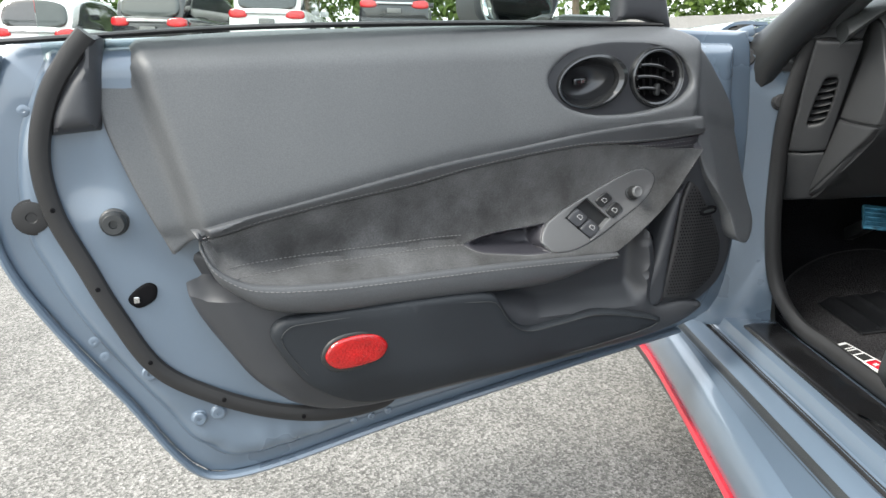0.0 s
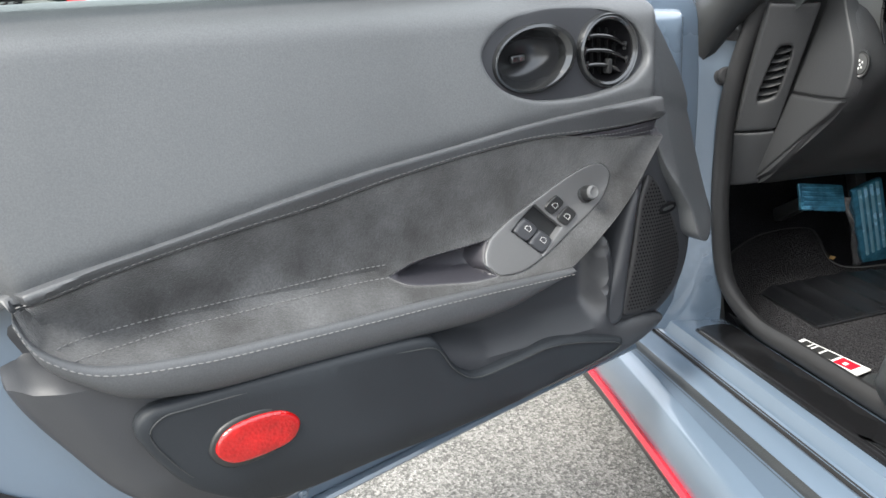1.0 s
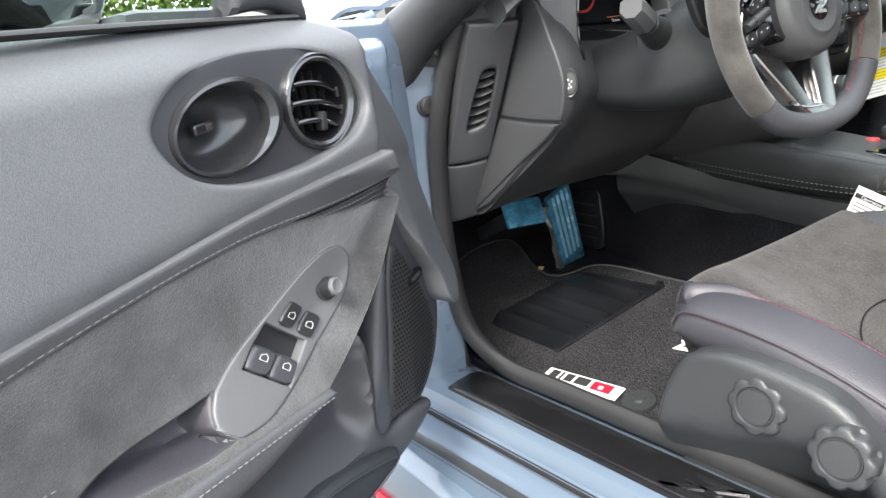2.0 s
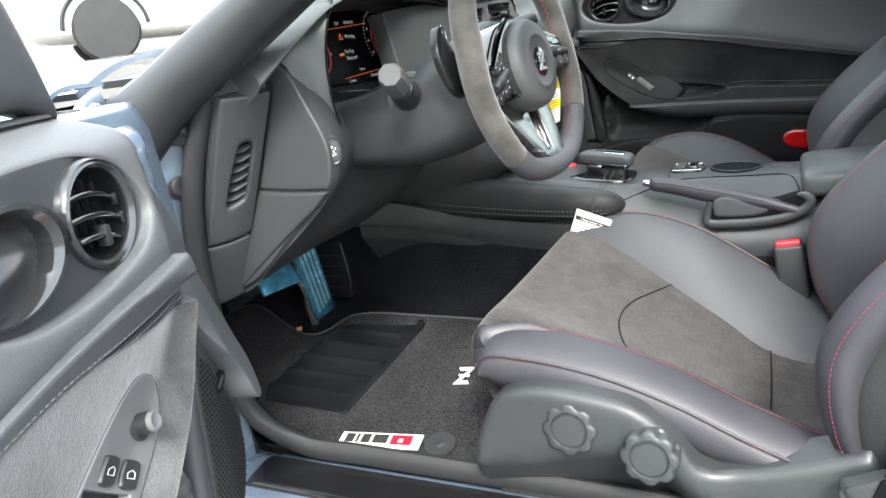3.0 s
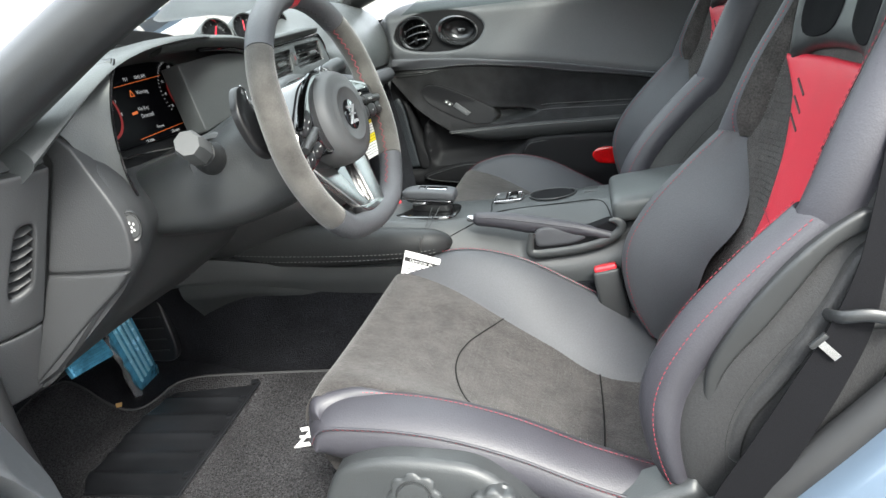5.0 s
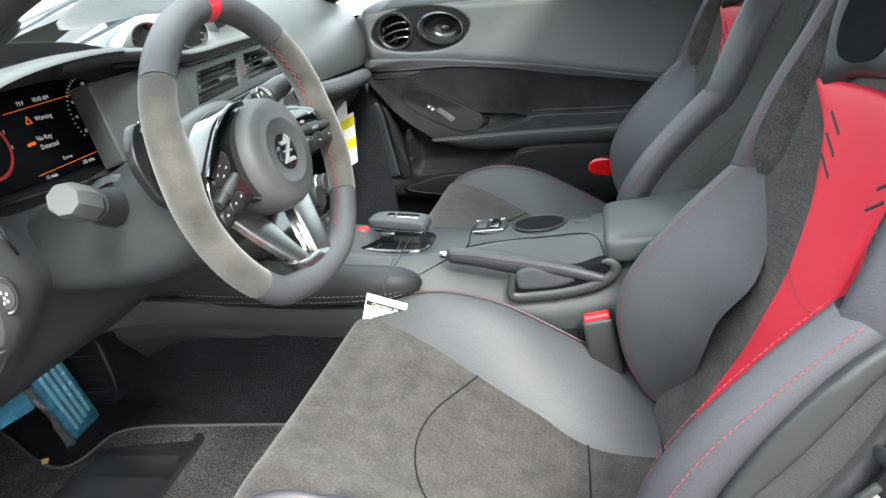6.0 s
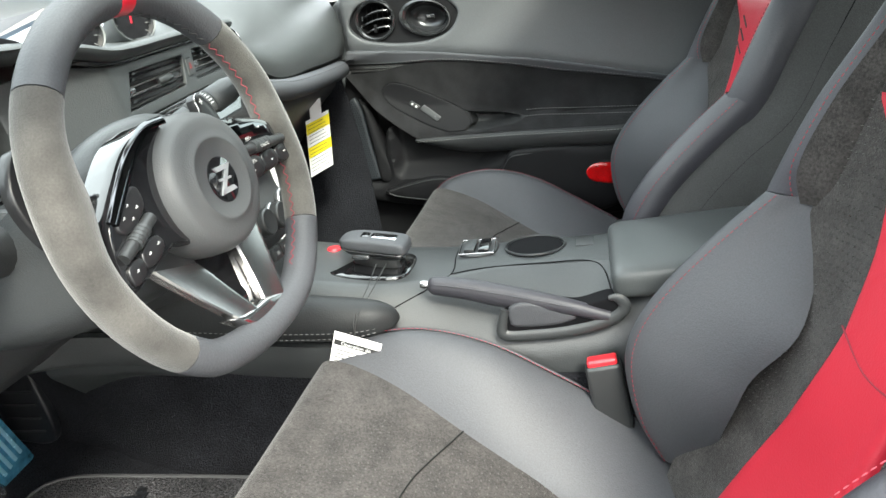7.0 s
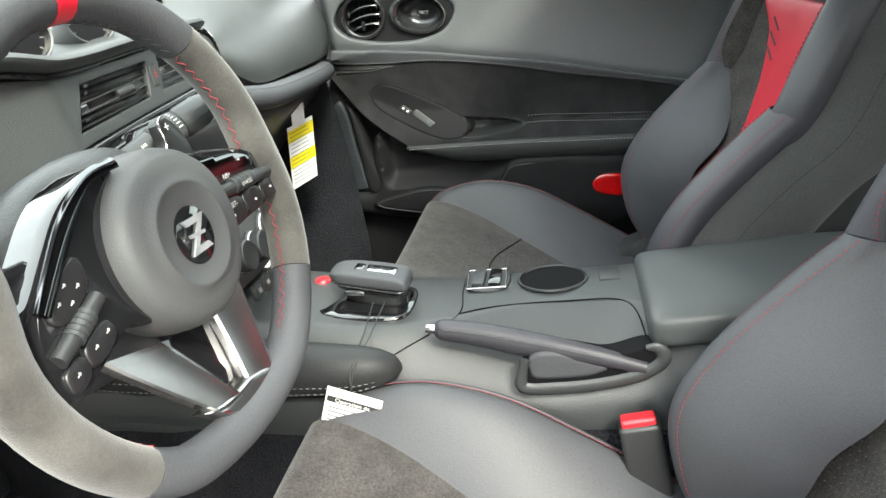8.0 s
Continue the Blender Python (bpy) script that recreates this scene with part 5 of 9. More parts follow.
for i in range(26):
    for j in range(38):
        q = np.array([[-0.18 + i * 0.0058 + (j % 2) * 0.0029, 0.505 + j * 0.0056]])
        if inside(q, B)[0] and edge_distance(q, B)[0] > 0.006:
            u, v = q[0]
            e = spk_in(u, v) + 0.0055
            geos.append(rings([[on_door(e)(u + 0.0017 * math.cos(a), v + 0.0017 * math.sin(a), 0) for a in (0, 1.57, 3.14, 4.71)], [on_door(e)(u + 0.0017 * math.cos(a), v + 0.0017 * math.sin(a), 0.0004) for a in (0, 1.57, 3.14, 4.71)]], caps=True))
tagged(part("perforation", merge(*geos), deep, gr, clean=False), kind="stuff")
bg = part("badge", panel([(-0.108, 0.664), (-0.146, 0.668), (-0.148, 0.659), (-0.110, 0.655)], on_door(0.005), 0.0014, 0.001, 0.004, 0.006, extra=spk_in), deep, gr, "small dark badge with grey bar")
part("badge_bar", panel([(-0.114, 0.6615), (-0.141, 0.6645), (-0.142, 0.6620), (-0.115, 0.6590)], on_door(0.0066), 0.0004, 0.0004, 0.001, 0.004, extra=spk_in), plastic_grey, bg)
col = [(-0.072, 0.712), (-0.055, 0.700), (-0.026, 0.585), (-0.003, 0.498), (-0.045, 0.496), (-0.058, 0.59), (-0.068, 0.68)]
part("speaker_surround", panel([(-0.055, 0.80), (-0.045, 0.65), (-0.01, 0.50), (-0.12, 0.485), (-0.195, 0.53), (-0.212, 0.605), (-0.195, 0.68), (-0.15, 0.76), (-0.10, 0.81)], on_door(-0.014), 0.010, 0.012, 0.03, 0.012, extra=spk_in), plastic_door, door, "black plastic speaker surround")
part("pillar_trim", panel(col, on_door(0.002), 0.018, 0.012, 0.03, 0.008), plastic_door, door, "black plastic speaker surround")

# release handle and vent
c_cup = [(0.1262 + 0.050 * math.cos(t) * math.cos(0.22) + 0.035 * math.sin(t) * math.sin(0.22), 0.878 - 0.050 * math.cos(t) * math.sin(0.22) + 0.035 * math.sin(t) * math.cos(0.22)) for t in np.linspace(0, 2 * math.pi, 24, endpoint=False)]
c_vent = [(0.001 + 0.042 * math.cos(t), 0.888 + 0.0405 * math.sin(t)) for t in np.linspace(0, 2 * math.pi, 24, endpoint=False)]
hb = part("handle_bezel", field([(0.068 + (u - 0.068) * 1.02, 0.886 + (v - 0.886) * 1.04) for u, v in HANDLE_OVAL], on_door(), lambda u, v: 0.004 - 0.06 * (v - 0.886), (c_cup, c_vent), 0.006, 0.002, 0.001, 0.01), plastic_door, door, "black oval handle surround")


def bowl(cu, cv, a, b, base, deep_by, lean=0.0):
    R = []
    for f, h in ((1, 0), (0.93, -0.35), (0.8, -0.7), (0.55, -0.95), (0.2, -1.0)):
        row = []
        for j in range(32):
            t = 2 * math.pi * j / 32
            x, y = a * f * math.cos(t), b * f * math.sin(t)
            x, y = x * math.cos(lean) - y * math.sin(lean), x * math.sin(lean) + y * math.cos(lean)
            row.append(on_door(base + h * deep_by)(cu + x, cv + y, 0))
        R.append(row)
    geo = rings(R, caps=True)
    return geo[0], geo[1][:-2] + [geo[1][-1]]




def handle_ring():
    """The release handle: a ring about the cup that swells to a broad curved lever on its hinge side."""
    R = []
    for j in range(56):
        t = 2 * math.pi * j / 56
        def at(cu, cv, a, b, h):
            x, y = a * math.cos(t), b * math.sin(t)
            return tuple(on_door(h)(cu + x * math.cos(0.22) + y * math.sin(0.22), cv - x * math.sin(0.22) + y * math.cos(0.22), 0))
        big = 0.5 - 0.5 * math.cos(t)
        R.append([at(0.120, 0.8795, 0.0615, 0.0420, -0.004), at(0.120, 0.8795, 0.0612, 0.0418, 0.006 + 0.006 * big), at(0.1205, 0.8795, 0.0595, 0.0405, 0.0105 + 0.008 * big),
                  at(0.123, 0.879, 0.0545, 0.0375, 0.011 + 0.009 * big), at(0.1255, 0.8785, 0.0505, 0.0350, 0.008 + 0.007 * big), at(0.1265, 0.878, 0.0480, 0.0335, -0.004)])
    return rings(R + [R[0]], closed=False, caps=False)


part("handle_cup", bowl(0.1262, 0.878, 0.0495, 0.0345, 0.004, 0.030, -0.22), cup_grey, hb, "grey handle cup")
part("release_lever", handle_ring(), handle_satin, hb, "curved satin release lever")
part("lock_tab", moved(box((-0.010, -0.004, -0.0055), (0.014, 0.005, 0.0055), 0.0035, 3), Matrix.Translation(on_door(-0.016)(0.131, 0.879, 0)) @ Matrix.Rotation(DOOR_ANGLE, 4, "Z") @ Matrix.Rotation(radians(-8), 4, "Y")), handle_satin, hb, "small satin lock tab")
part("lock_mark", moved(box((0.002, -0.0055, -0.003), (0.009, -0.0045, 0.003), 0.0005), Matrix.Translation(on_door(-0.016)(0.131, 0.879, 0)) @ Matrix.Rotation(DOOR_ANGLE, 4, "Z") @ Matrix.Rotation(radians(-8), 4, "Y")), satin, hb)
VC = (0.001, 0.888)
# Near-black lining deepens the shade behind the door vent's slats.
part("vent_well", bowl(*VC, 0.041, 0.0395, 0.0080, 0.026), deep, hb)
vr = []
for j in range(44):
    t = 2 * math.pi * j / 44
    vr.append([tuple(on_door(h)(VC[0] + a * math.cos(t), VC[1] + a * 0.965 * math.sin(t), 0)) for a, h in ((0.0505, -0.002), (0.0500, 0.009), (0.0485, 0.012), (0.0470, 0.0105), (0.0462, 0.0112), (0.0445, 0.0125), (0.0415, 0.010), (0.0400, -0.004))])
part("vent_ring", rings(vr + [vr[0]], closed=False, caps=False), handle_satin, hb, "satin grey vent ring")
for i in range(3):
    v = VC[1] + (i - 1) * 0.0185
    half = math.sqrt(max(0, 0.0375**2 - (v - VC[1]) ** 2))
    rows = []
    for s in (-1, -0.6, 0, 0.6, 1):
        c = Vector(on_door(0.0085 - 0.006 * s * s)(VC[0] + half * s, v + 0.006 * (1 - s * s) - 0.006 + 0.006 * s, 0))
        rows.append([tuple(c + DN * a + Vector((0, 0, b))) for a, b in ((-0.018, -0.0030), (0.0, -0.0030), (0.0022, 0.0), (0.0, 0.0026), (-0.018, 0.0016))])
    part("vent_slat", loft(rows, 4, 2), gloss, hb)
    for s in (-1, 1):
        part("slat_end", moved(box((-0.002, -0.002, -0.0055), (0.002, 0.003, 0.0055), 0.0012), Matrix.Translation(on_door(0.0045)(VC[0] + half * s * 0.97, v - 0.006 + 0.006 * s, 0)) @ Matrix.Rotation(DOOR_ANGLE, 4, "Z")), handle_satin, hb)
for i in range(5):
    u = VC[0] + (i - 2) * 0.013
    part("vent_fin", tube([tuple(on_door(-0.012)(u - 0.004, VC[1] - 0.030, 0)), tuple(on_door(-0.010)(u + 0.004, VC[1] + 0.030, 0))], (0.0008, 0.004), 6, 1, up=tuple(DN)), plastic, hb)
part("vent_tab", moved(box((-0.0035, -0.006, -0.011), (0.0035, 0.006, 0.008), 0.0025), Matrix.Translation(on_door(0.006)(VC[0] - 0.002, VC[1] - 0.018, 0)) @ Matrix.Rotation(DOOR_ANGLE, 4, "Z")), plastic, hb)

# window line, glass and mirror
part("window_seal", tube(door_curve([(-0.03, 0.972, 0), (0.17, 0.968, 0), (0.44, 0.957, 0), (0.67, 0.943, 0), (0.86, 0.925, 0), (0.95, 0.916, 0)], -0.045, 4), (0.012, 0.004), 8, 2), rubber, door, "black window seal")
pane = [[tuple(on_door(-0.055 + 0.10 * 0)(u, v - 0.03, 0)) for u, v in ((0.03, 0.97), (0.45, 0.957), (0.90, 0.922))], [tuple(on_door(-0.06)(u, v, 0)) for u, v in ((0.03, 0.985), (0.45, 0.972), (0.905, 0.94))],
        [tuple(on_door(-0.02)(u, v, 0)) for u, v in ((0.30, 1.16), (0.5, 1.22), (0.90, 1.18))]]
pg = part("window_pane", sheet(pane, 6, 0.004), glass, door)
pg.visible_shadow = False
head = [(0.252, 1.02), (0.247, 0.985), (0.225, 0.962), (0.14, 0.962), (0.118, 0.985), (0.105, 1.03), (0.115, 1.08), (0.18, 1.09), (0.24, 1.07)]
mh = part("wing_mirror", panel([(0.18 + (u - 0.18) * 1.1, 1.02 + (v - 1.02) * 1.08) for u, v in head], on_door(-0.165), 0.012, 0.012, 0.09, 0.015), plastic_door, door, "black wing mirror housing")
part("mirror_glass", panel(head, on_door(-0.150), 0.002, 0.003, 0.004, 0.02), material("mirror_silver", (0.85, 0.86, 0.87), 0.02, metal=1.0), mh, "clear mirror glass")
part("mirror_stalk", moved(box((-0.05, -0.06, -0.02), (0.05, 0.06, 0.02), 0.015), Matrix.Translation(on_door(-0.12)(0.08, 0.965, 0))), plastic, mh)
sail = [(0.055, 0.975, 1), (0.0, 0.980), (-0.05, 0.965, 1), (-0.03, 1.03), (0.0, 1.09), (0.05, 1.10)]
part("sail_panel", panel(sail, on_door(-0.045), 0.012, 0.012, 0.02, 0.012), plastic_door, door, "black sail panel")
for z in (0.86, 0.50):
    part("door_hinge", moved(box((-0.02, -0.04, -0.02), (0.02, 0.05, 0.02), 0.006), Matrix.Translation((-0.83, 0.47, z))), paint, door)

# ---- seats ----
def seat(s, dz, dy, name, label):
    """A bucket seat. a runs inboard from its middle line; s = 1 puts it behind the wheel, -1 on the other side."""
    low = 0.0 if s > 0 else -0.037
    B = lambda a, y, z: (-s * 0.39 + a, y + dy, z + dz)  # noqa: E731
    W = lambda a, y, z: (-s * 0.39 + a, y + dy, z + dz + low)  # noqa: E731
    M = lambda a, y, z: (s * (-0.39 + a), y + dy, z + dz + low)  # noqa: E731
    ob = thing(name, W(0, -0.15, 0.33 - dz - low), label, "car seat", group="front seats")

    def sh(lay, grid, k=5, thick=0.0, back=None):
        return sheet([[lay(*p) for p in row] for row in grid], k, thick, back=back)

    def lf(lay, secs, k=5, kr=4):
        return loft([[lay(*p) for p in r] for r in secs], k, kr)

    # cushion centre
    cols = (-0.205, -0.17, -0.10, 0.0, 0.10, 0.17, 0.235)
    dish = (0.0, 0.022, 0.008, 0.0, 0.002, 0.010, 0.012)
    rows = [(0.035, 0.50, 0), (0.055, 0.545, 0), (0.062, 0.59, 0.0), (0.044, 0.616, 0.2), (0.0, 0.604, 0.5), (-0.06, 0.578, 0.8), (-0.14, 0.532, 1), (-0.23, 0.483, 1), (-0.31, 0.440, 1), (-0.42, 0.425, 0.6)]
    cushion = part("seat_cushion", sh(W, [[(a, y, z + d * f) for a, d in zip(cols, dish)] for y, z, f in rows], 6, 0.05, (0, 0, -1)), suede, ob, "charcoal suede seat cushion")

    def on_cushion(a, y):
        ys, zs, fs = ([r[i] for r in rows[3:]][::-1] for i in range(3))
        d = float(np.interp(a, cols, dish)) * float(np.interp(y, ys, fs))
        return W(a, y, float(np.interp(y, ys, zs)) + d)

    seam = smooth_path([(0.20, -0.155), (0.17, -0.145), (0.075, -0.110), (-0.01, -0.101), (-0.09, -0.122), (-0.15, -0.165)], 8, False, 2)
    part("seam", tube([Vector(on_cushion(a, y)) + Vector((0, 0, 0.0005)) for a, y in seam], 0.0012, 6, 1), seam_dark, cushion)
    seam = smooth_path([(0.20, -0.305), (0.0, -0.312), (-0.17, -0.31)], 8, False, 2)
    part("seam", tube([Vector(on_cushion(a, y)) + Vector((0, 0, 0.0005)) for a, y in seam], 0.0012, 6, 1), seam_dark, cushion)
    holes = []
    for i in range(29):
        for j in range(36):
            a, y = -0.16 + i * 0.0112 + (j % 2) * 0.0056, 0.03 - j * 0.0091
            if y < -0.295 or (s < 0 and (i + j) % 2):
                continue
            c = Vector(on_cushion(a, y)) + Vector((0, 0, 0.0012))
            holes.append(rings([[c + Vector((0.00055 * math.cos(t), 0.00055 * math.sin(t), h)) for t in (0.5, 2.6, 4.7)] for h in (-0.002, 0.0)], caps=True))
    tagged(part("perforation", merge(*holes), pin_grey if s > 0 else suede_dark, cushion, "fine pale perforations", clean=False), kind="stuff")

    # side bolsters of the cushion
    lift = 0.0
    tops = [(0.050, 0.590), (0.030, 0.606), (-0.03, 0.607), (-0.12, 0.593), (-0.21, 0.563), (-0.30, 0.520), (-0.40, 0.482)]
    feet = [0.556, 0.552, 0.538, 0.543, 0.492, 0.462, 0.475]
    secs = []
    for (y, zt), zb in zip(tops, feet):
        zt += lift
        secs.append([(-0.165, y, zb - 0.02), (-0.170, y, zt - 0.008), (-0.190, y, zt + 0.001), (-0.222, y, zt - 0.006), (-0.243, y, zt - 0.022), (-0.248, y, (zt + zb) / 2 - 0.012), (-0.238, y, zb), (-0.20, y, zb - 0.02)])
    secs[0] = [(a, y - 0.5 * max(0.0, 0.585 - z), z) for a, y, z in secs[0]]
    nose = [(a * 0.93, 0.060 - 0.6 * max(0.0, 0.585 - z), 0.575 + (z - 0.575) * 0.55) for a, _, z in secs[0]]
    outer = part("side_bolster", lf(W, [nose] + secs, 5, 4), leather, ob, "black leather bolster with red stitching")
    top_line = smooth_path([(W(a - 0.004, y, z + 0.0035)) for a, y, z in (r[2] for r in secs)], 10)
    part("stitching", stitches(top_line, 0.0045, 0.0020, 0.00055), red_thread, outer, "red thread stitching")
    side_line = smooth_path([(W(a - 0.0035, y, z + 0.0035)) for a, y, z in (r[4] for r in secs)], 10)
    part("stitching", stitches(side_line, 0.0045, 0.0020, 0.00055), red_thread, outer, "red thread stitching")
    part("piping", tube([Vector(p) + Vector((0, 0, 0.002)) for p in side_line[::6]], 0.0016, 6, 2), leather, outer)
    ridge = [(0.055, 0.600), (0.03, 0.622), (-0.02, 0.638), (-0.09, 0.642), (-0.18, 0.617), (-0.27, 0.563), (-0.36, 0.503), (-0.41, 0.470)]
    root = [0.60, 0.597, 0.575, 0.538, 0.50, 0.46, 0.43, 0.42]
    secs = []
    for (y, zt), zr in zip(ridge, root):
        ra = float(np.interp(y, (-0.41, -0.31, -0.145, -0.02, 0.05), (0.12, 0.132, 0.172, 0.215, 0.232)))
        secs.append([(ra - 0.012, y, zr - 0.03), (ra, y, zr + 0.006), (ra * 0.42 + 0.252 * 0.58, y, zr + (zt - zr) * 0.66), (0.252, y, zt - 0.004), (0.270, y, zt), (0.286, y, zt - 0.014), (0.290, y, zt - 0.07), (0.23, y, zr - 0.06)])
    # Lighter leather on this bolster: the light on its slope put into the colour.
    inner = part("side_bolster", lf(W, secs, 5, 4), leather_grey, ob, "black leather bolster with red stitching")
    line = smooth_path([(W(a + 0.001, y, z + 0.003)) for a, y, z in (r[4] for r in secs)], 10)
    part("stitching", stitches(line, 0.0045, 0.0020, 0.00055), red_thread, inner, "red thread stitching")
    part("piping", tube([Vector(p) + Vector((0.008, 0, -0.004)) for p in line[::6]], 0.0022, 6, 2), leather, inner)

    gusset = []
    for a, y, z, ra, rb in ((-0.236, 0.020, 0.570, 0.010, 0.016), (-0.224, 0.040, 0.578, 0.017, 0.026), (-0.208, 0.042, 0.590, 0.019, 0.025), (-0.196, 0.020, 0.599, 0.016, 0.018), (-0.188, -0.012, 0.604, 0.013, 0.013), (-0.184, -0.050, 0.598, 0.008, 0.008)):
        gusset.append(ell((a, y, z), (0.6, 0.8, 0), (0, 0, 1), ra, rb, 10, 1.0))
    part("corner_gusset", lf(W, gusset, 5, 3), leather, ob, "folded black leather corner")

    # side cover with two knobs
    cover = [(0.045, 0.36), (0.042, 0.46), (0.026, 0.512), (0.003, 0.548), (-0.046, 0.565), (-0.119, 0.562), (-0.175, 0.548), (-0.219, 0.511), (-0.245, 0.477), (-0.293, 0.478), (-0.374, 0.503), (-0.415, 0.520, 1), (-0.435, 0.49, 1), (-0.44, 0.36, 1)]

    def lay(u, v, h):
        crease = 0.475 - 0.25 * (u + 0.02) if u > -0.18 else 0.515 + (u + 0.18)
        tuck = max(0.0, min(1.0, (crease - 0.012 - v) / 0.09))
        return M(-0.262 - h + 0.065 * tuck, u, v)

    def cover_relief(u, v):
        groove = 0.475 - 0.25 * (u + 0.02) if u > -0.18 else 0.515 + (u + 0.18) * 1.0
        return 0.006 * max(0.0, min(1.0, (v - groove + 0.06) / 0.03)) - 0.012 * max(0.0, min(1.0, (-0.23 - u) / 0.05))

    cov = part("side_cover", panel(cover, lay, 0.012, 0.014, 0.05, 0.014, extra=cover_relief), plastic_grey, ob, "dark grey moulded side cover")
    for a, y, z in ((-0.262, -0.092, 0.515), (-0.274, -0.189, 0.497)):
        R = []
        axis = Vector((-s, 0, 0.12)).normalized()
        m = Matrix.Translation(M(a, y, z)) @ axis.to_track_quat("Z", "Y").to_matrix().to_4x4()
        for r, h, amp in ((0.034, 0, 0), (0.034, 0.006, 0.0), (0.0335, 0.008, 0.06), (0.0335, 0.018, 0.075), (0.0322, 0.0222, 0.07), (0.0295, 0.0240, 0.055), (0.0235, 0.0243, 0.01), (0.0215, 0.0215, 0), (0.020, 0.0215, 0), (0.0195, 0.0245, 0), (0.004, 0.025, 0)):
            R.append([m @ Vector((r * (1 - amp * 0.5 + amp * (math.cos(8 * t) + 0.25 * (1 - math.cos(16 * t)))) * math.cos(t), r * (1 - amp * 0.5 + amp * (math.cos(8 * t) + 0.25 * (1 - math.cos(16 * t)))) * math.sin(t), h)) for t in (2 * math.pi * j / 72 for j in range(72))])
        part("adjuster_knob", rings(R, caps=True), plastic_grey, cov, "round scalloped grey knob", angle=50)
    part("base_frame", merge(box(min_corner(W(-0.24, -0.40, 0.33 - dz - low), W(0.25, 0.03, 0.385)), max_corner(W(-0.24, -0.40, 0.33 - dz - low), W(0.25, 0.03, 0.385)), 0.01)), plastic, ob)

    # backrest centre
    spine = [(0.42, -0.425), (0.50, -0.455), (0.56, -0.487), (0.62, -0.522), (0.70, -0.558), (0.80, -0.597), (0.92, -0.640), (1.03, -0.675), (1.10, -0.71)]
    bcols = (-0.20, -0.12, -0.05, 0.05, 0.12, 0.20)
    bend_in = (0.035, 0.008, 0.0, 0.0, 0.008, 0.035)
    back = part("backrest", sh(B, [[(a, y + b, z) for a, b in zip(bcols, bend_in)] for z, y in spine], 6, 0.05, (0, -1, 0)), suede, ob, "charcoal suede backrest")

    def on_back(a, z, h=0.0):
        zs, ys = [p[0] for p in spine], [p[1] for p in spine]
        return B(a, float(np.interp(z, zs, ys)) + float(np.interp(a, bcols, bend_in)) + h, z + h * 0.4)

    half = [(0.172, 0.928), (0.118, 0.868), (0.083, 0.80), (0.068, 0.728), (0.080, 0.62), (0.095, 0.50)]
    red = [(*half[0], 1)] + half[1:3] + [(*half[3], 1)] + half[4:5] + [(*half[5], 1)] + [(-a, z, k) for a, z, k in ((0.095, 0.50, 1), (0.080, 0.62, 0), (0.068, 0.728, 1), (0.083, 0.80, 0), (0.118, 0.868, 0), (0.172, 0.928, 1))]
    centre = part("centre_panel", panel(red, lambda u, v, h: on_back(u, v, h + 0.002), 0.007, 0.012, 0.012, 0.016), red_leather, back, "bright red leather centre panel")
    part("seam", tube([on_back(0.068 - i * 0.034, 0.728 - 0.012 * math.sin(math.pi * i / 4), 0.0088) for i in range(5)], 0.001, 6, 3), red_thread, centre)
    for i in range(3):
        for sgn in (-1, 1):
            p = [on_back(sgn * (0.112 - 0.008 * i - 0.036 * f), 0.895 - i * 0.022 - 0.018 * f, 0.0085) for f in (0, 0.5, 1)]
            part("slit", tube(p, 0.0022, 6, 2), ink, centre)
    holes = []
    for i in range(52):
        for j in range(9):
            for sgn in (-1, 1):
                z = 0.60 + i * 0.0082
                a = float(np.interp(z, (0.50, 0.62, 0.728, 0.80, 0.868, 0.93), (0.095, 0.080, 0.068, 0.083, 0.118, 0.17))) + 0.006 + j * 0.0082 + (i % 2) * 0.004
                if a > 0.20 or (s < 0 and (i + j) % 2):
                    continue
                c = Vector(on_back(sgn * a, z, 0.0016))
                holes.append(rings([[c + Vector((0.00055 * math.cos(t), h, 0.00055 * math.sin(t))) for t in (0.5, 2.6, 4.7)] for h in (-0.0015, 0.0005)], caps=True))
    tagged(part("perforation", merge(*holes), pin_grey if s > 0 else suede_dark, back, "fine pale perforations", clean=False), kind="stuff")

    # belt opening at the top of the red panel
    frame_o = [(0.15, 0.918, 1), (0.165, 1.0), (0.155, 1.045), (0.0, 1.055), (-0.155, 1.045), (-0.165, 1.0), (-0.15, 0.918, 1), (-0.10, 0.935), (0.10, 0.935)]
    fr = part("belt_opening", panel(frame_o, lambda u, v, h: on_back(u, v, h + 0.004), 0.012, 0.012, 0.02, 0.016), plastic, back, "black plastic belt opening")
    # Near-black patches on the frame stand for the shade in its openings.
    part("recess", panel([(0.125, 0.952), (0.14, 0.99), (0.125, 1.03), (0.035, 1.035), (0.03, 0.965)], lambda u, v, h: on_back(u, v, h + 0.0165), 0.001, 0.002, 0.002, 0.02), deep, fr)
    part("recess", panel([(-0.125, 0.952), (-0.14, 0.99), (-0.125, 1.03), (-0.035, 1.035), (-0.03, 0.965)], lambda u, v, h: on_back(u, v, h + 0.0165), 0.001, 0.002, 0.002, 0.02), deep, fr)

    # backrest bolsters
    prof = [(0.470, -0.395), (0.525, -0.370), (0.600, -0.360), (0.645, -0.370), (0.700, -0.405), (0.765, -0.468), (0.815, -0.525)]
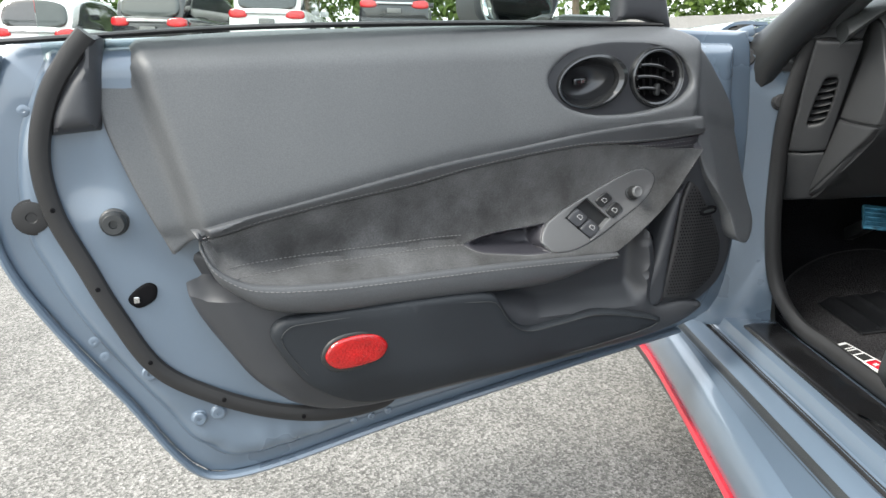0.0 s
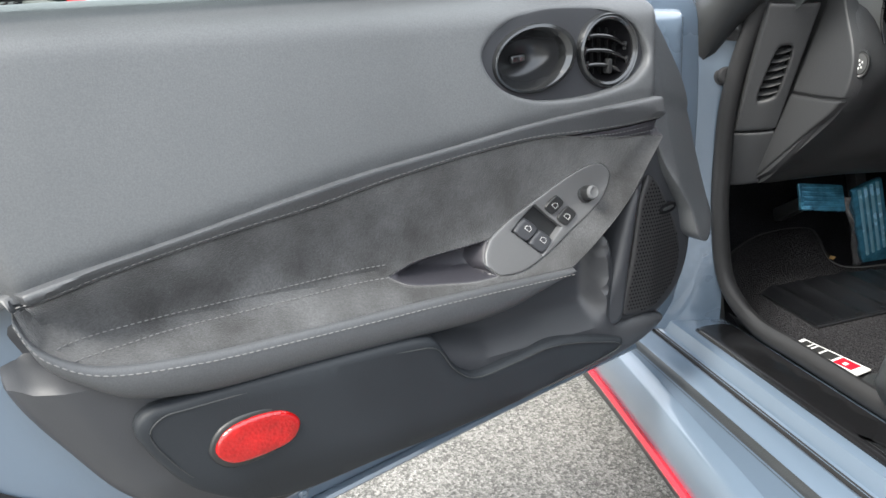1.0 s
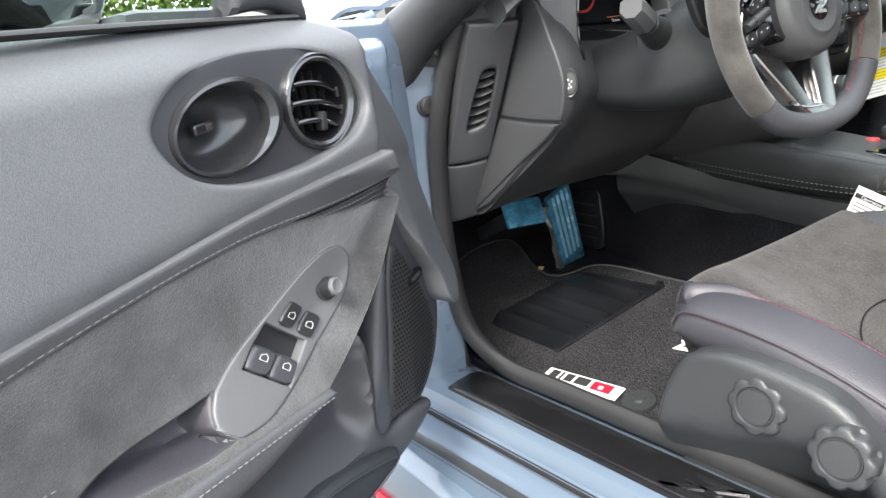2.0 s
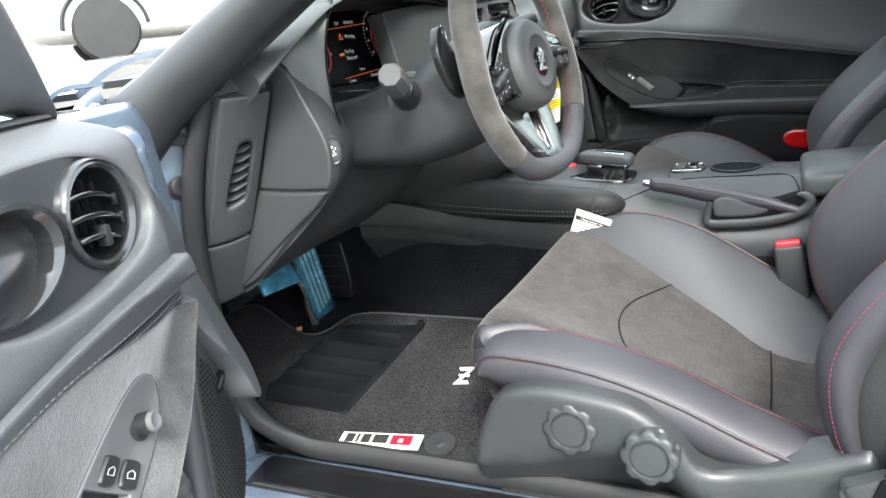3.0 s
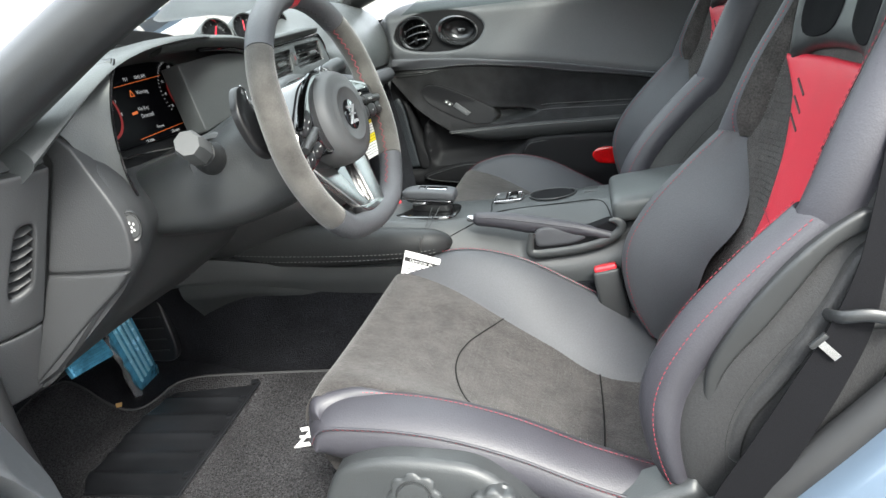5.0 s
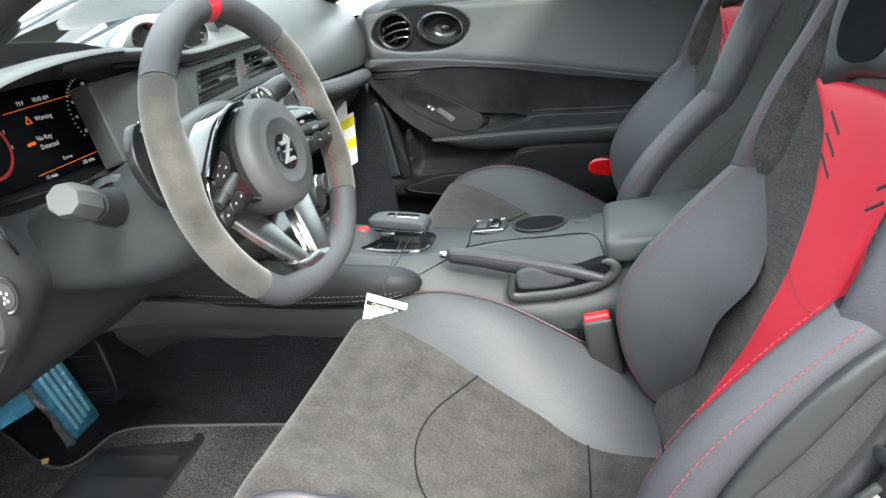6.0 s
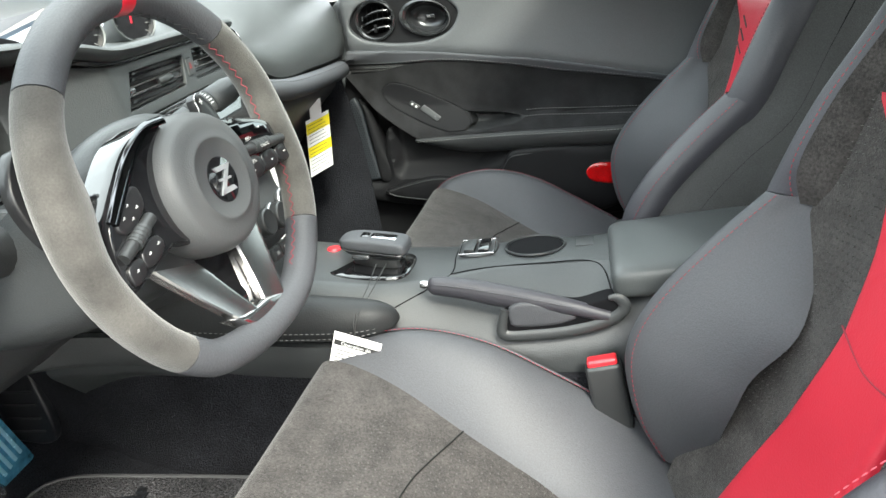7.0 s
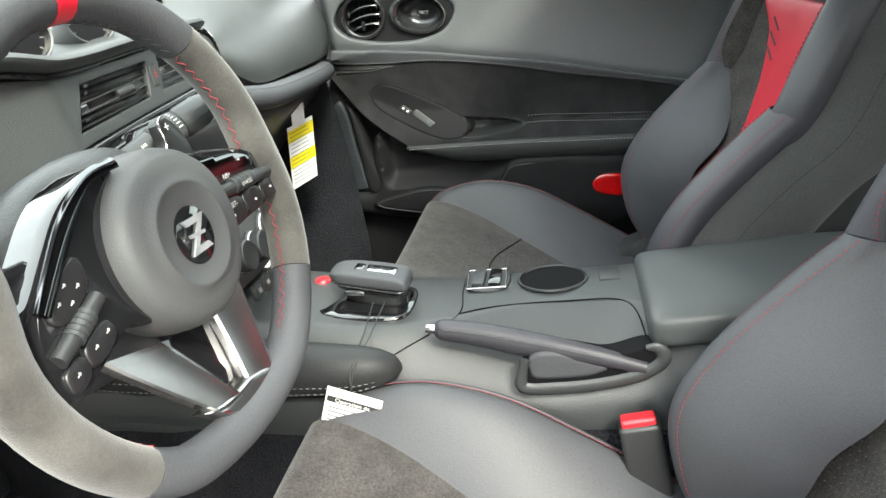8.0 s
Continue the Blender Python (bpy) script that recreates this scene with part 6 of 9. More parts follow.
    for side in (-1, 1):
        secs = []
        for z, y in prof:
            depth = float(np.interp(z, (0.47, 0.56, 0.70, 0.815), (0.05, 0.105, 0.13, 0.075)))
            rootw = float(np.interp(z, (0.47, 0.58, 0.70, 0.815), (0.19, 0.135, 0.125, 0.20)))
            fl = float(np.interp(z, (0.47, 0.6, 0.815), (0.232, 0.246, 0.240)))
            rise = 0.35 * depth
            secs.append([(side * rootw, y - depth, z - rise * 0.2), (side * (rootw * 0.45 + fl * 0.5), y - depth * 0.42, z), (side * (fl - 0.028), y - 0.010, z + 0.004), (side * (fl - 0.010), y, z + 0.004), (side * (fl + 0.014), y - 0.016, z - 0.002),
                         (side * (fl + 0.017), y - 0.030, z - 0.013), (side * (fl + 0.004), y - 0.046, z - 0.026), (side * (fl - 0.05), y - 0.08, z - 0.04)])
        # The +x bolster gets lighter leather, with the light it catches in the colour.
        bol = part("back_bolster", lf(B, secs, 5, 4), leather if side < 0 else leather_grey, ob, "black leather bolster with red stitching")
        for idx, off in ((2, 0.003), (4, 0.003)):
            line = smooth_path([Vector(B(r[idx][0] + (-side * 0.001 if idx == 2 else side * (0.0025 if s > 0 else 0.005)), r[idx][1] + off, r[idx][2] + 0.0015)) for r in secs], 10)
            part("stitching", stitches(line, 0.0045, 0.0020, 0.0006, up=(0, 1, 0)), red_thread, bol, "red thread stitching")
        rows_s = [(0.40, -0.43, 0.222), (0.47, -0.395, 0.232), (0.525, -0.37, 0.24), (0.60, -0.36, 0.246), (0.645, -0.37, 0.245), (0.70, -0.405, 0.243), (0.765, -0.468, 0.241), (0.815, -0.525, 0.24), (0.91, -0.572, 0.236), (0.98, -0.612, 0.22), (1.06, -0.655, 0.19)]
        flank = [[(side * (w - 0.05), y - 0.05, z - 0.02), (side * (w + 0.002), y - 0.036, z - 0.02), (side * (w + 0.020), y - 0.062, z - 0.03), (side * (w + 0.024), y - 0.11, z - 0.045), (side * (w + 0.012), y - 0.165, z - 0.06), (side * (w - 0.04), y - 0.19, z - 0.07)] for z, y, w in rows_s]
        fk = part("flank_panel", lf(B, flank, 4, 4), shell_black if side * s < 0 and s > 0 else flank_lighter, ob, "black side panel of the backrest")
        if side * s < 0:
            plate_o = [(-0.447, 0.556), (-0.450, 0.581), (-0.460, 0.609), (-0.495, 0.658), (-0.542, 0.729), (-0.576, 0.782), (-0.610, 0.800), (-0.625, 0.760), (-0.600, 0.650), (-0.555, 0.570), (-0.504, 0.545), (-0.464, 0.546)]
            on_plate_side = lambda u, v, h: (-s * 0.39 + side * (0.276 + h - 0.10 * abs(u + 0.52)), u + dy, v + dz)  # noqa: E731
            sidep = part("flank_plate", field(plate_o, on_plate_side, lambda u, v: 0.004, (), 0.014, 0.008, 0.006, 0.03), shell_black if s > 0 else flank_lighter, fk, "black plate over the backrest's flank")
            part("seam", tube([on_plate_side(u - 0.012, v - 0.006, 0.0045) for u, v in plate_o[0:6]], 0.0010, 6, 4), seam_dark, sidep)
            part("flank_band", field([(-0.425, 0.520), (-0.427, 0.626), (-0.432, 0.658), (-0.452, 0.696), (-0.485, 0.742), (-0.535, 0.793), (-0.585, 0.820), (-0.592, 0.806), (-0.555, 0.786), (-0.490, 0.706), (-0.450, 0.655), (-0.440, 0.620), (-0.436, 0.520)], lambda u, v, h: on_plate_side(u, v, h - 0.008), lambda u, v: 0.004, (), 0.012, 0.005, 0.004, 0.03), plastic, fk, "black plastic edge band")
        part("welt", tube([B(side * (w + 0.0225), y - 0.085, z - 0.037) for z, y, w in rows_s[1:]], 0.0018, 6, 4), seam_dark, fk)
        wing = []
        for z, y, wdt, dep, rec in ((0.775, -0.512, 0.230, 0.05, 0.08), (0.805, -0.522, 0.238, 0.07, 0.04), (0.84, -0.538, 0.242, 0.085, 0.008), (0.91, -0.572, 0.238, 0.09, 0), (0.98, -0.612, 0.222, 0.085, 0), (1.06, -0.655, 0.195, 0.075, 0), (1.12, -0.70, 0.15, 0.06, 0)):
            wing.append([(side * (wdt - 0.075), y - dep * 0.80 - rec, z - 0.02), (side * (wdt - 0.055), y - dep * 0.40 - rec, z), (side * (wdt - 0.025), y - 0.006 - rec * 0.6, z + 0.004), (side * (wdt - 0.004), y, z + 0.004), (side * (wdt + 0.014), y - 0.016, z), (side * (wdt + 0.018), y - 0.034, z - 0.008),
                         (side * (wdt + 0.006), y - 0.052, z - 0.02), (side * (wdt - 0.05), y - 0.09, z - 0.04)])
        wg = part("shoulder_wing", lf(B, wing, 5, 4), leather, ob, "black leather shoulder wing with red stitching")
        line = smooth_path([Vector(B(r[2][0], r[2][1] + 0.003, r[2][2] + 0.001)) for r in wing], 10)
        part("stitching", stitches(line, 0.0045, 0.0020, 0.0006, up=(0, 1, 0)), red_thread, wg, "red thread stitching")
        face = [[(a - side * 0.002, y + 0.0018, z + 0.001) for a, y, z in ((r[0][0] - side * 0.03, r[0][1] - 0.002, r[0][2]), r[0], r[1], (r[2][0] - side * 0.006, r[2][1] - 0.003, r[2][2]))] for r in wing[1:]]
        part("wing_face", sh(B, face, 5, 0.006, (side, -1, 0)), suede, wg, "charcoal suede inner face")
        part("seam", tube([B(a + side * 0.001, y + 0.001, z) for a, y, z in wing[1][2:5]], 0.0010, 6, 4), seam_dark, wg)

    # hard shell behind
    shell = []
    for z, y, w in ((0.40, -0.52, 0.20), (0.50, -0.555, 0.235), (0.62, -0.605, 0.25), (0.74, -0.655, 0.25), (0.86, -0.70, 0.235), (0.98, -0.745, 0.20), (1.08, -0.79, 0.15)):
        shell.append([(-w + 0.01, y + 0.045, z), (-w - 0.004, y + 0.01, z), (-w + 0.01, y - 0.05, z), (-w * 0.5, y - 0.085, z), (w * 0.5, y - 0.085, z), (w - 0.01, y - 0.05, z), (w + 0.004, y + 0.01, z), (w - 0.01, y + 0.045, z)])
    part("back_shell", lf(B, shell, 5, 4), plastic, ob, "black plastic seat shell")
    return ob


def min_corner(a, b):
    return tuple(min(p, q) for p, q in zip(a, b))


def max_corner(a, b):
    return tuple(max(p, q) for p, q in zip(a, b))


seat(1, 0.0, 0.0, "driver_seat", "black leather and charcoal suede bucket seat with red centre")
seat(-1, 0.055, -0.01, "passenger_seat", "black leather and charcoal suede bucket seat beside the console")

# buckle on the tunnel side
buckle = thing("seat_belt_buckle", (-0.115, -0.335, 0.50), "black seat belt buckle with a red button", "seat belt buckle")
part("housing", moved(box((-0.014, -0.024, -0.055), (0.014, 0.024, 0.04), 0.006, 3), pose(-0.125, -0.337, 0.545, -8, 6, 0)), plastic, buckle)
part("release_button", moved(box((-0.011, -0.020, 0.037), (0.011, 0.020, 0.048), 0.004, 3), pose(-0.125, -0.337, 0.545, -8, 6, 0)), button_red, buckle, "red release button")
part("stem", moved(box((-0.006, -0.014, -0.14), (0.006, 0.014, -0.05), 0.004), pose(-0.125, -0.337, 0.545, -8, 6, 0)), plastic, buckle)

# ---- dashboard ----
dash = thing("dashboard", (0, 0.4, 0.62), "charcoal padded dashboard with digital cluster and round gauges", "dashboard")


def across(rows, k=5, kr=4):
    """Skin sections that run across the car: rows of (x, [(y, z), ...])."""
    return loft([[(x, y, z) for y, z in prof] for x, prof in rows], k, kr)


top_rows = [
    (-0.662, [(0.58, 0.93), (0.50, 0.955), (0.38, 0.985), (0.30, 0.985), (0.285, 0.965), (0.32, 0.94), (0.45, 0.92)]),
    (-0.62, [(0.62, 0.95), (0.52, 0.985), (0.38, 1.015), (0.275, 1.018), (0.258, 1.005), (0.30, 0.985), (0.45, 0.94)]),
    (-0.53, [(0.66, 0.97), (0.55, 1.01), (0.40, 1.050), (0.255, 1.064), (0.238, 1.057), (0.29, 1.052), (0.50, 0.99)]),
    (-0.40, [(0.70, 0.98), (0.58, 1.025), (0.42, 1.068), (0.245, 1.086), (0.228, 1.079), (0.28, 1.072), (0.52, 1.0)]),
    (-0.26, [(0.72, 0.98), (0.60, 1.03), (0.42, 1.068), (0.245, 1.083), (0.228, 1.076), (0.28, 1.068), (0.52, 1.0)]),
    (-0.20, [(0.73, 0.98), (0.60, 1.03), (0.40, 1.062), (0.25, 1.066), (0.235, 1.056), (0.28, 1.045), (0.52, 0.97)]),
    (0.0, [(0.74, 0.98), (0.60, 1.03), (0.40, 1.060), (0.24, 1.060), (0.222, 1.052), (0.28, 1.040), (0.52, 0.97)]),
    (0.18, [(0.73, 0.98), (0.60, 1.05), (0.42, 1.092), (0.30, 1.082), (0.228, 1.045), (0.222, 1.0), (0.52, 0.95)]),
    (0.28, [(0.72, 0.97), (0.58, 1.06), (0.44, 1.135), (0.32, 1.128), (0.236, 1.052), (0.214, 0.966), (0.50, 0.93)]),
    (0.45, [(0.68, 0.96), (0.56, 1.06), (0.46, 1.150), (0.34, 1.150), (0.246, 1.070), (0.215, 0.962), (0.48, 0.92)]),
    (0.60, [(0.63, 0.95), (0.55, 1.06), (0.46, 1.148), (0.35, 1.150), (0.252, 1.075), (0.222, 0.960), (0.46, 0.92)]),
    (0.675, [(0.58, 0.94), (0.52, 1.05), (0.45, 1.142), (0.35, 1.146), (0.252, 1.080), (0.230, 0.960), (0.44, 0.92)]),
    (0.738, [(0.56, 0.94), (0.50, 1.06), (0.45, 1.138), (0.35, 1.142), (0.254, 1.085), (0.240, 0.960), (0.43, 0.92)]),
]
part("top_pad", across(top_rows), soft_grey, dash, "charcoal soft top pad")
low_rows = [
    (-0.606, [(0.62, 0.93), (0.40, 0.985), (0.300, 0.980), (0.244, 0.885), (0.246, 0.822), (0.304, 0.768), (0.445, 0.657), (0.62, 0.66)]),
    (-0.598, [(0.62, 0.93), (0.40, 0.985), (0.296, 0.982), (0.238, 0.885), (0.240, 0.820), (0.300, 0.765), (0.445, 0.653), (0.62, 0.66)]),
    (-0.56, [(0.62, 0.93), (0.38, 0.975), (0.270, 0.955), (0.240, 0.875), (0.250, 0.818), (0.325, 0.752), (0.46, 0.65), (0.62, 0.66)]),
    (-0.50, [(0.62, 0.93), (0.42, 0.945), (0.300, 0.920), (0.258, 0.862), (0.275, 0.825), (0.370, 0.72), (0.46, 0.655), (0.62, 0.66)]),
    (-0.39, [(0.62, 0.93), (0.42, 0.940), (0.320, 0.925), (0.270, 0.870), (0.275, 0.83), (0.350, 0.73), (0.46, 0.66), (0.62, 0.66)]),
    (-0.26, [(0.62, 0.93), (0.42, 0.945), (0.305, 0.93), (0.255, 0.87), (0.27, 0.83), (0.340, 0.735), (0.46, 0.66), (0.62, 0.66)]),
    (-0.205, [(0.62, 0.93), (0.42, 0.945), (0.300, 0.935), (0.250, 0.875), (0.262, 0.83), (0.330, 0.74), (0.46, 0.66), (0.62, 0.66)]),
    (-0.185, [(0.62, 0.93), (0.42, 1.0), (0.250, 1.0), (0.228, 0.90), (0.235, 0.83), (0.29, 0.75), (0.46, 0.67), (0.62, 0.66)]),
    (-0.12, [(0.62, 0.93), (0.42, 1.03), (0.232, 1.04), (0.220, 0.92), (0.215, 0.83), (0.20, 0.74), (0.42, 0.66), (0.62, 0.66)]),
    (0.0, [(0.62, 0.93), (0.42, 1.03), (0.228, 1.04), (0.216, 0.92), (0.200, 0.82), (0.175, 0.73), (0.42, 0.66), (0.62, 0.66)]),
    (0.14, [(0.62, 0.93), (0.42, 1.02), (0.230, 1.01), (0.220, 0.90), (0.205, 0.82), (0.185, 0.74), (0.42, 0.66), (0.62, 0.66)]),
    (0.24, [(0.62, 0.93), (0.42, 0.96), (0.235, 0.945), (0.225, 0.91), (0.27, 0.84), (0.34, 0.76), (0.42, 0.72), (0.62, 0.70)]),
    (0.45, [(0.62, 0.93), (0.42, 0.95), (0.235, 0.942), (0.228, 0.915), (0.29, 0.84), (0.36, 0.76), (0.42, 0.73), (0.62, 0.70)]),
    (0.675, [(0.62, 0.93), (0.42, 0.94), (0.250, 0.940), (0.242, 0.912), (0.31, 0.84), (0.38, 0.76), (0.44, 0.74), (0.62, 0.72)]),
]
part("lower_dash", across(low_rows), dash_grey, dash, "dark grey lower dashboard")
cover = []
for x, p in low_rows[1:7]:
    (ya, za), (yb, zb), (yc, zc), (yd, zd) = p[4], p[5], p[6], p[7]
    cover.append([(x, ya - 0.002, za + 0.004), (x, ya * 0.5 + yb * 0.5 - 0.005, za * 0.5 + zb * 0.5 - 0.004), (x, yb - 0.004, zb - 0.004), (x, yb * 0.5 + yc * 0.5 - 0.003, zb * 0.5 + zc * 0.5 - 0.006), (x, yc - 0.002, zc - 0.004), (x, yd, zd - 0.004)])
part("lower_cover", sheet(cover, 5, 0.006, back=(0, 0.6, 1)), dash_grey, dash, "dark grey lower dashboard cover")
roll = [(0.19, 0.212, 0.955), (0.28, 0.204, 0.943), (0.45, 0.212, 0.935), (0.60, 0.222, 0.932), (0.68, 0.235, 0.93)]
part("knee_roll", tube(roll, [(0.022, 0.020)] * 5, 14, 8), leather_grey, dash, "charcoal leather roll with stitching")
part("stitching", stitches(smooth_path([(x, y - 0.017, z + 0.014) for x, y, z in roll], 10)), dark_thread, dash)

# end of the dashboard: a slanted vent panel by the door, then the grained flank
END = {"bl": (-0.664, 0.434, 0.748), "br": (-0.609, 0.397, 0.756), "tl": (-0.694, 0.329, 0.957), "tr": (-0.625, 0.301, 0.957)}


def on_end(u, v, h):
    """On the slanted end panel: u from the door inwards, v up, both 0 to 1."""
    a = Vector(END["bl"]).lerp(END["br"], u)
    b = Vector(END["tl"]).lerp(END["tr"], u)
    return a.lerp(b, v) + Vector((-0.35, -0.86, -0.36)) * h


def end_plate(pts, holes=(), h=0.0, res=0.06, **more):
    return field(pts, on_end, lambda u, v: h + 0.004 * (1 - (2 * u - 1) ** 2), holes, res, **more)


slot = [(0.30, 0.285), (0.33, 0.262), (0.68, 0.285), (0.735, 0.31), (0.745, 0.66), (0.70, 0.69), (0.47, 0.692), (0.41, 0.665)]
ep = part("end_panel", end_plate([(0, 0, 1), (0, 1, 1), (1, 1, 1), (1, 0, 1)], (slot,), 0.006, 0.05, r=0.035, lip=0.003, depth=0.03, walls=0.016), dash_grey, dash, "dark grey end panel with a side vent")
# Near-black sheet behind the slot gives the duct its shade.
sv = part("side_vent", end_plate([(0.25, 0.22), (0.25, 0.73), (0.8, 0.73), (0.8, 0.24)], (), -0.012, 0.08, r=0.01, lip=0.0, depth=0.002), deep, ep, "black side vent")
for i in range(6):
    v = 0.305 + i * 0.066
    a0 = 0.27 + 0.12 * (v - 0.28) / 0.4
    c = [on_end(a0, v - 0.012, -0.002), on_end((a0 + 0.76) / 2, v + 0.004, 0.0045), on_end(0.76, v + 0.022, 0.002)]
    part("slat", tube([p + Vector((0.002, 0.006, 0.0026)) for p in c], (0.0013, 0.0080), 8, 4, up=(-0.35, -0.80, -0.50)), dash_grey, sv)
part("end_cap", sheet([[(-0.700, 0.338, 0.960), (-0.66, 0.318, 0.962), (-0.626, 0.304, 0.961)], [(-0.694, 0.352, 0.985), (-0.65, 0.332, 0.990), (-0.613, 0.312, 0.988)], [(-0.685, 0.375, 1.003), (-0.645, 0.345, 1.010), (-0.606, 0.318, 1.004)]], 5, 0.01, back=(0.3, 1, 0.3)), dash_grey, dash, "dark grey grained end cap")
lowp = [(-0.0, -0.02, 1), (1.0, -0.025, 1), (1.12, -0.53, 1), (0.22, -0.52, 1)]
part("lower_end_panel", end_plate(lowp, (), 0.004, 0.06, r=0.03, lip=0.003, depth=0.03), dash_grey, dash, "dark grey lower end panel")
flank_o = [(0.306, 0.957, 1), (0.314, 0.999), (0.281, 0.979), (0.254, 0.927), (0.238, 0.891), (0.2325, 0.868), (0.236, 0.831), (0.243, 0.8145, 1), (0.305, 0.8150), (0.363, 0.8185, 1), (0.335, 0.890)]
knee_o = [(0.366, 0.8145, 1), (0.305, 0.8110), (0.246, 0.8105, 1), (0.272, 0.787), (0.306, 0.763), (0.367, 0.717), (0.445, 0.657, 1), (0.398, 0.752, 1)]
on_flank = lambda u, v, h: (-0.6075 - h + 0.02 * max(0.0, 0.80 - v), u, v)  # noqa: E731
part("flank_panel", field(flank_o, on_flank, lambda u, v: 0.004, (), 0.012, 0.004, 0.003, 0.02), dash_grey, dash, "dark grey grained flank")
part("knee_panel", field(knee_o, on_flank, lambda u, v: 0.004, (), 0.012, 0.004, 0.003, 0.02), dash_grey, dash, "dark grey knee panel")
# Near-black backing keeps the joints between the end panels dark.
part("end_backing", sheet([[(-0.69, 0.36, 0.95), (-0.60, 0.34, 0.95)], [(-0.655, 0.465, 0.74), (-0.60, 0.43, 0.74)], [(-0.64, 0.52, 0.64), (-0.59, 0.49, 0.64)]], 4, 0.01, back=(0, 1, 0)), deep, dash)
BM = Matrix.Translation((-0.596, 0.2335, 0.866)) @ Vector((-0.80, -0.60, 0.05)).to_track_quat("Z", "Y").to_matrix().to_4x4() @ Matrix.Diagonal((0.72, 1.25, 1, 1))
bt = part("side_button", lathe([(0.0165, -0.004), (0.0165, 0.002), (0.0150, 0.0035), (0.0138, 0.0025), (0.0125, 0.0025), (0.0115, 0.0045), (0.001, 0.005)], BM, 28), plastic, dash, "oval black switch with white mark")
part("symbol", merge(*[moved(box((x - 0.0012, y - 0.0012, 0.0048), (x + 0.0012, y + 0.0012, 0.0054)), BM) for x, y in ((-0.003, 0.004), (0.003, 0.002), (-0.001, -0.001), (0.002, -0.004), (-0.003, -0.005))]), white_print, bt)

# instrument cluster
hood_rows = [
    [(-0.560, 0.330, 1.052), (-0.542, 0.285, 1.060), (-0.526, 0.243, 1.066)],
    [(-0.613, 0.300, 1.006), (-0.579, 0.270, 1.019), (-0.549, 0.245, 1.024)],
    [(-0.606, 0.280, 0.983), (-0.578, 0.262, 0.985), (-0.562, 0.245, 0.977)],
    [(-0.592, 0.268, 0.939), (-0.574, 0.257, 0.936), (-0.562, 0.245, 0.926)],
    [(-0.579, 0.262, 0.905), (-0.566, 0.254, 0.900), (-0.552, 0.245, 0.895)],
]
part("hood_side", sheet(hood_rows, 6, 0.008, back=(1, 1, 0)), soft_grey, dash, "charcoal soft hood side")
edge = [r[2] for r in hood_rows]
part("cluster_bezel", sheet([[(x + 0.002, y + 0.001, z) for x, y, z in edge], [(x + 0.022, y + 0.045, z) for x, y, z in edge], [(x + 0.034, y + 0.085, z - 0.004) for x, y, z in edge]], 5, 0.004, back=(-1, 0, 0)), plastic, dash, "black cluster bezel")
part("bezel_bead", tube([(x - 0.001, y - 0.001, z) for x, y, z in edge], 0.0018, 6, 5), gloss, dash)
CL = Matrix.Translation((-0.345, 0.325, 1.0)) @ Matrix.Rotation(radians(90 - 12), 4, "X")


def on_screen(u, v, h):
    """The cluster's face: u to the right, v up."""
    return CL @ Vector((u, v, h))


part("cluster_housing", panel([(-0.19, -0.075), (-0.19, 0.085), (0.17, 0.095), (0.20, 0.07), (0.20, -0.075)], lambda u, v, h: on_screen(u, v, h - 0.006), 0.002, 0.004, 0.02, 0.03), trim_darkened, dash)
tft = part("cluster_screen", panel([(-0.165, -0.058, 1), (-0.165, 0.062, 1), (0.10, 0.066), (0.135, 0.05), (0.155, 0.0), (0.150, -0.058, 1)], lambda u, v, h: on_screen(u, v, h), 0.002, 0.003, 0.006, 0.03), screen_glass, dash, "dark digital cluster with a warning message")
part("bezel_line", tube([on_screen(u, v, 0.004) for u, v in ((-0.172, -0.066), (-0.172, 0.068), (0.10, 0.074), (0.145, 0.056), (0.165, 0.0), (0.158, -0.066), (-0.172, -0.066))], 0.0022, 6, 5), gloss, dash)


def words(text, u, v, size, material_used, parent, place, name="lettering", align="LEFT", h=0.0026):
    """Built-in lettering turned into a mesh and laid by place(u, v, h)."""
    cu = bpy.data.curves.new(name, "FONT")
    cu.body, cu.size, cu.align_x = text, size, align
    tmp = bpy.data.objects.new(name, cu)
    scene.collection.objects.link(tmp)
    dg = bpy.context.evaluated_depsgraph_get()
    me = bpy.data.meshes.new_from_object(tmp.evaluated_get(dg))
    geo = [tuple(place(u + p.co.x, v + p.co.y, h)) for p in me.vertices], [tuple(f.vertices) for f in me.polygons]
    bpy.data.objects.remove(tmp)
    bpy.data.curves.remove(cu)
    bpy.data.meshes.remove(me)
    return part(name, geo, material_used, parent, text, clean=False)


def bar(u0, v0, u1, v1, w, place, h=0.0026):
    a, b = np.array((u0, v0)), np.array((u1, v1))
    t = (b - a) / np.linalg.norm(b - a)
    n = np.array((-t[1], t[0])) * w / 2
    q = [a + n, b + n, b - n, a - n]
    return rings([[place(x, y, h - 0.0004) for x, y in q], [place(x, y, h) for x, y in q]], caps=True)


def arc(cu, cv, r, a0, a1, w, place, n=28, h=0.0026):
    pts = [(cu + r * math.cos(radians(a0 + (a1 - a0) * i / n)), cv + r * math.sin(radians(a0 + (a1 - a0) * i / n))) for i in range(n + 1)]
    return merge(*[bar(*p, *q, w, place, h) for p, q in zip(pts, pts[1:])])


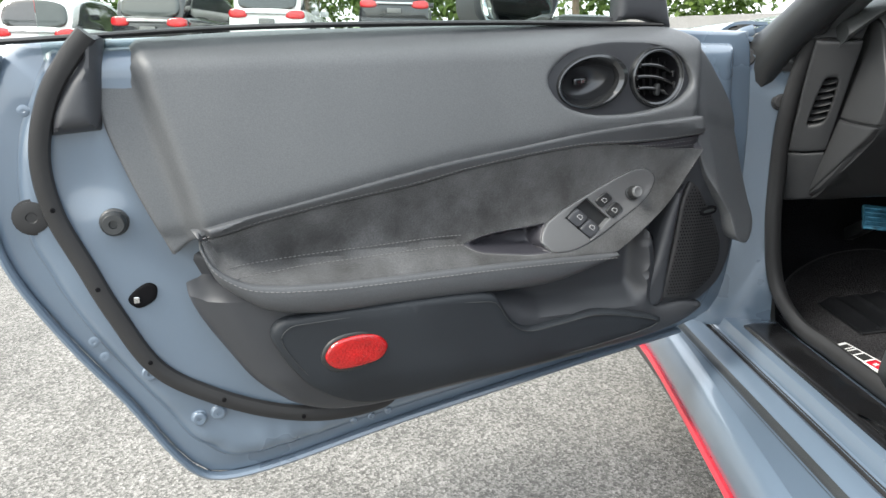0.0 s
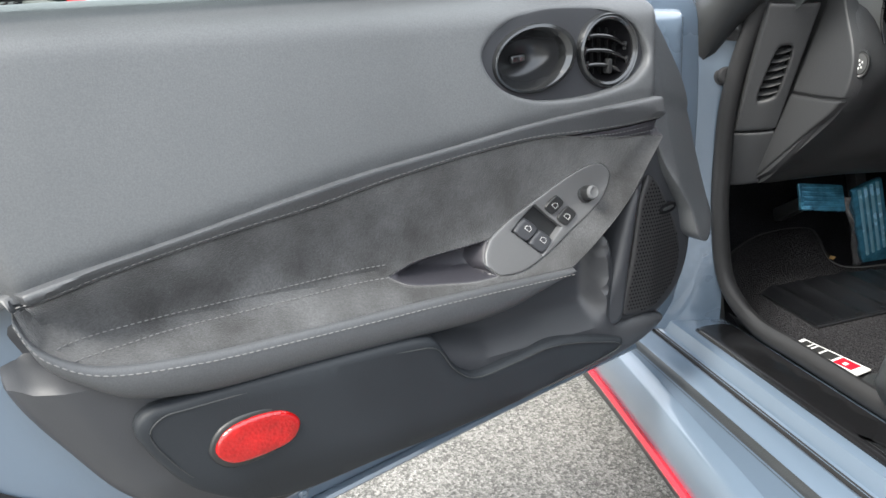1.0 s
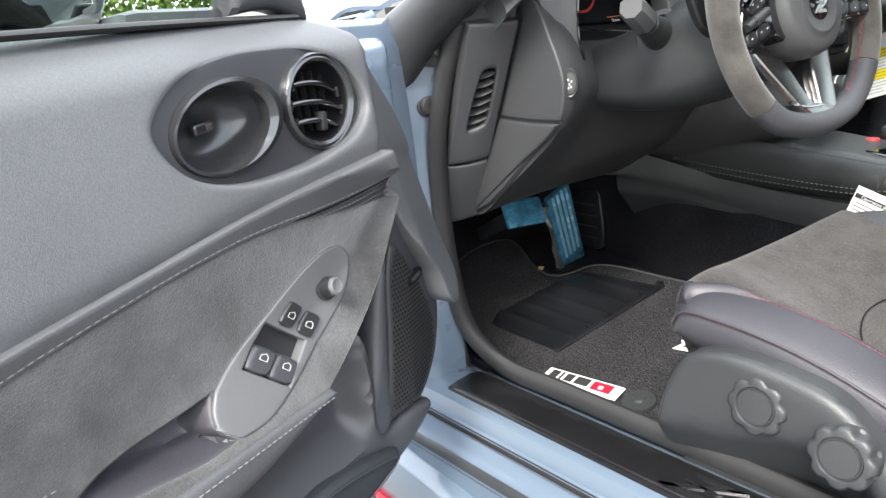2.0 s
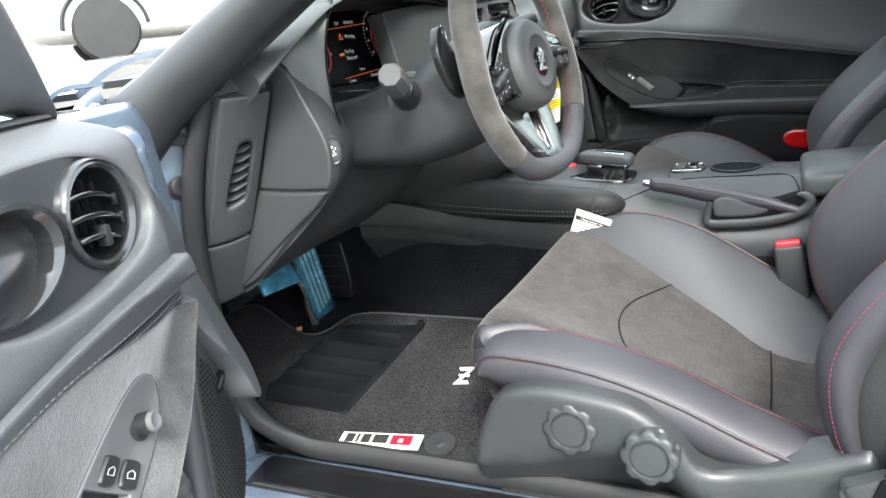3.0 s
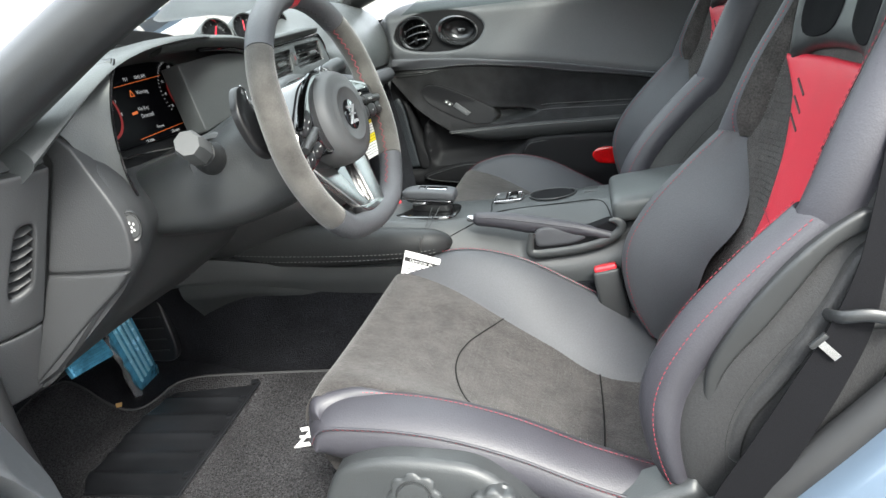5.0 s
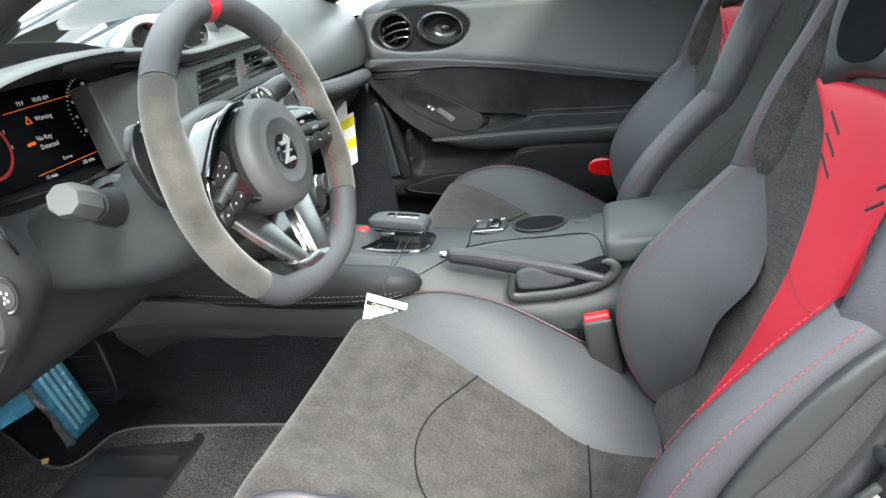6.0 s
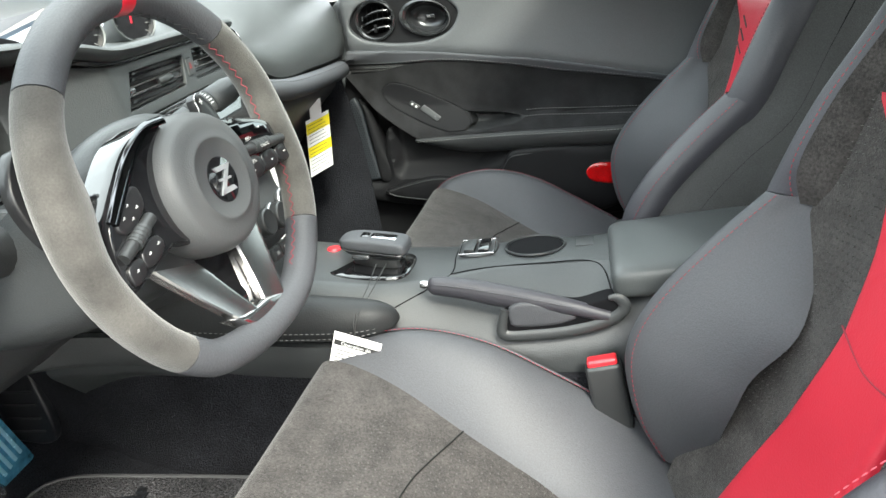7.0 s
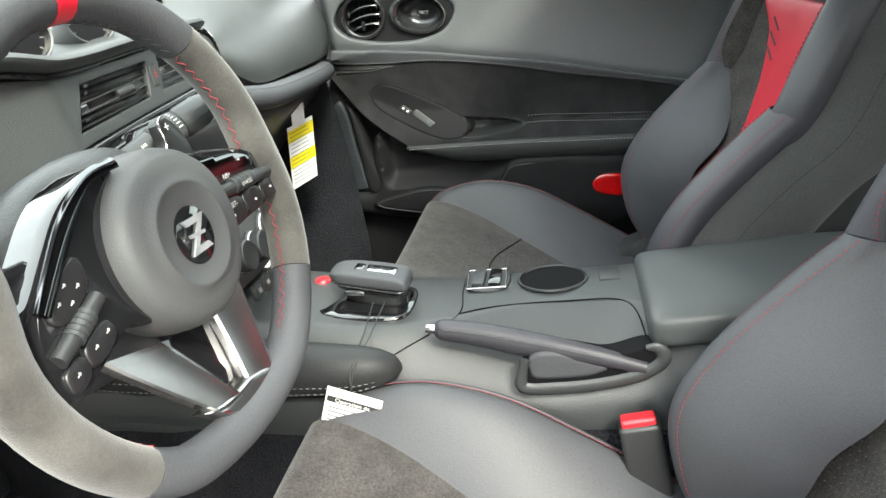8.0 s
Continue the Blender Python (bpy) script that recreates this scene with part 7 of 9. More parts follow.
for text, u, v, size, m in (("73 F", -0.048, 0.036, 0.0072, screen_white), ("10:43 AM", -0.020, 0.037, 0.0076, screen_white), ("Warning", -0.030, 0.014, 0.0085, screen_white), ("No Key", -0.044, -0.010, 0.0085, screen_white),
                            ("Detected", -0.044, -0.021, 0.0085, screen_white), ("Dismiss", -0.018, -0.041, 0.0058, screen_white), ("12 miles", -0.06, -0.057, 0.0062, screen_white), ("232 miles", 0.012, -0.054, 0.0062, screen_white),
                            ("0", 0.080, 0.0, 0.018, screen_white), ("MPH", 0.078, 0.022, 0.006, screen_white)):
    words(text, u, v, size, m, tft, on_screen)
for deg, text in ((205, "20"), (177, "40"), (149, "60"), (121, "80"), (93, "100"), (63, "120"), (33, "140"), (5, "160"), (-24, "180")):
    words(text, 0.085 + 0.043 * math.cos(radians(deg)), 0.005 + 0.043 * math.sin(radians(deg)) - 0.003, 0.0058, screen_white, tft, on_screen, align="CENTER")
for text, deg in (("6", 40), ("7", 15), ("8", -10), ("5", 65), ("4", 90)):
    words(text, -0.125 + 0.040 * math.cos(radians(deg)), -0.003 + 0.043 * math.sin(radians(deg)), 0.0064, screen_white, tft, on_screen, align="CENTER")
part("rule", bar(-0.075, 0.030, 0.05, 0.036, 0.0007, on_screen), screen_amber, tft, "amber rule")
part("rule", bar(-0.07, -0.050, 0.06, -0.044, 0.0007, on_screen), screen_amber, tft, "amber rule")
part("warning_mark", merge(bar(-0.047, 0.013, -0.042, 0.022, 0.0012, on_screen), bar(-0.042, 0.022, -0.037, 0.013, 0.0012, on_screen), bar(-0.047, 0.013, -0.037, 0.013, 0.0012, on_screen), bar(-0.062, -0.012, -0.048, -0.011, 0.004, on_screen)), screen_amber, tft, "amber warning mark")
part("dial_ring", arc(0.085, 0.005, 0.031, 0, 360, 0.004, on_screen, 40), screen_red, tft, "dim red dial ring")
part("dial_ring", arc(-0.125, -0.003, 0.036, -120, 70, 0.004, on_screen, 30), screen_red, tft, "dim red dial ring")
ticks = merge(*[bar(0.085 + r0 * math.cos(radians(a)), 0.005 + r0 * math.sin(radians(a)), 0.085 + 0.053 * math.cos(radians(a)), 0.005 + 0.053 * math.sin(radians(a)), 0.0006, on_screen) for a, r0 in ((x, 0.050 if x % 28 else 0.048) for x in range(-30, 215, 7))])
part("tick_marks", ticks, screen_white, tft)
part("dial_arc", arc(0.09, 0.0, 0.053, -95, -45, 0.0015, on_screen, 12), screen_white, tft)

gauge_glass = material("gauge_black", (0.010, 0.010, 0.011), 0.08, spec=0.5)
# pods with round gauges on the top pad
for i, x in enumerate((-0.069, 0.072, 0.205)):
    ax = Vector((-0.52, -0.82, 0.26)).normalized()
    m = Matrix.Translation((x, 0.337 + 0.006 * i * (2 - i), 1.086 + 0.008 * i)) @ ax.to_track_quat("Z", "Y").to_matrix().to_4x4() @ Matrix.Diagonal((0.84, 0.84, 0.84, 1))
    pod = part("gauge_pod", lathe([(0.026, -0.10), (0.035, -0.05), (0.039, -0.012), (0.040, 0.006), (0.0385, 0.010), (0.036, 0.009), (0.0335, -0.006)], m, 36), soft_grey, dash, "charcoal gauge pod")
    face = lambda u, v, h, m=m: m @ Vector((u, v, h))  # noqa: E731
    dial = part("gauge_face", lathe([(0.034, -0.010), (0.034, -0.006), (0.001, -0.006)], m, 36), gauge_glass, pod, "black gauge face with a red needle")
    part("gauge_rim", lathe([(0.0335, -0.006), (0.0365, 0.007), (0.0350, 0.0095), (0.0315, -0.005)], m, 36), gloss, pod)
    part("needle", bar(0, 0, 0.012 - i * 0.008, 0.024, 0.003, face, -0.0035), red_trim, pod)
    part("tick_marks", merge(*[bar(0.026 * math.cos(a), 0.026 * math.sin(a), 0.031 * math.cos(a), 0.031 * math.sin(a), 0.0016, face, -0.0045) for a in np.linspace(-0.6, 3.7, 9)]), white_plastic, pod)

# centre stack
CS = Matrix.Translation((0, 0.213, 1.0)) @ Matrix.Rotation(radians(90 - 11), 4, "X")


def on_stack(u, v, h):
    return CS @ Vector((u, v, h))


def stack_form(u, v):
    """The vent fascia: flat round the vents, falling back towards the cluster."""
    return 0.006 - 0.55 * max(0.0, -0.205 - u) - 1.2 * max(0.0, u - 0.13) ** 2


lip = [(-0.36, 0.086, -0.050), (-0.30, 0.082, -0.018), (-0.25, 0.072, 0.004), (-0.205, 0.060, 0.012), (-0.17, 0.0585, 0.014), (-0.09, 0.0625, 0.014), (0.0, 0.0670, 0.012), (0.09, 0.0715, 0.006), (0.15, 0.073, -0.010), (0.20, 0.064, -0.050)]
part("trim_roll", tube([on_stack(u, v, h - 0.010) for u, v, h in lip], [(0.026, 0.0090)] * 9 + [(0.012, 0.005)], 16, 8, up=(0, 0.19, 0.98)), soft_grey, dash, "charcoal padded lip")
edge = [(-0.30, 0.071, -0.026), (-0.25, 0.061, -0.002), (-0.205, 0.0495, 0.008), (-0.17, 0.0480, 0.010), (-0.09, 0.052, 0.010), (0.0, 0.0565, 0.009), (0.09, 0.061, 0.007), (0.135, 0.062, 0.006), (0.155, 0.050, 0.004), (0.164, 0.02, 0.002), (0.164, -0.04, 0.000)]
part("gloss_strip", tube([on_stack(*p) for p in edge], (0.0050, 0.0036), 10, 8), gloss, dash, "gloss black strip round the vents")
vents = ([(-0.193, -0.011, 1), (-0.163, 0.034, 1), (-0.030, 0.041, 1), (-0.049, 0.001, 1)], [(-0.015, 0.004, 1), (-0.001, 0.046, 1), (0.135, 0.050, 1), (0.128, 0.012, 1)])
fascia = [(-0.32, 0.060, 1), (-0.25, 0.058), (-0.20, 0.047), (-0.09, 0.050), (0.0, 0.056), (0.10, 0.060), (0.145, 0.058), (0.160, 0.040), (0.162, 0.004, 1), (0.05, -0.006), (-0.10, -0.017), (-0.205, -0.027), (-0.32, -0.050, 1)]
fp = part("vent_fascia", field(fascia, on_stack, stack_form, vents, 0.007, 0.002, 0.001, 0.03, walls=0.022), plastic_grey, dash, "charcoal grained fascia round the vents")
low_edge = [(-0.32, -0.056, -0.058), (-0.25, -0.040, -0.016), (-0.205, -0.030, 0.009), (-0.10, -0.020, 0.010), (0.05, -0.009, 0.010), (0.162, 0.000, 0.008)]
part("gloss_strip", tube([on_stack(*p) for p in low_edge], (0.0030, 0.0028), 10, 8), gloss, dash, "gloss black strip under the vents")
part("gloss_band", sheet([[on_stack(u, v - 0.002, h - 0.002) for u, v, h in low_edge], [on_stack(u, v - 0.012, h + 0.001) for u, v, h in low_edge], [on_stack(u, v - 0.028, h - 0.004) for u, v, h in low_edge]], 5, 0.004, back=(0, 1, 0)), gloss, dash, "gloss black band")
part("tweeter", lathe([(0.028, 0), (0.026, 0.003), (0.001, 0.004)], Matrix.Translation((0.56, 0.300, 1.118)) @ Matrix.Rotation(radians(38), 4, "X") @ Matrix.Diagonal((1.2, 0.8, 1, 1)), 24), plastic, dash, "oval speaker cover")

vane_black = material("vane_black", (0.022, 0.022, 0.024), 0.35, vary=0.1, spec=0.5)
for (bl, tl, tr, br) in vents:
    at = lambda f, g: (bl[0] + (br[0] - bl[0]) * f + ((tl[0] - bl[0]) + (tr[0] - br[0] - tl[0] + bl[0]) * f) * g, bl[1] + (br[1] - bl[1]) * f + ((tl[1] - bl[1]) + (tr[1] - br[1] - tl[1] + bl[1]) * f) * g)  # noqa: E731
    slot = lambda f, g, h: on_stack(*at(f, g), h)  # noqa: E731
    # Near-black backing puts shade behind the vanes.
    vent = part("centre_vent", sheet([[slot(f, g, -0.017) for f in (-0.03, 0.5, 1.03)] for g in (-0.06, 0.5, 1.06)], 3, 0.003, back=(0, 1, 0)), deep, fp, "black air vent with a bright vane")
    for i in range(5):
        g = (0.10, 0.27, 0.48, 0.70, 0.87)[i]
        if i != 2:
            part("vane", tube([slot(0.0, g, -0.003), slot(1.0, g, -0.003)], (0.0060, 0.0010), 8, 1), vane_black, vent)
    for j in range(6):
        f = 0.08 + 0.168 * j
        part("fin", tube([slot(f, 0.02, -0.011), slot(f, 0.98, -0.011)], (0.0008, 0.0040), 6, 1, up=(1, 0, 0)), vane_black, vent)
    for g in (0.39, 0.61):
        part("vane_lever", tube([slot(0.01, g, 0.0005), slot(0.98, g, 0.0005)], (0.0040, 0.0013), 10, 1), dark_metal, vent, "bright vane edge")
    part("vane_end", tube([slot(0.02, 0.50, -0.0005), slot(0.11, 0.50, -0.0005)], (0.0045, 0.0056), 8, 1, twist=0.4), satin, vent, "satin vane end")
    part("vane_end", tube([slot(0.965, 0.50, -0.0005), slot(0.985, 0.50, -0.0005)], (0.0042, 0.0056), 8, 1, twist=0.4), dark_metal, vent)
    part("vane_grip", tube([slot(0.52, 0.47, 0.003), slot(0.55, 0.47, 0.0045), slot(0.72, 0.47, 0.0045), slot(0.75, 0.47, 0.003)], [(0.004, 0.004), (0.0058, 0.0056), (0.0058, 0.0056), (0.004, 0.004)], 12, 1), plastic_grey, vent, "ribbed vane grip")
hz = part("hazard_switch", field([(-0.034, 0.010, 1), (-0.029, 0.035, 1), (-0.014, 0.0365, 1), (-0.020, 0.0115, 1)], on_stack, lambda u, v: stack_form(u, v) + 0.0016, (), 0.004, 0.0015, 0.0012, 0.004), plastic, fp, "black switch with a red triangle")
part("symbol", merge(bar(-0.0262, 0.0205, -0.0225, 0.0285, 0.0010, on_stack, 0.0081), bar(-0.0225, 0.0285, -0.0205, 0.0210, 0.0010, on_stack, 0.0081), bar(-0.0262, 0.0205, -0.0205, 0.0210, 0.0010, on_stack, 0.0081)), hazard_red, hz)
part("display", panel([(-0.13, -0.135, 1), (-0.13, -0.035, 1), (0.13, -0.030, 1), (0.13, -0.135, 1)], lambda u, v, h: on_stack(u, v, h + 0.016), 0.004, 0.004, 0.02, 0.03), gloss, dash, "switched-off glossy black display")
part("display_frame", panel([(-0.15, -0.150, 1), (-0.15, -0.022, 1), (0.145, -0.016, 1), (0.145, -0.150, 1)], lambda u, v, h: on_stack(u, v, h + 0.008), 0.006, 0.008, 0.03, 0.03), gloss, dash)
for u, v in ((-0.045, -0.218), (0.003, -0.222), (0.052, -0.212)):
    m = CS @ Matrix.Translation((u, v, 0.018))
    kn = part("climate_knob", lathe([(0.023, 0), (0.023, 0.004), (0.021, 0.006), (0.0205, 0.020), (0.0185, 0.022), (0.016, 0.0215), (0.001, 0.0215)], m, 28), plastic, dash, "round black climate knob with silver ring")
    part("knob_ring", lathe([(0.0212, 0.0055), (0.0222, 0.007), (0.0212, 0.0085)], m, 28), satin, kn)
for i in range(4):
    part("stack_key", moved(box((-0.012, -0.010, 0), (0.012, 0.010, 0.008), 0.002), CS @ Matrix.Translation((-0.042 + 0.028 * i, -0.268, 0.022))), plastic, dash)
    part("symbol", moved(box((-0.004, -0.003, 0.008), (0.004, 0.003, 0.0085)), CS @ Matrix.Translation((-0.042 + 0.028 * i, -0.268, 0.022))), white_plastic, dash)

# ---- steering column and wheel ----
stalk_cap = material("stalk_cap_grey", (0.075, 0.077, 0.078), 0.75, vary=0.08, spec=0.2)
column = thing("steering_column", (-0.39, 0.15, 0.82), "charcoal steering column shroud with stalks", "steering column")
secs = []
for y, cz, a, b in ((0.035, 0.935, 0.066, 0.062), (0.06, 0.932, 0.085, 0.078), (0.12, 0.904, 0.100, 0.078), (0.19, 0.880, 0.106, 0.070), (0.25, 0.868, 0.106, 0.060), (0.33, 0.86, 0.10, 0.05)):
    secs.append(ell((-0.40, y, cz), (1, 0, 0), (0, 0.1, 1), a, b, 14, 0.75))
part("shroud", loft(secs, 5, 3), plastic_grey, column, "charcoal column shroud")
st = part("stalk", tube([(-0.47, 0.165, 0.915), (-0.515, 0.155, 0.928), (-0.545, 0.145, 0.938)], [0.026, 0.020, 0.017], 16, 4), plastic, column, "black lamp stalk with pale end")
part("stalk_end", tube([(-0.548, 0.1445, 0.939), (-0.556, 0.142, 0.942), (-0.594, 0.129, 0.956), (-0.603, 0.126, 0.959)], [0.0150, 0.0188, 0.0180, 0.0150], 8, 1, twist=0.39), stalk_cap, st, "pale grey eight-sided stalk end", angle=20)
part("stalk_collar", lathe([(0.036, 0.0), (0.037, 0.006), (0.034, 0.010), (0.028, 0.011), (0.027, 0.004)], Matrix.Translation((-0.482, 0.162, 0.918)) @ Vector((-0.93, -0.25, 0.27)).to_track_quat("Z", "Y").to_matrix().to_4x4(), 28), plastic_grey, column, "charcoal stalk collar")
a, b = Vector((-0.325, 0.135, 0.958)), Vector((-0.218, 0.066, 1.003))
st = part("stalk", tube([a, a.lerp(b, 0.45), a.lerp(b, 0.62)], [0.011, 0.0118, 0.0128], 20, 3), plastic_grey, column, "grey wiper stalk with white marks")
part("stalk_ring", tube([a.lerp(b, 0.625), a.lerp(b, 0.64), a.lerp(b, 0.83), a.lerp(b, 0.845)], [0.0128, 0.0142, 0.0142, 0.0132], 24, 1), stalk_cap, st, "grey ribbed switch ring", angle=30)
part("stalk_end", tube([a.lerp(b, 0.85), a.lerp(b, 0.87), a.lerp(b, 1.03), a.lerp(b, 1.10), a.lerp(b, 1.115)], [0.0132, 0.0150, 0.0148, 0.0125, 0.008], 24, 2), plastic_grey, st, "dark grey stalk end")
along, toward = (b - a).normalized(), Vector((-0.35, -0.80, 0.48))
toward = (toward - along * toward.dot(along)).normalized()
side_v = along.cross(toward)
on_stalk = lambda f, deg, r: a.lerp(b, f) + (toward * math.cos(radians(deg)) + side_v * math.sin(radians(deg))) * r  # noqa: E731
part("stalk_marks", merge(*[tube([on_stalk(0.80, d, 0.0143), on_stalk(0.80 + w, d, 0.0143)], 0.0006, 5, 1) for d, w in ((-60, 0.012), (-45, 0.016), (-30, 0.020), (-15, 0.024), (0, 0.028), (15, 0.028))], *[tube([on_stalk(f, d, 0.0128), on_stalk(f, d + 12, 0.0128)], 0.0005, 5, 1) for f, d in ((0.52, -10), (0.535, -10), (0.55, -10), (0.70, -25), (0.715, -25))]), white, st)
WHEEL_TILT, WHEEL_YAW, WHEEL_TURN = 11.1, -4.6, 0.0
WM = pose(-0.3996, 0.0149, 0.949, 90 - WHEEL_TILT, 0, WHEEL_YAW) @ Matrix.Rotation(radians(WHEEL_TURN), 4, "Z")
wheel = thing("steering_wheel", (-0.395, 0.03, 0.76), "flat-bottomed leather and suede steering wheel with red marker", "steering wheel")


def on_wheel(u, v, h):
    """In the wheel's plane: u to the right, v up, h towards the driver."""
    return WM @ Vector((u, v, h))


def rim_point(deg):
    """The rim's middle line, flattened at the foot."""
    a = radians(deg)
    r = 0.166
    u, v = r * math.cos(a), r * math.sin(a)
    flat = max(0.0, -v - 0.145)
    return u, v + flat * 0.4


def thumb(deg):
    """How far the rim swells into its thumb rests."""
    return math.exp(-((((deg - 172 + 180) % 360) - 180) / 13) ** 2) + math.exp(-((((deg - 8 + 180) % 360) - 180) / 13) ** 2)


def rim(a0, a1, rad=0.0164, n=None):
    n = n or max(4, int(abs(a1 - a0) / 4))
    R = []
    for i in range(n + 1):
        deg = a0 + (a1 - a0) * i / n
        u, v = rim_point(deg)
        u2, v2 = rim_point(deg + 0.5)
        t = Vector((u2 - u, v2 - v, 0)).normalized()
        out = Vector((t.y, -t.x, 0))
        fat = 1.0 + 0.35 * thumb(deg)
        u, v = u - out.x * 0.006 * thumb(deg), v - out.y * 0.006 * thumb(deg)
        R.append([on_wheel(*(Vector((u, v, 0)) + out * rad * fat * math.cos(b) + Vector((0, 0, 1)) * rad * 1.12 * math.sin(b))) for b in (2 * math.pi * j / 16 for j in range(16))])
    return rings(R, caps=True)


rims = {}
for a0, a1, m, lab in ((49.4, 90, leather_grey, ""), (97, 142.6, leather_grey, ""), (143, 227, suede_wheel, "grey suede grip"), (227.4, 326.6, leather_grey, ""), (-33, 49, suede_wheel, "grey suede grip")):
    rims[a0] = part("rim", rim(a0, a1), m, wheel, lab or "charcoal leather rim")
part("centre_marker", rim(90.2, 96.8, 0.0167), red_trim, wheel, "red centre marker")
for a0, a1, m in ((52, 88, dark_thread), (-56, 50, red_thread), (141, 232, red_thread), (98, 140, dark_thread)):
    P = []
    for i in range(int(abs(a1 - a0) / 3) + 1):
        u, v = rim_point(a0 + 3 * i)
        d = Vector((u, v, 0)).normalized()
        P.append(on_wheel(*(Vector((u, v, 0)) - d * (0.0165 + thumb(a0 + 3 * i) * 0.012) + Vector((0, 0, 0.0005)))))
    geos = []
    Q = even(np.array([tuple(p) for p in P]), 0.0052)
    for j, (p, q) in enumerate(zip(Q, Q[1:])):
        t = Vector(q) - Vector(p)
        w = (WM.to_3x3() @ Vector((0, 0, 1))) * (0.0022 if j % 2 else -0.0022)
        geos.append(tube([Vector(p) - w, Vector(p) + t * 0.9 + w], 0.0005, 5, 1, up=(0.3, 0.2, 1)))
    part("lacing", merge(*geos), m, wheel, "cross-laced thread")
key_black = material("key_black", (0.011, 0.011, 0.012), 0.35, vary=0.1, spec=0.5)
hub_grey = material("hub_grey", (0.062, 0.064, 0.066), 0.5, bumps=(("voronoi", 700, 0.3, 0.0005),), vary=0.06, spec=0.4)
hub_secs = []
for f, h in ((0.064, -0.045), (0.0665, -0.026), (0.0675, -0.008), (0.0665, 0.006), (0.0635, 0.015), (0.0600, 0.0200), (0.0565, 0.0222), (0.0480, 0.0240), (0.0405, 0.0248), (0.0390, 0.0262), (0.0365, 0.0262), (0.0350, 0.0248), (0.0240, 0.0246), (0.0222, 0.0238), (0.004, 0.0230)):
    hub_secs.append([on_wheel(f * 1.03 * math.copysign(abs(math.cos(t)) ** 0.93, math.cos(t)) * (1 - 0.07 * max(0, -math.sin(t)) * min(1.0, f / 0.06)), -0.0065 + f * 0.985 * math.copysign(abs(math.sin(t)) ** 0.93, math.sin(t)), h) for t in (2 * math.pi * j / 56 for j in range(56))])
hub = part("hub_cover", rings(hub_secs, caps=True), hub_grey, wheel, "charcoal grained hub cover", angle=60)
emblem_silver = material("emblem_silver", (0.36, 0.37, 0.38), 0.45, metal=0.4)
EM = WM @ Matrix.Translation((0.0, -0.008, 0))
em = part("emblem_disc", lathe([(0.0212, 0.021), (0.0212, 0.0246), (0.0200, 0.0252), (0.001, 0.0254)], EM, 40), gloss, hub, "gloss black emblem disc")
part("emblem", z_mark(lambda u, v, h: EM @ Vector((u, v, h + 0.0254)), 0.027, 0.002), emblem_silver, em, "silver emblem")
part("airbag_mark", moved(box((-0.008, -0.002, 0.020), (0.008, 0.002, 0.0207)), WM @ Matrix.Translation((0.040, -0.047, 0)) @ Matrix.Rotation(0.7, 4, "Z")), plastic, hub)
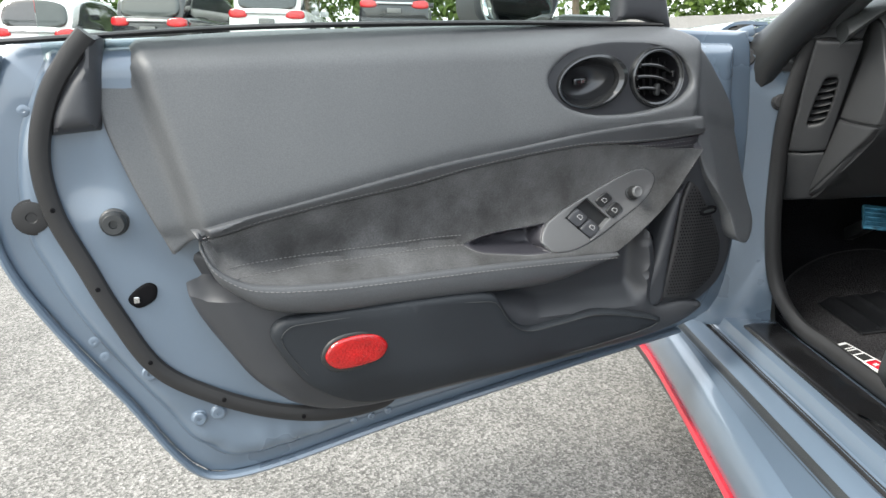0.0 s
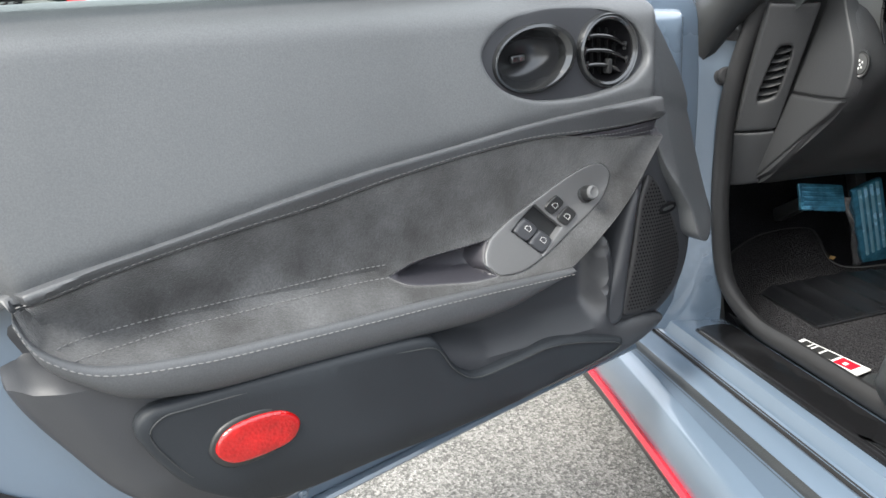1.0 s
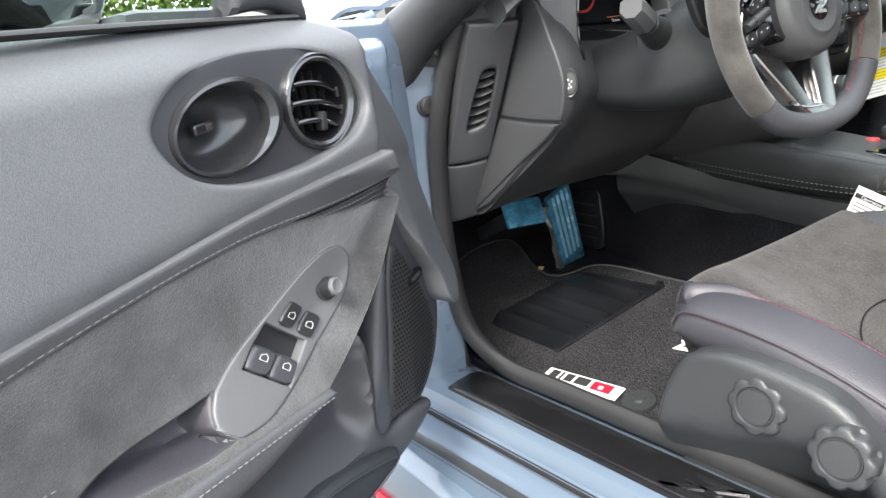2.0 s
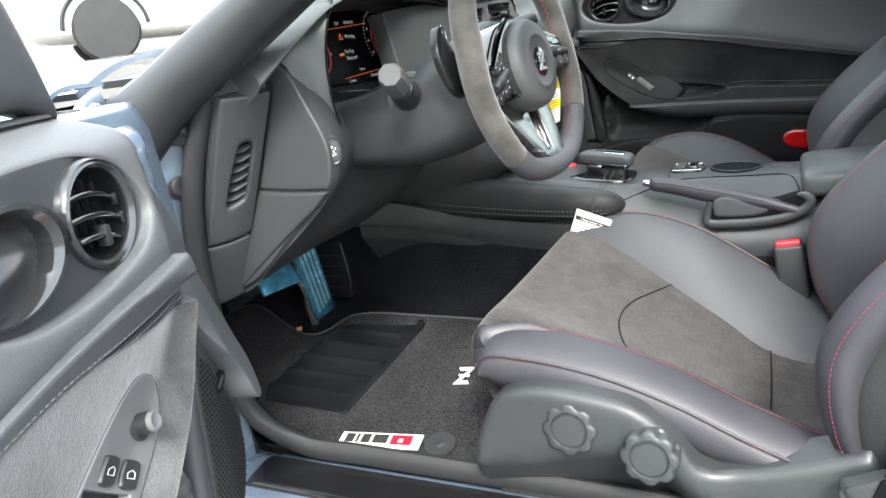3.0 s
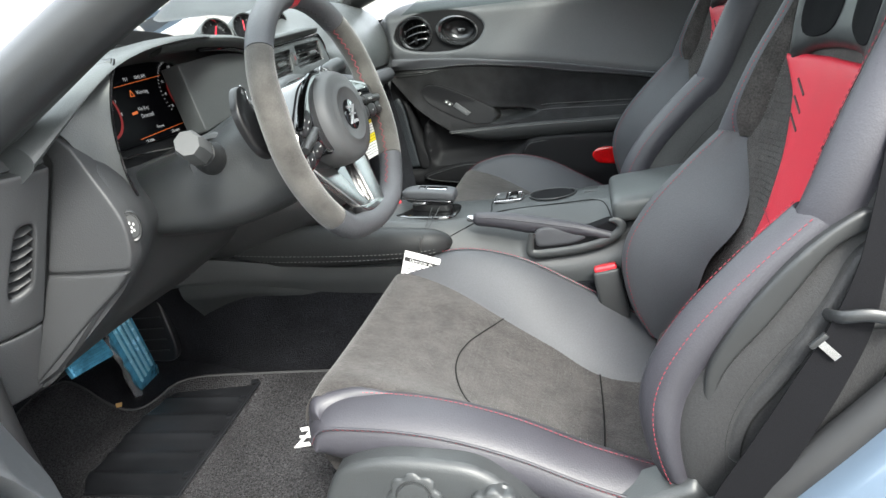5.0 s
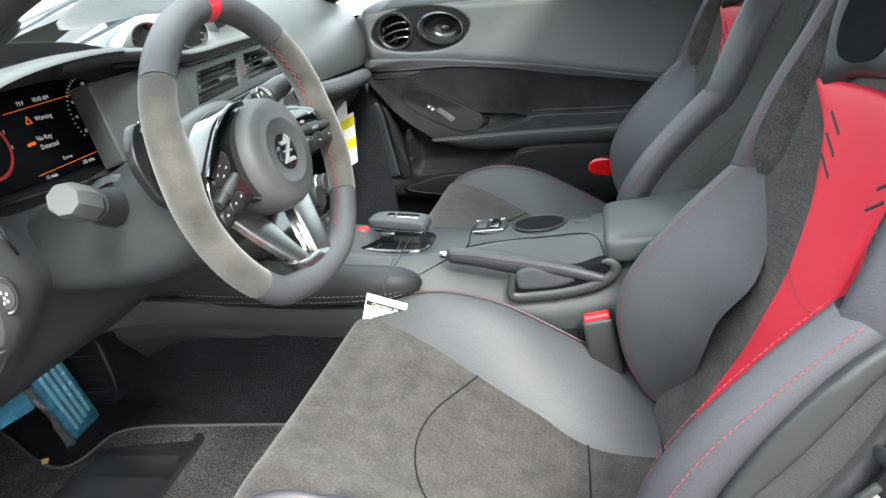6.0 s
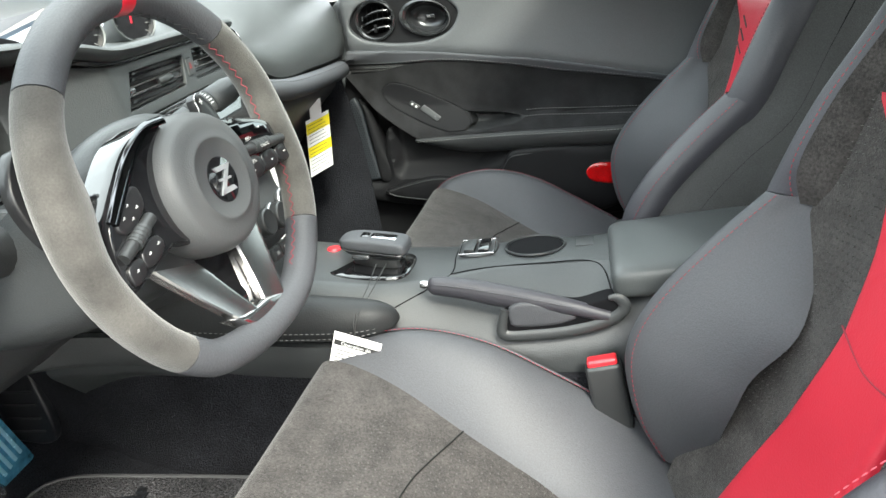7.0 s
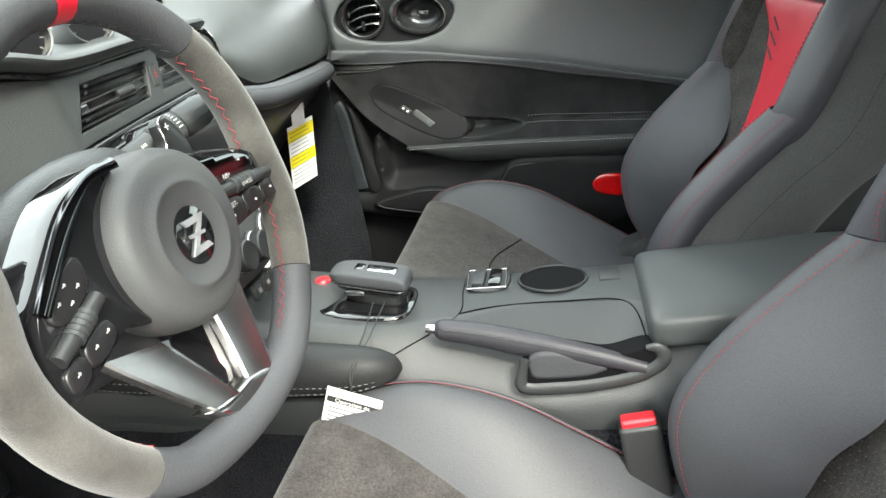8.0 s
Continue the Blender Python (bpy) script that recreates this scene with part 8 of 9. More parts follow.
# spokes
spoke_mirror = material("black_chrome", (0.16, 0.165, 0.17), 0.06, metal=1.0)
wheel_pad = lambda base, tip=0.0: (lambda u, v, h: on_wheel(u, v, h + base + tip * max(0.0, abs(u) - 0.05)))  # noqa: E731
for sgn in (-1, 1):
    if sgn < 0:
        back_o = [(-0.030, 0.058), (-0.058, 0.057), (-0.078, 0.050), (-0.100, 0.034), (-0.137, -0.004), (-0.146, -0.040), (-0.147, -0.062, 1), (-0.110, -0.052), (-0.076, -0.040, 1), (-0.03, -0.05)]
        trim_o = [(-0.139, 0.004, 1), (-0.118, 0.025), (-0.099, 0.042), (-0.079, 0.0545), (-0.060, 0.0605), (-0.030, 0.062, 1), (-0.030, 0.055, 1), (-0.054, 0.0535), (-0.071, 0.0440), (-0.088, 0.0320), (-0.109, 0.0145), (-0.131, -0.0045, 1)]
        keys = ([(-0.129, -0.006), (-0.116, 0.006), (-0.101, 0.016), (-0.092, 0.018), (-0.090, 0.004), (-0.096, -0.004), (-0.122, -0.014)], [(-0.137, -0.038), (-0.120, -0.033), (-0.119, -0.046), (-0.136, -0.052)], [(-0.117, -0.032), (-0.091, -0.025), (-0.089, -0.036), (-0.116, -0.045)])
        marks = [(-0.119, -0.002), (-0.110, 0.006), (-0.101, 0.002), (-0.110, -0.005), (-0.129, -0.042), (-0.109, -0.035), (-0.096, -0.031)]
        roll = [(-0.137, -0.029), (-0.121, -0.023), (-0.104, -0.0155), (-0.091, -0.010)]
    else:
        back_o = [(0.030, 0.047), (0.060, 0.0435), (0.100, 0.0360), (0.133, 0.0270), (0.155, 0.010), (0.168, -0.018), (0.160, -0.024), (0.124, -0.026), (0.066, -0.029), (0.030, -0.03)]
        trim_o = [(0.050, 0.0385, 1), (0.120, 0.0250), (0.137, 0.0155), (0.131, 0.0105, 1), (0.058, 0.0170, 1)]
        keys = ([(0.060, -0.005), (0.094, -0.006), (0.094, -0.022), (0.062, -0.023)], [(0.097, -0.006), (0.124, -0.006), (0.124, -0.021), (0.097, -0.022)], [(0.127, -0.006), (0.150, -0.005), (0.160, -0.018), (0.127, -0.021)])
        marks = [(0.074, -0.017), (0.112, -0.015), (0.142, -0.013), (0.112, 0.021)]
        roll = [(0.062, 0.005), (0.085, 0.0045), (0.118, 0.003), (0.146, 0.001)]
    part("spoke_back", panel(back_o, wheel_pad(-0.004), 0.012, 0.004, 0.02, 0.010), gloss, wheel, "gloss black spoke")
    if sgn < 0:
        outer, inner = trim_o[:6], trim_o[:5:-1]
        strip = [[on_wheel(o[0] + (q[0] - o[0]) * f, o[1] + (q[1] - o[1]) * f, 0.0045 + 0.0085 * f * (1.75 - f)) for o, q in zip(outer, inner)] for f in (0.38, 0.6, 0.8, 1.0)]
        part("spoke_trim", sheet(strip, 6, 0.004), spoke_mirror, wheel, "mirror-black spoke trim", angle=80)
    else:
        part("spoke_trim", panel(trim_o, wheel_pad(0.0075), 0.0012, 0.001, 0.01, 0.005), spoke_mirror, wheel, "mirror-black spoke trim")
    sp2 = part("key_pad", panel(keys[0], wheel_pad(0.0085), 0.0022, 0.0015, 0.004, 0.006, k=4), key_black, wheel, "black key cluster with white marks")
    for kp_o in keys[1:]:
        part("wheel_key", panel(kp_o, wheel_pad(0.0085), 0.0022, 0.0015, 0.004, 0.006, k=4), key_black, sp2)
    P = [on_wheel(u, v, 0.0105) for u, v in roll]
    part("key_roller", tube([P[0], P[0].lerp(P[3], 0.5), P[3]], [0.0052, 0.0058, 0.0052], 14, 2), plastic, sp2)
    part("roller_key", tube([P[1], P[2]], 0.0067, 16, 1), plastic_grey, sp2, "ribbed grey roller")
    for i in range(4):
        part("roller_rib", tube([P[1].lerp(P[2], 0.14 + 0.22 * i), P[1].lerp(P[2], 0.20 + 0.22 * i)], 0.0071, 16, 1), plastic, sp2)
    for u, v in marks:
        part("symbol", moved(merge(box((-0.0016, -0.0003, 0), (0.0002, 0.0003, 0.0002)), box((0.0005, -0.0011, 0), (0.0010, 0.0011, 0.0002)), box((0.0014, -0.0006, 0), (0.0018, 0.0006, 0.0002))), WM @ Matrix.Translation((u, v, 0.0109 if v < 0.018 else 0.0098)) @ Matrix.Rotation(0.5 if sgn < 0 else -0.05, 4, "Z")), white_print, sp2)
    paddle = [(sgn * 0.070, 0.020), (sgn * 0.112, 0.046), (sgn * 0.113, 0.068), (sgn * 0.120, 0.073), (sgn * 0.131, 0.070), (sgn * 0.147, 0.038), (sgn * 0.132, -0.010), (sgn * 0.105, -0.025), (sgn * 0.075, -0.015)]
    pd = part("shift_paddle", panel(paddle, lambda u, v, h: on_wheel(u, v, h - 0.055), 0.005, 0.003, 0.006, 0.010), key_black, wheel, "black shift paddle with a bright edge")
    part("paddle_edge", tube([on_wheel(u, v, -0.0505) for u, v in ((sgn * 0.108, 0.040), (sgn * 0.1135, 0.052), (sgn * 0.1135, 0.068), (sgn * 0.120, 0.073))], 0.0010, 6, 4), satin, pd)
    part("symbol", moved(merge(box((-0.003, -0.0005, 0), (0.003, 0.0005, 0.0003)), box((-0.0005, -0.003, 0), (0.0005, 0.003, 0.0003))), WM @ Matrix.Translation((sgn * 0.122, 0.064, -0.0496))), white_print, pd)
for text, u, v, size in (("RES+", 0.079, 0.0125, 0.0055), ("CANCEL", 0.090, 0.0016, 0.0042), ("SET-", 0.074, -0.0105, 0.0055)):
    words(text, u, v, size, white_print, wheel, on_wheel, "key_lettering", h=0.0186 if text == "CANCEL" else 0.0112)
# the two lower spokes: satin blades with a ridge, meeting in a foot on the rim
fall = lambda v: float(np.interp(v, (-0.158, -0.132, -0.045), (0.008, 0.002, -0.022)))  # noqa: E731


def blade(outer, inner, ridge, back):
    """A spoke of wedge section: a broad face rising to a ridge, then a steep inner wall."""
    R = []
    for (ou, ov), (iu, iv) in zip(outer, inner):
        q = lambda f, h: on_wheel(ou + (iu - ou) * f, ov + (iv - ov) * f, fall(ov + (iv - ov) * f) + h)  # noqa: E731
        R.append([q(0, -0.010), q(0.0, -0.001), q(0.05, 0.001), q(ridge - 0.04, 0.0035), q(ridge + 0.03, 0.0030), q(1.0, back), q(1.0, -0.014)])
    return loft(R, 6, 1)


part("lower_spoke", blade([(-0.084, -0.056), (-0.074, -0.072), (-0.052, -0.104), (-0.031, -0.133)], [(-0.032, -0.070), (-0.026, -0.082), (-0.015, -0.108), (-0.002, -0.134)], 0.90, -0.004), cast_metal, wheel, "satin aluminium lower spoke", angle=24)
part("lower_spoke", blade([(0.034, -0.054), (0.029, -0.076), (0.022, -0.106), (0.014, -0.132)], [(0.094, -0.040), (0.078, -0.070), (0.060, -0.110), (0.047, -0.142)], 0.90, 0.002), cast_metal, wheel, "satin aluminium lower spoke", angle=24)
part("spoke_root", panel([(-0.090, -0.038, 1), (-0.030, -0.050, 1), (-0.030, -0.073, 1), (-0.084, -0.058, 1)], lambda u, v, h: on_wheel(u, v, h - 0.021 - 0.25 * (v + 0.058)), 0.001, 0.001, 0.008, 0.01), plastic, wheel, "black root of the spoke")
foot_o = [(-0.040, -0.128, 1), (-0.004, -0.131), (0.016, -0.131, 1), (0.049, -0.138, 1), (0.048, -0.148), (0.030, -0.154), (0.004, -0.154), (-0.018, -0.147)]
part("spoke_foot", panel(foot_o, lambda u, v, h: on_wheel(u, v, h + fall(v) - 0.003), 0.007, 0.005, 0.012, 0.006), cast_metal, wheel, "satin aluminium spoke foot", angle=30)
part("spoke_web", panel([(-0.034, -0.056, 1), (0.036, -0.056, 1), (0.015, -0.130, 1), (-0.005, -0.130, 1)], lambda u, v, h: on_wheel(u, v, h + fall(v) - 0.010), 0.002, 0.002, 0.006, 0.01), gloss, wheel, "gloss black web between the spokes")

# ---- centre console ----
console = thing("centre_console", (0, 0, 0.33), "charcoal centre console with selector, hand brake and cup holder", "centre console")


def console_section(y, zl, zt, xl, xt):
    """Left foot, left shoulder, top, right shoulder, right foot."""
    foot = zl - 0.08 if y > -0.05 else 0.40
    return [(xl + 0.02, y, foot), (xl - 0.002, y, zl - 0.05), (xl + 0.004, y, zl), (xt, y, zt - 0.004), (xt + 0.02, y, zt), (0.11, y, zt), (0.135, y, zt - 0.01), (0.15, y, zl), (0.15, y, 0.33)]


secs = [console_section(*r) for r in ((0.50, 0.66, 0.70, -0.15, -0.09), (0.36, 0.65, 0.715, -0.125, -0.075), (0.22, 0.62, 0.712, -0.112, -0.06), (0.10, 0.61, 0.696, -0.105, -0.05), (0.0, 0.60, 0.682, -0.098, -0.045),
                                      (-0.10, 0.59, 0.676, -0.092, -0.02), (-0.20, 0.59, 0.678, -0.088, 0.01), (-0.30, 0.595, 0.680, -0.085, 0.01), (-0.36, 0.60, 0.682, -0.085, -0.01), (-0.44, 0.61, 0.682, -0.085, -0.04), (-0.80, 0.62, 0.68, -0.10, -0.05))]
part("console_body", loft(secs, 5, 4), plastic_grey, console, "charcoal grained console body")
# padded knee bolster beside the driver's leg
pad = []
for y, z, x, a, b in ((0.46, 0.705, -0.128, 0.016, 0.035), (0.34, 0.690, -0.122, 0.026, 0.042), (0.20, 0.675, -0.115, 0.030, 0.040), (0.08, 0.664, -0.110, 0.030, 0.034), (0.0, 0.660, -0.108, 0.028, 0.028), (-0.030, 0.658, -0.105, 0.022, 0.023), (-0.048, 0.656, -0.101, 0.013, 0.014), (-0.055, 0.655, -0.098, 0.003, 0.004)):
    pad.append(ell((x, y, z), (1, 0, 0), (0, 0, 1), a, b, 12, 0.9))
kp = part("knee_pad", loft(pad, 5, 3), leather_darkened, console, "charcoal leather knee pad with stitching")
for dz in (-0.010, -0.019):
    line = smooth_path([(x - a * 0.97 - 0.001, y, z + dz * b / 0.034) for y, z, x, a, b in ((0.46, 0.705, -0.128, 0.016, 0.035), (0.34, 0.690, -0.122, 0.026, 0.042), (0.20, 0.675, -0.115, 0.030, 0.040), (0.08, 0.664, -0.110, 0.030, 0.034), (0.0, 0.660, -0.108, 0.028, 0.028), (-0.03, 0.658, -0.105, 0.021, 0.021))], 10)
    part("stitching", stitches(line, up=(1, 0, 0)), grey_thread, kp, "grey thread stitching")
low = [[(-0.30, 0.50, 0.70), (-0.22, 0.42, 0.70), (-0.14, 0.30, 0.655), (-0.128, 0.20, 0.635), (-0.122, 0.05, 0.622), (-0.115, -0.10, 0.612)], [(-0.29, 0.50, 0.66), (-0.21, 0.43, 0.655), (-0.137, 0.30, 0.622), (-0.126, 0.20, 0.605), (-0.119, 0.05, 0.595), (-0.112, -0.10, 0.59)],
       [(-0.27, 0.52, 0.655), (-0.20, 0.43, 0.645), (-0.128, 0.30, 0.602), (-0.118, 0.20, 0.58), (-0.112, 0.05, 0.565), (-0.105, -0.10, 0.555)]]
part("lower_trim", sheet(low, 5, 0.012, back=(1, 0, 0)), plastic_grey, console, "dark grey lower trim")
part("tunnel_carpet", sheet([[(-0.09, 0.92, 0.66), (-0.115, 0.55, 0.655), (-0.116, 0.30, 0.605), (-0.108, 0.0, 0.57), (-0.10, -0.4, 0.55)], [(-0.04, 0.92, 0.52), (-0.075, 0.58, 0.53), (-0.124, 0.30, 0.46), (-0.12, 0.0, 0.45), (-0.11, -0.4, 0.45)], [(-0.03, 0.92, 0.36), (-0.04, 0.60, 0.36), (-0.132, 0.30, 0.36), (-0.14, 0.0, 0.32), (-0.13, -0.4, 0.32)]], 5, 0.01, back=(1, 0, 0)), carpet, console, "black tunnel carpet")

# gear selector
tilt = Matrix.Translation((0.03, 0.012, 0.683)) @ Matrix.Rotation(radians(5), 4, "X")
sb = part("selector_plate", panel([(-0.042, 0.062), (0.035, 0.068), (0.048, 0.05), (0.048, -0.05), (0.035, -0.062), (-0.040, -0.060), (-0.052, -0.045), (-0.052, 0.045)], lambda u, v, h: tilt @ Vector((u, v, h)), 0.005, 0.004, 0.01, 0.012), gloss, console, "gloss black selector plate")
knob_mid = lambda v: 0.010 + 0.2 * v  # noqa: E731


def knob_loft(stations, e):
    """Sections across the selector, from its nose to its tail."""
    return loft([ell(tuple(tilt @ Vector((knob_mid(v), v, (lo + hi) / 2))), (1, 0, 0), (0, 0.05, 1), w, (hi - lo) / 2, 20, e) for v, lo, hi, w in stations], 4, 2)


part("selector_neck", knob_loft([(0.036, 0.003, 0.022, 0.012), (0.030, 0.002, 0.024, 0.020), (-0.040, 0.002, 0.024, 0.021), (-0.046, 0.003, 0.022, 0.014)], 0.5), plastic, sb)
kn = part("selector_knob", knob_loft([(0.0585, 0.031, 0.036, 0.006), (0.056, 0.029, 0.041, 0.016), (0.048, 0.028, 0.0450, 0.0235), (0.030, 0.028, 0.0480, 0.0275), (0.0, 0.028, 0.0490, 0.0290), (-0.035, 0.028, 0.0485, 0.0290), (-0.050, 0.028, 0.0470, 0.0280), (-0.056, 0.029, 0.0445, 0.0250), (-0.059, 0.032, 0.0400, 0.0150)], 0.42), leather_grey, sb, "charcoal leather selector knob")
part("knob_base", knob_loft([(0.050, 0.026, 0.030, 0.016), (0.042, 0.0215, 0.030, 0.0225), (0.0, 0.018, 0.030, 0.0265), (-0.046, 0.019, 0.030, 0.0265), (-0.053, 0.022, 0.030, 0.022)], 0.4), gloss, kn, "gloss black lower knob")
part("knob_band", tube([tilt @ Vector((knob_mid(v) + s * w, v, 0.0292)) for s, seq in ((-1, ((0.055, 0.014), (0.047, 0.0235), (0.030, 0.0275), (0.0, 0.029), (-0.035, 0.029), (-0.050, 0.0275))), (1, ((-0.050, 0.0275), (-0.035, 0.029), (0.0, 0.029), (0.030, 0.0275), (0.047, 0.0235), (0.055, 0.014)))) for v, w in seq], 0.0011, 6, 4, closed=True), dark_metal, kn, "bright band")
for v0, v1 in ((0.021, 0.0065), (0.004, -0.040)):
    part("knob_inlay", panel([(knob_mid(v0) - 0.0105, v0, 1), (knob_mid(v0) + 0.0105, v0, 1), (knob_mid(v1) + 0.0105, v1, 1), (knob_mid(v1) - 0.0105, v1, 1)], lambda u, v, h: tilt @ Vector((u, v, h + 0.0482)), 0.0012, 0.0012, 0.003, 0.006), chrome if v1 < 0 else gloss, kn, "bright inlay" if v1 < 0 else "black lock button")
part("side_release", moved(box((-0.003, -0.015, -0.0035), (0.004, 0.013, 0.0035), 0.003), tilt @ Matrix.Translation((-0.020, 0.016, 0.0235))), satin, kn)
part("start_button", lathe([(0.0125, 0), (0.0125, 0.003), (0.010, 0.006), (0.001, 0.0065)], Matrix.Translation((0.082, 0.095, 0.695)), 24), button_red, console, "round red start button")

# drive mode switches, cup holder, power socket
sw = part("switch_pack", panel([(-0.030, 0.022), (0.032, 0.026), (0.034, -0.026), (-0.028, -0.028)], lambda u, v, h: (0.088 + u, -0.145 + v, 0.6795 + h), 0.003, 0.003, 0.006, 0.01), plastic, console, "black rocker switches in a bright frame")
for i in (-1, 1):
    part("rocker", moved(box((-0.025, -0.009, 0), (0.025, 0.009, 0.007), 0.003), Matrix.Translation((0.090, -0.146 + i * 0.0115, 0.681))), plastic_grey if i > 0 else gloss, sw)
part("switch_frame", tube([(0.058, -0.120, 0.683), (0.121, -0.117, 0.683), (0.122, -0.172, 0.683), (0.059, -0.174, 0.683)], 0.0014, 6, 1, closed=True), satin, sw)
# No hole is cut: a near-black disc stands for the hollow's shade.
cup = part("cup_holder", lathe([(0.044, 0.0025), (0.041, 0.0035), (0.038, 0.002), (0.034, 0.0012), (0.001, 0.001)], Matrix.Translation((0.082, -0.238, 0.679)), 32), deep, console, "round cup holder with its hollow drawn in black")
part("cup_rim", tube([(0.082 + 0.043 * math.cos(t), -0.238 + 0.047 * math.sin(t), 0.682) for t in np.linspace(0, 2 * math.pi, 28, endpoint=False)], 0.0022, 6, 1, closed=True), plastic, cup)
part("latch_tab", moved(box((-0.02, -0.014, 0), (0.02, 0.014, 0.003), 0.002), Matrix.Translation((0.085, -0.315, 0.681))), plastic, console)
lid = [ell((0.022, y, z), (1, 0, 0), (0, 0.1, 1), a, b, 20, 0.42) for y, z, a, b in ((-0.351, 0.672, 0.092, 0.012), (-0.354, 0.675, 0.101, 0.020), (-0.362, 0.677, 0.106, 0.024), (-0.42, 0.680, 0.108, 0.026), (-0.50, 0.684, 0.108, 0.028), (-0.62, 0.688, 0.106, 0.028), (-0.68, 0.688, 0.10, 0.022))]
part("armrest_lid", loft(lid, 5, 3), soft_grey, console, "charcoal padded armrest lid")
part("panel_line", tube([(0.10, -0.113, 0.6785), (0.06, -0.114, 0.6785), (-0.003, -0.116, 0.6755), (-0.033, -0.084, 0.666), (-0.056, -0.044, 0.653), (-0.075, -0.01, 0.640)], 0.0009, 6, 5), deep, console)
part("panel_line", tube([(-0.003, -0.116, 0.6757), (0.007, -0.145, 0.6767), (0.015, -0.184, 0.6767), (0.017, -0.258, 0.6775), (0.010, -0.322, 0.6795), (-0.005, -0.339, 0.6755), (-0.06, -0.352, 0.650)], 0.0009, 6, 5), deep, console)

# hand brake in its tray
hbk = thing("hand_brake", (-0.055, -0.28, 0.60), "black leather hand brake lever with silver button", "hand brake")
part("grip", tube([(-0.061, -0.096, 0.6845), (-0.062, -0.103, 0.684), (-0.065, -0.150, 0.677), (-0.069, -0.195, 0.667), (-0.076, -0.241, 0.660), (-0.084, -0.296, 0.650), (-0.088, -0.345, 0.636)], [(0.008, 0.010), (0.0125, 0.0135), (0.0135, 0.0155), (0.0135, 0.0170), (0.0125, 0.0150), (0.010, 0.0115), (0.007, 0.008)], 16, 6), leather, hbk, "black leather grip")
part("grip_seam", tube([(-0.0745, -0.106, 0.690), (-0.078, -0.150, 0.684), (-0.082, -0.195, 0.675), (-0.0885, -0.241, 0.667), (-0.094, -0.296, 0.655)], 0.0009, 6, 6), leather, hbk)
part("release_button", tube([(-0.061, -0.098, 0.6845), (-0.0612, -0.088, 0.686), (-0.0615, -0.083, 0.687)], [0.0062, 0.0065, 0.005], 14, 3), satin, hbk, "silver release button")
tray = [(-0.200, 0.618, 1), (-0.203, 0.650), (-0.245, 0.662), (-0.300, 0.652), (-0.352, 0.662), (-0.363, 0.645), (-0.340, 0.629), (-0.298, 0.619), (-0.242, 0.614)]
# A flat near-black sheet stands for the shade in the tray's well.
part("well", panel(tray, lambda u, v, h: (-0.086 - h, u, v), 0.002, 0.004, 0.03, 0.012), deep, hbk, "near-black sheet for the shade under the lever")
rim = [(-0.205, 0.654), (-0.201, 0.640), (-0.199, 0.6165), (-0.242, 0.6135), (-0.298, 0.6185), (-0.339, 0.629), (-0.363, 0.645), (-0.365, 0.655), (-0.357, 0.664), (-0.345, 0.665)]
part("tray", tube([(-0.0905, u, v) for u, v in rim], [(0.006, 0.0035)] * 2 + [(0.0085, 0.0040)] * 6 + [(0.007, 0.0035), (0.003, 0.003)], 10, 5, up=(1, 0, 0)), plastic_grey, hbk, "dark grey brake tray")
part("gaiter", panel([(-0.209, 0.654), (-0.222, 0.662), (-0.241, 0.662), (-0.273, 0.653), (-0.303, 0.638), (-0.285, 0.629), (-0.243, 0.625), (-0.210, 0.626, 1)], lambda u, v, h: (-0.0862 - h, u, v), 0.004, 0.006, 0.008, 0.010), leather_grey, hbk, "black leather gaiter")

pdoor = thing("far_car_door", (0.76, -0.1, 0.40), "closed car door with black padded trim and red reflector", "car door")


def far_door(p):
    """Where a point of the open door's trim lies on the closed far door, its mirror image."""
    q = Vector(p) - DP
    return (0.745 - q.dot(DN), 0.148 - q.dot(DU), p[2] + 0.139)


SKIP = {"outer_skin", "inner_shell", "hem_flange", "weatherstrip", "clip", "rubber_stop", "grommet", "bolt", "plug", "latch", "catch", "rear_cap", "window_seal", "window_pane", "wing_mirror", "mirror_glass", "mirror_stalk", "sail_panel", "door_hinge", "mirror_knob", "knob_tip", "switch_plate"}


# Near door's materials and the darker copies that carry the far side's shade.
FAR_SHADED = {"kick_panel_black": trim_darkened, "grained_vinyl": vinyl_shaded, "door_suede": suede_dark, "door_leather": leather_darkened, "door_plastic": trim_darkened, "black_plastic": trim_darkened, "black_leather": leather_darkened, "speaker_mesh": kick_black}


def copy_trim(ob, parent):
    """The same trim part, and its own parts, on the far door in shade-dark colours."""
    for child in ob.children:
        kind = child.name.split(".")[0]
        if kind in SKIP:
            continue
        me = child.data
        geo = [far_door(v.co) for v in me.vertices], [tuple(reversed(f.vertices)) for f in me.polygons]
        twin = part(kind, geo, leather_grey if kind == "belt_strip" else FAR_SHADED.get(me.materials[0].name, me.materials[0]), parent, child["label"] if "label" in child else "", clean=False)
        copy_trim(child, twin)


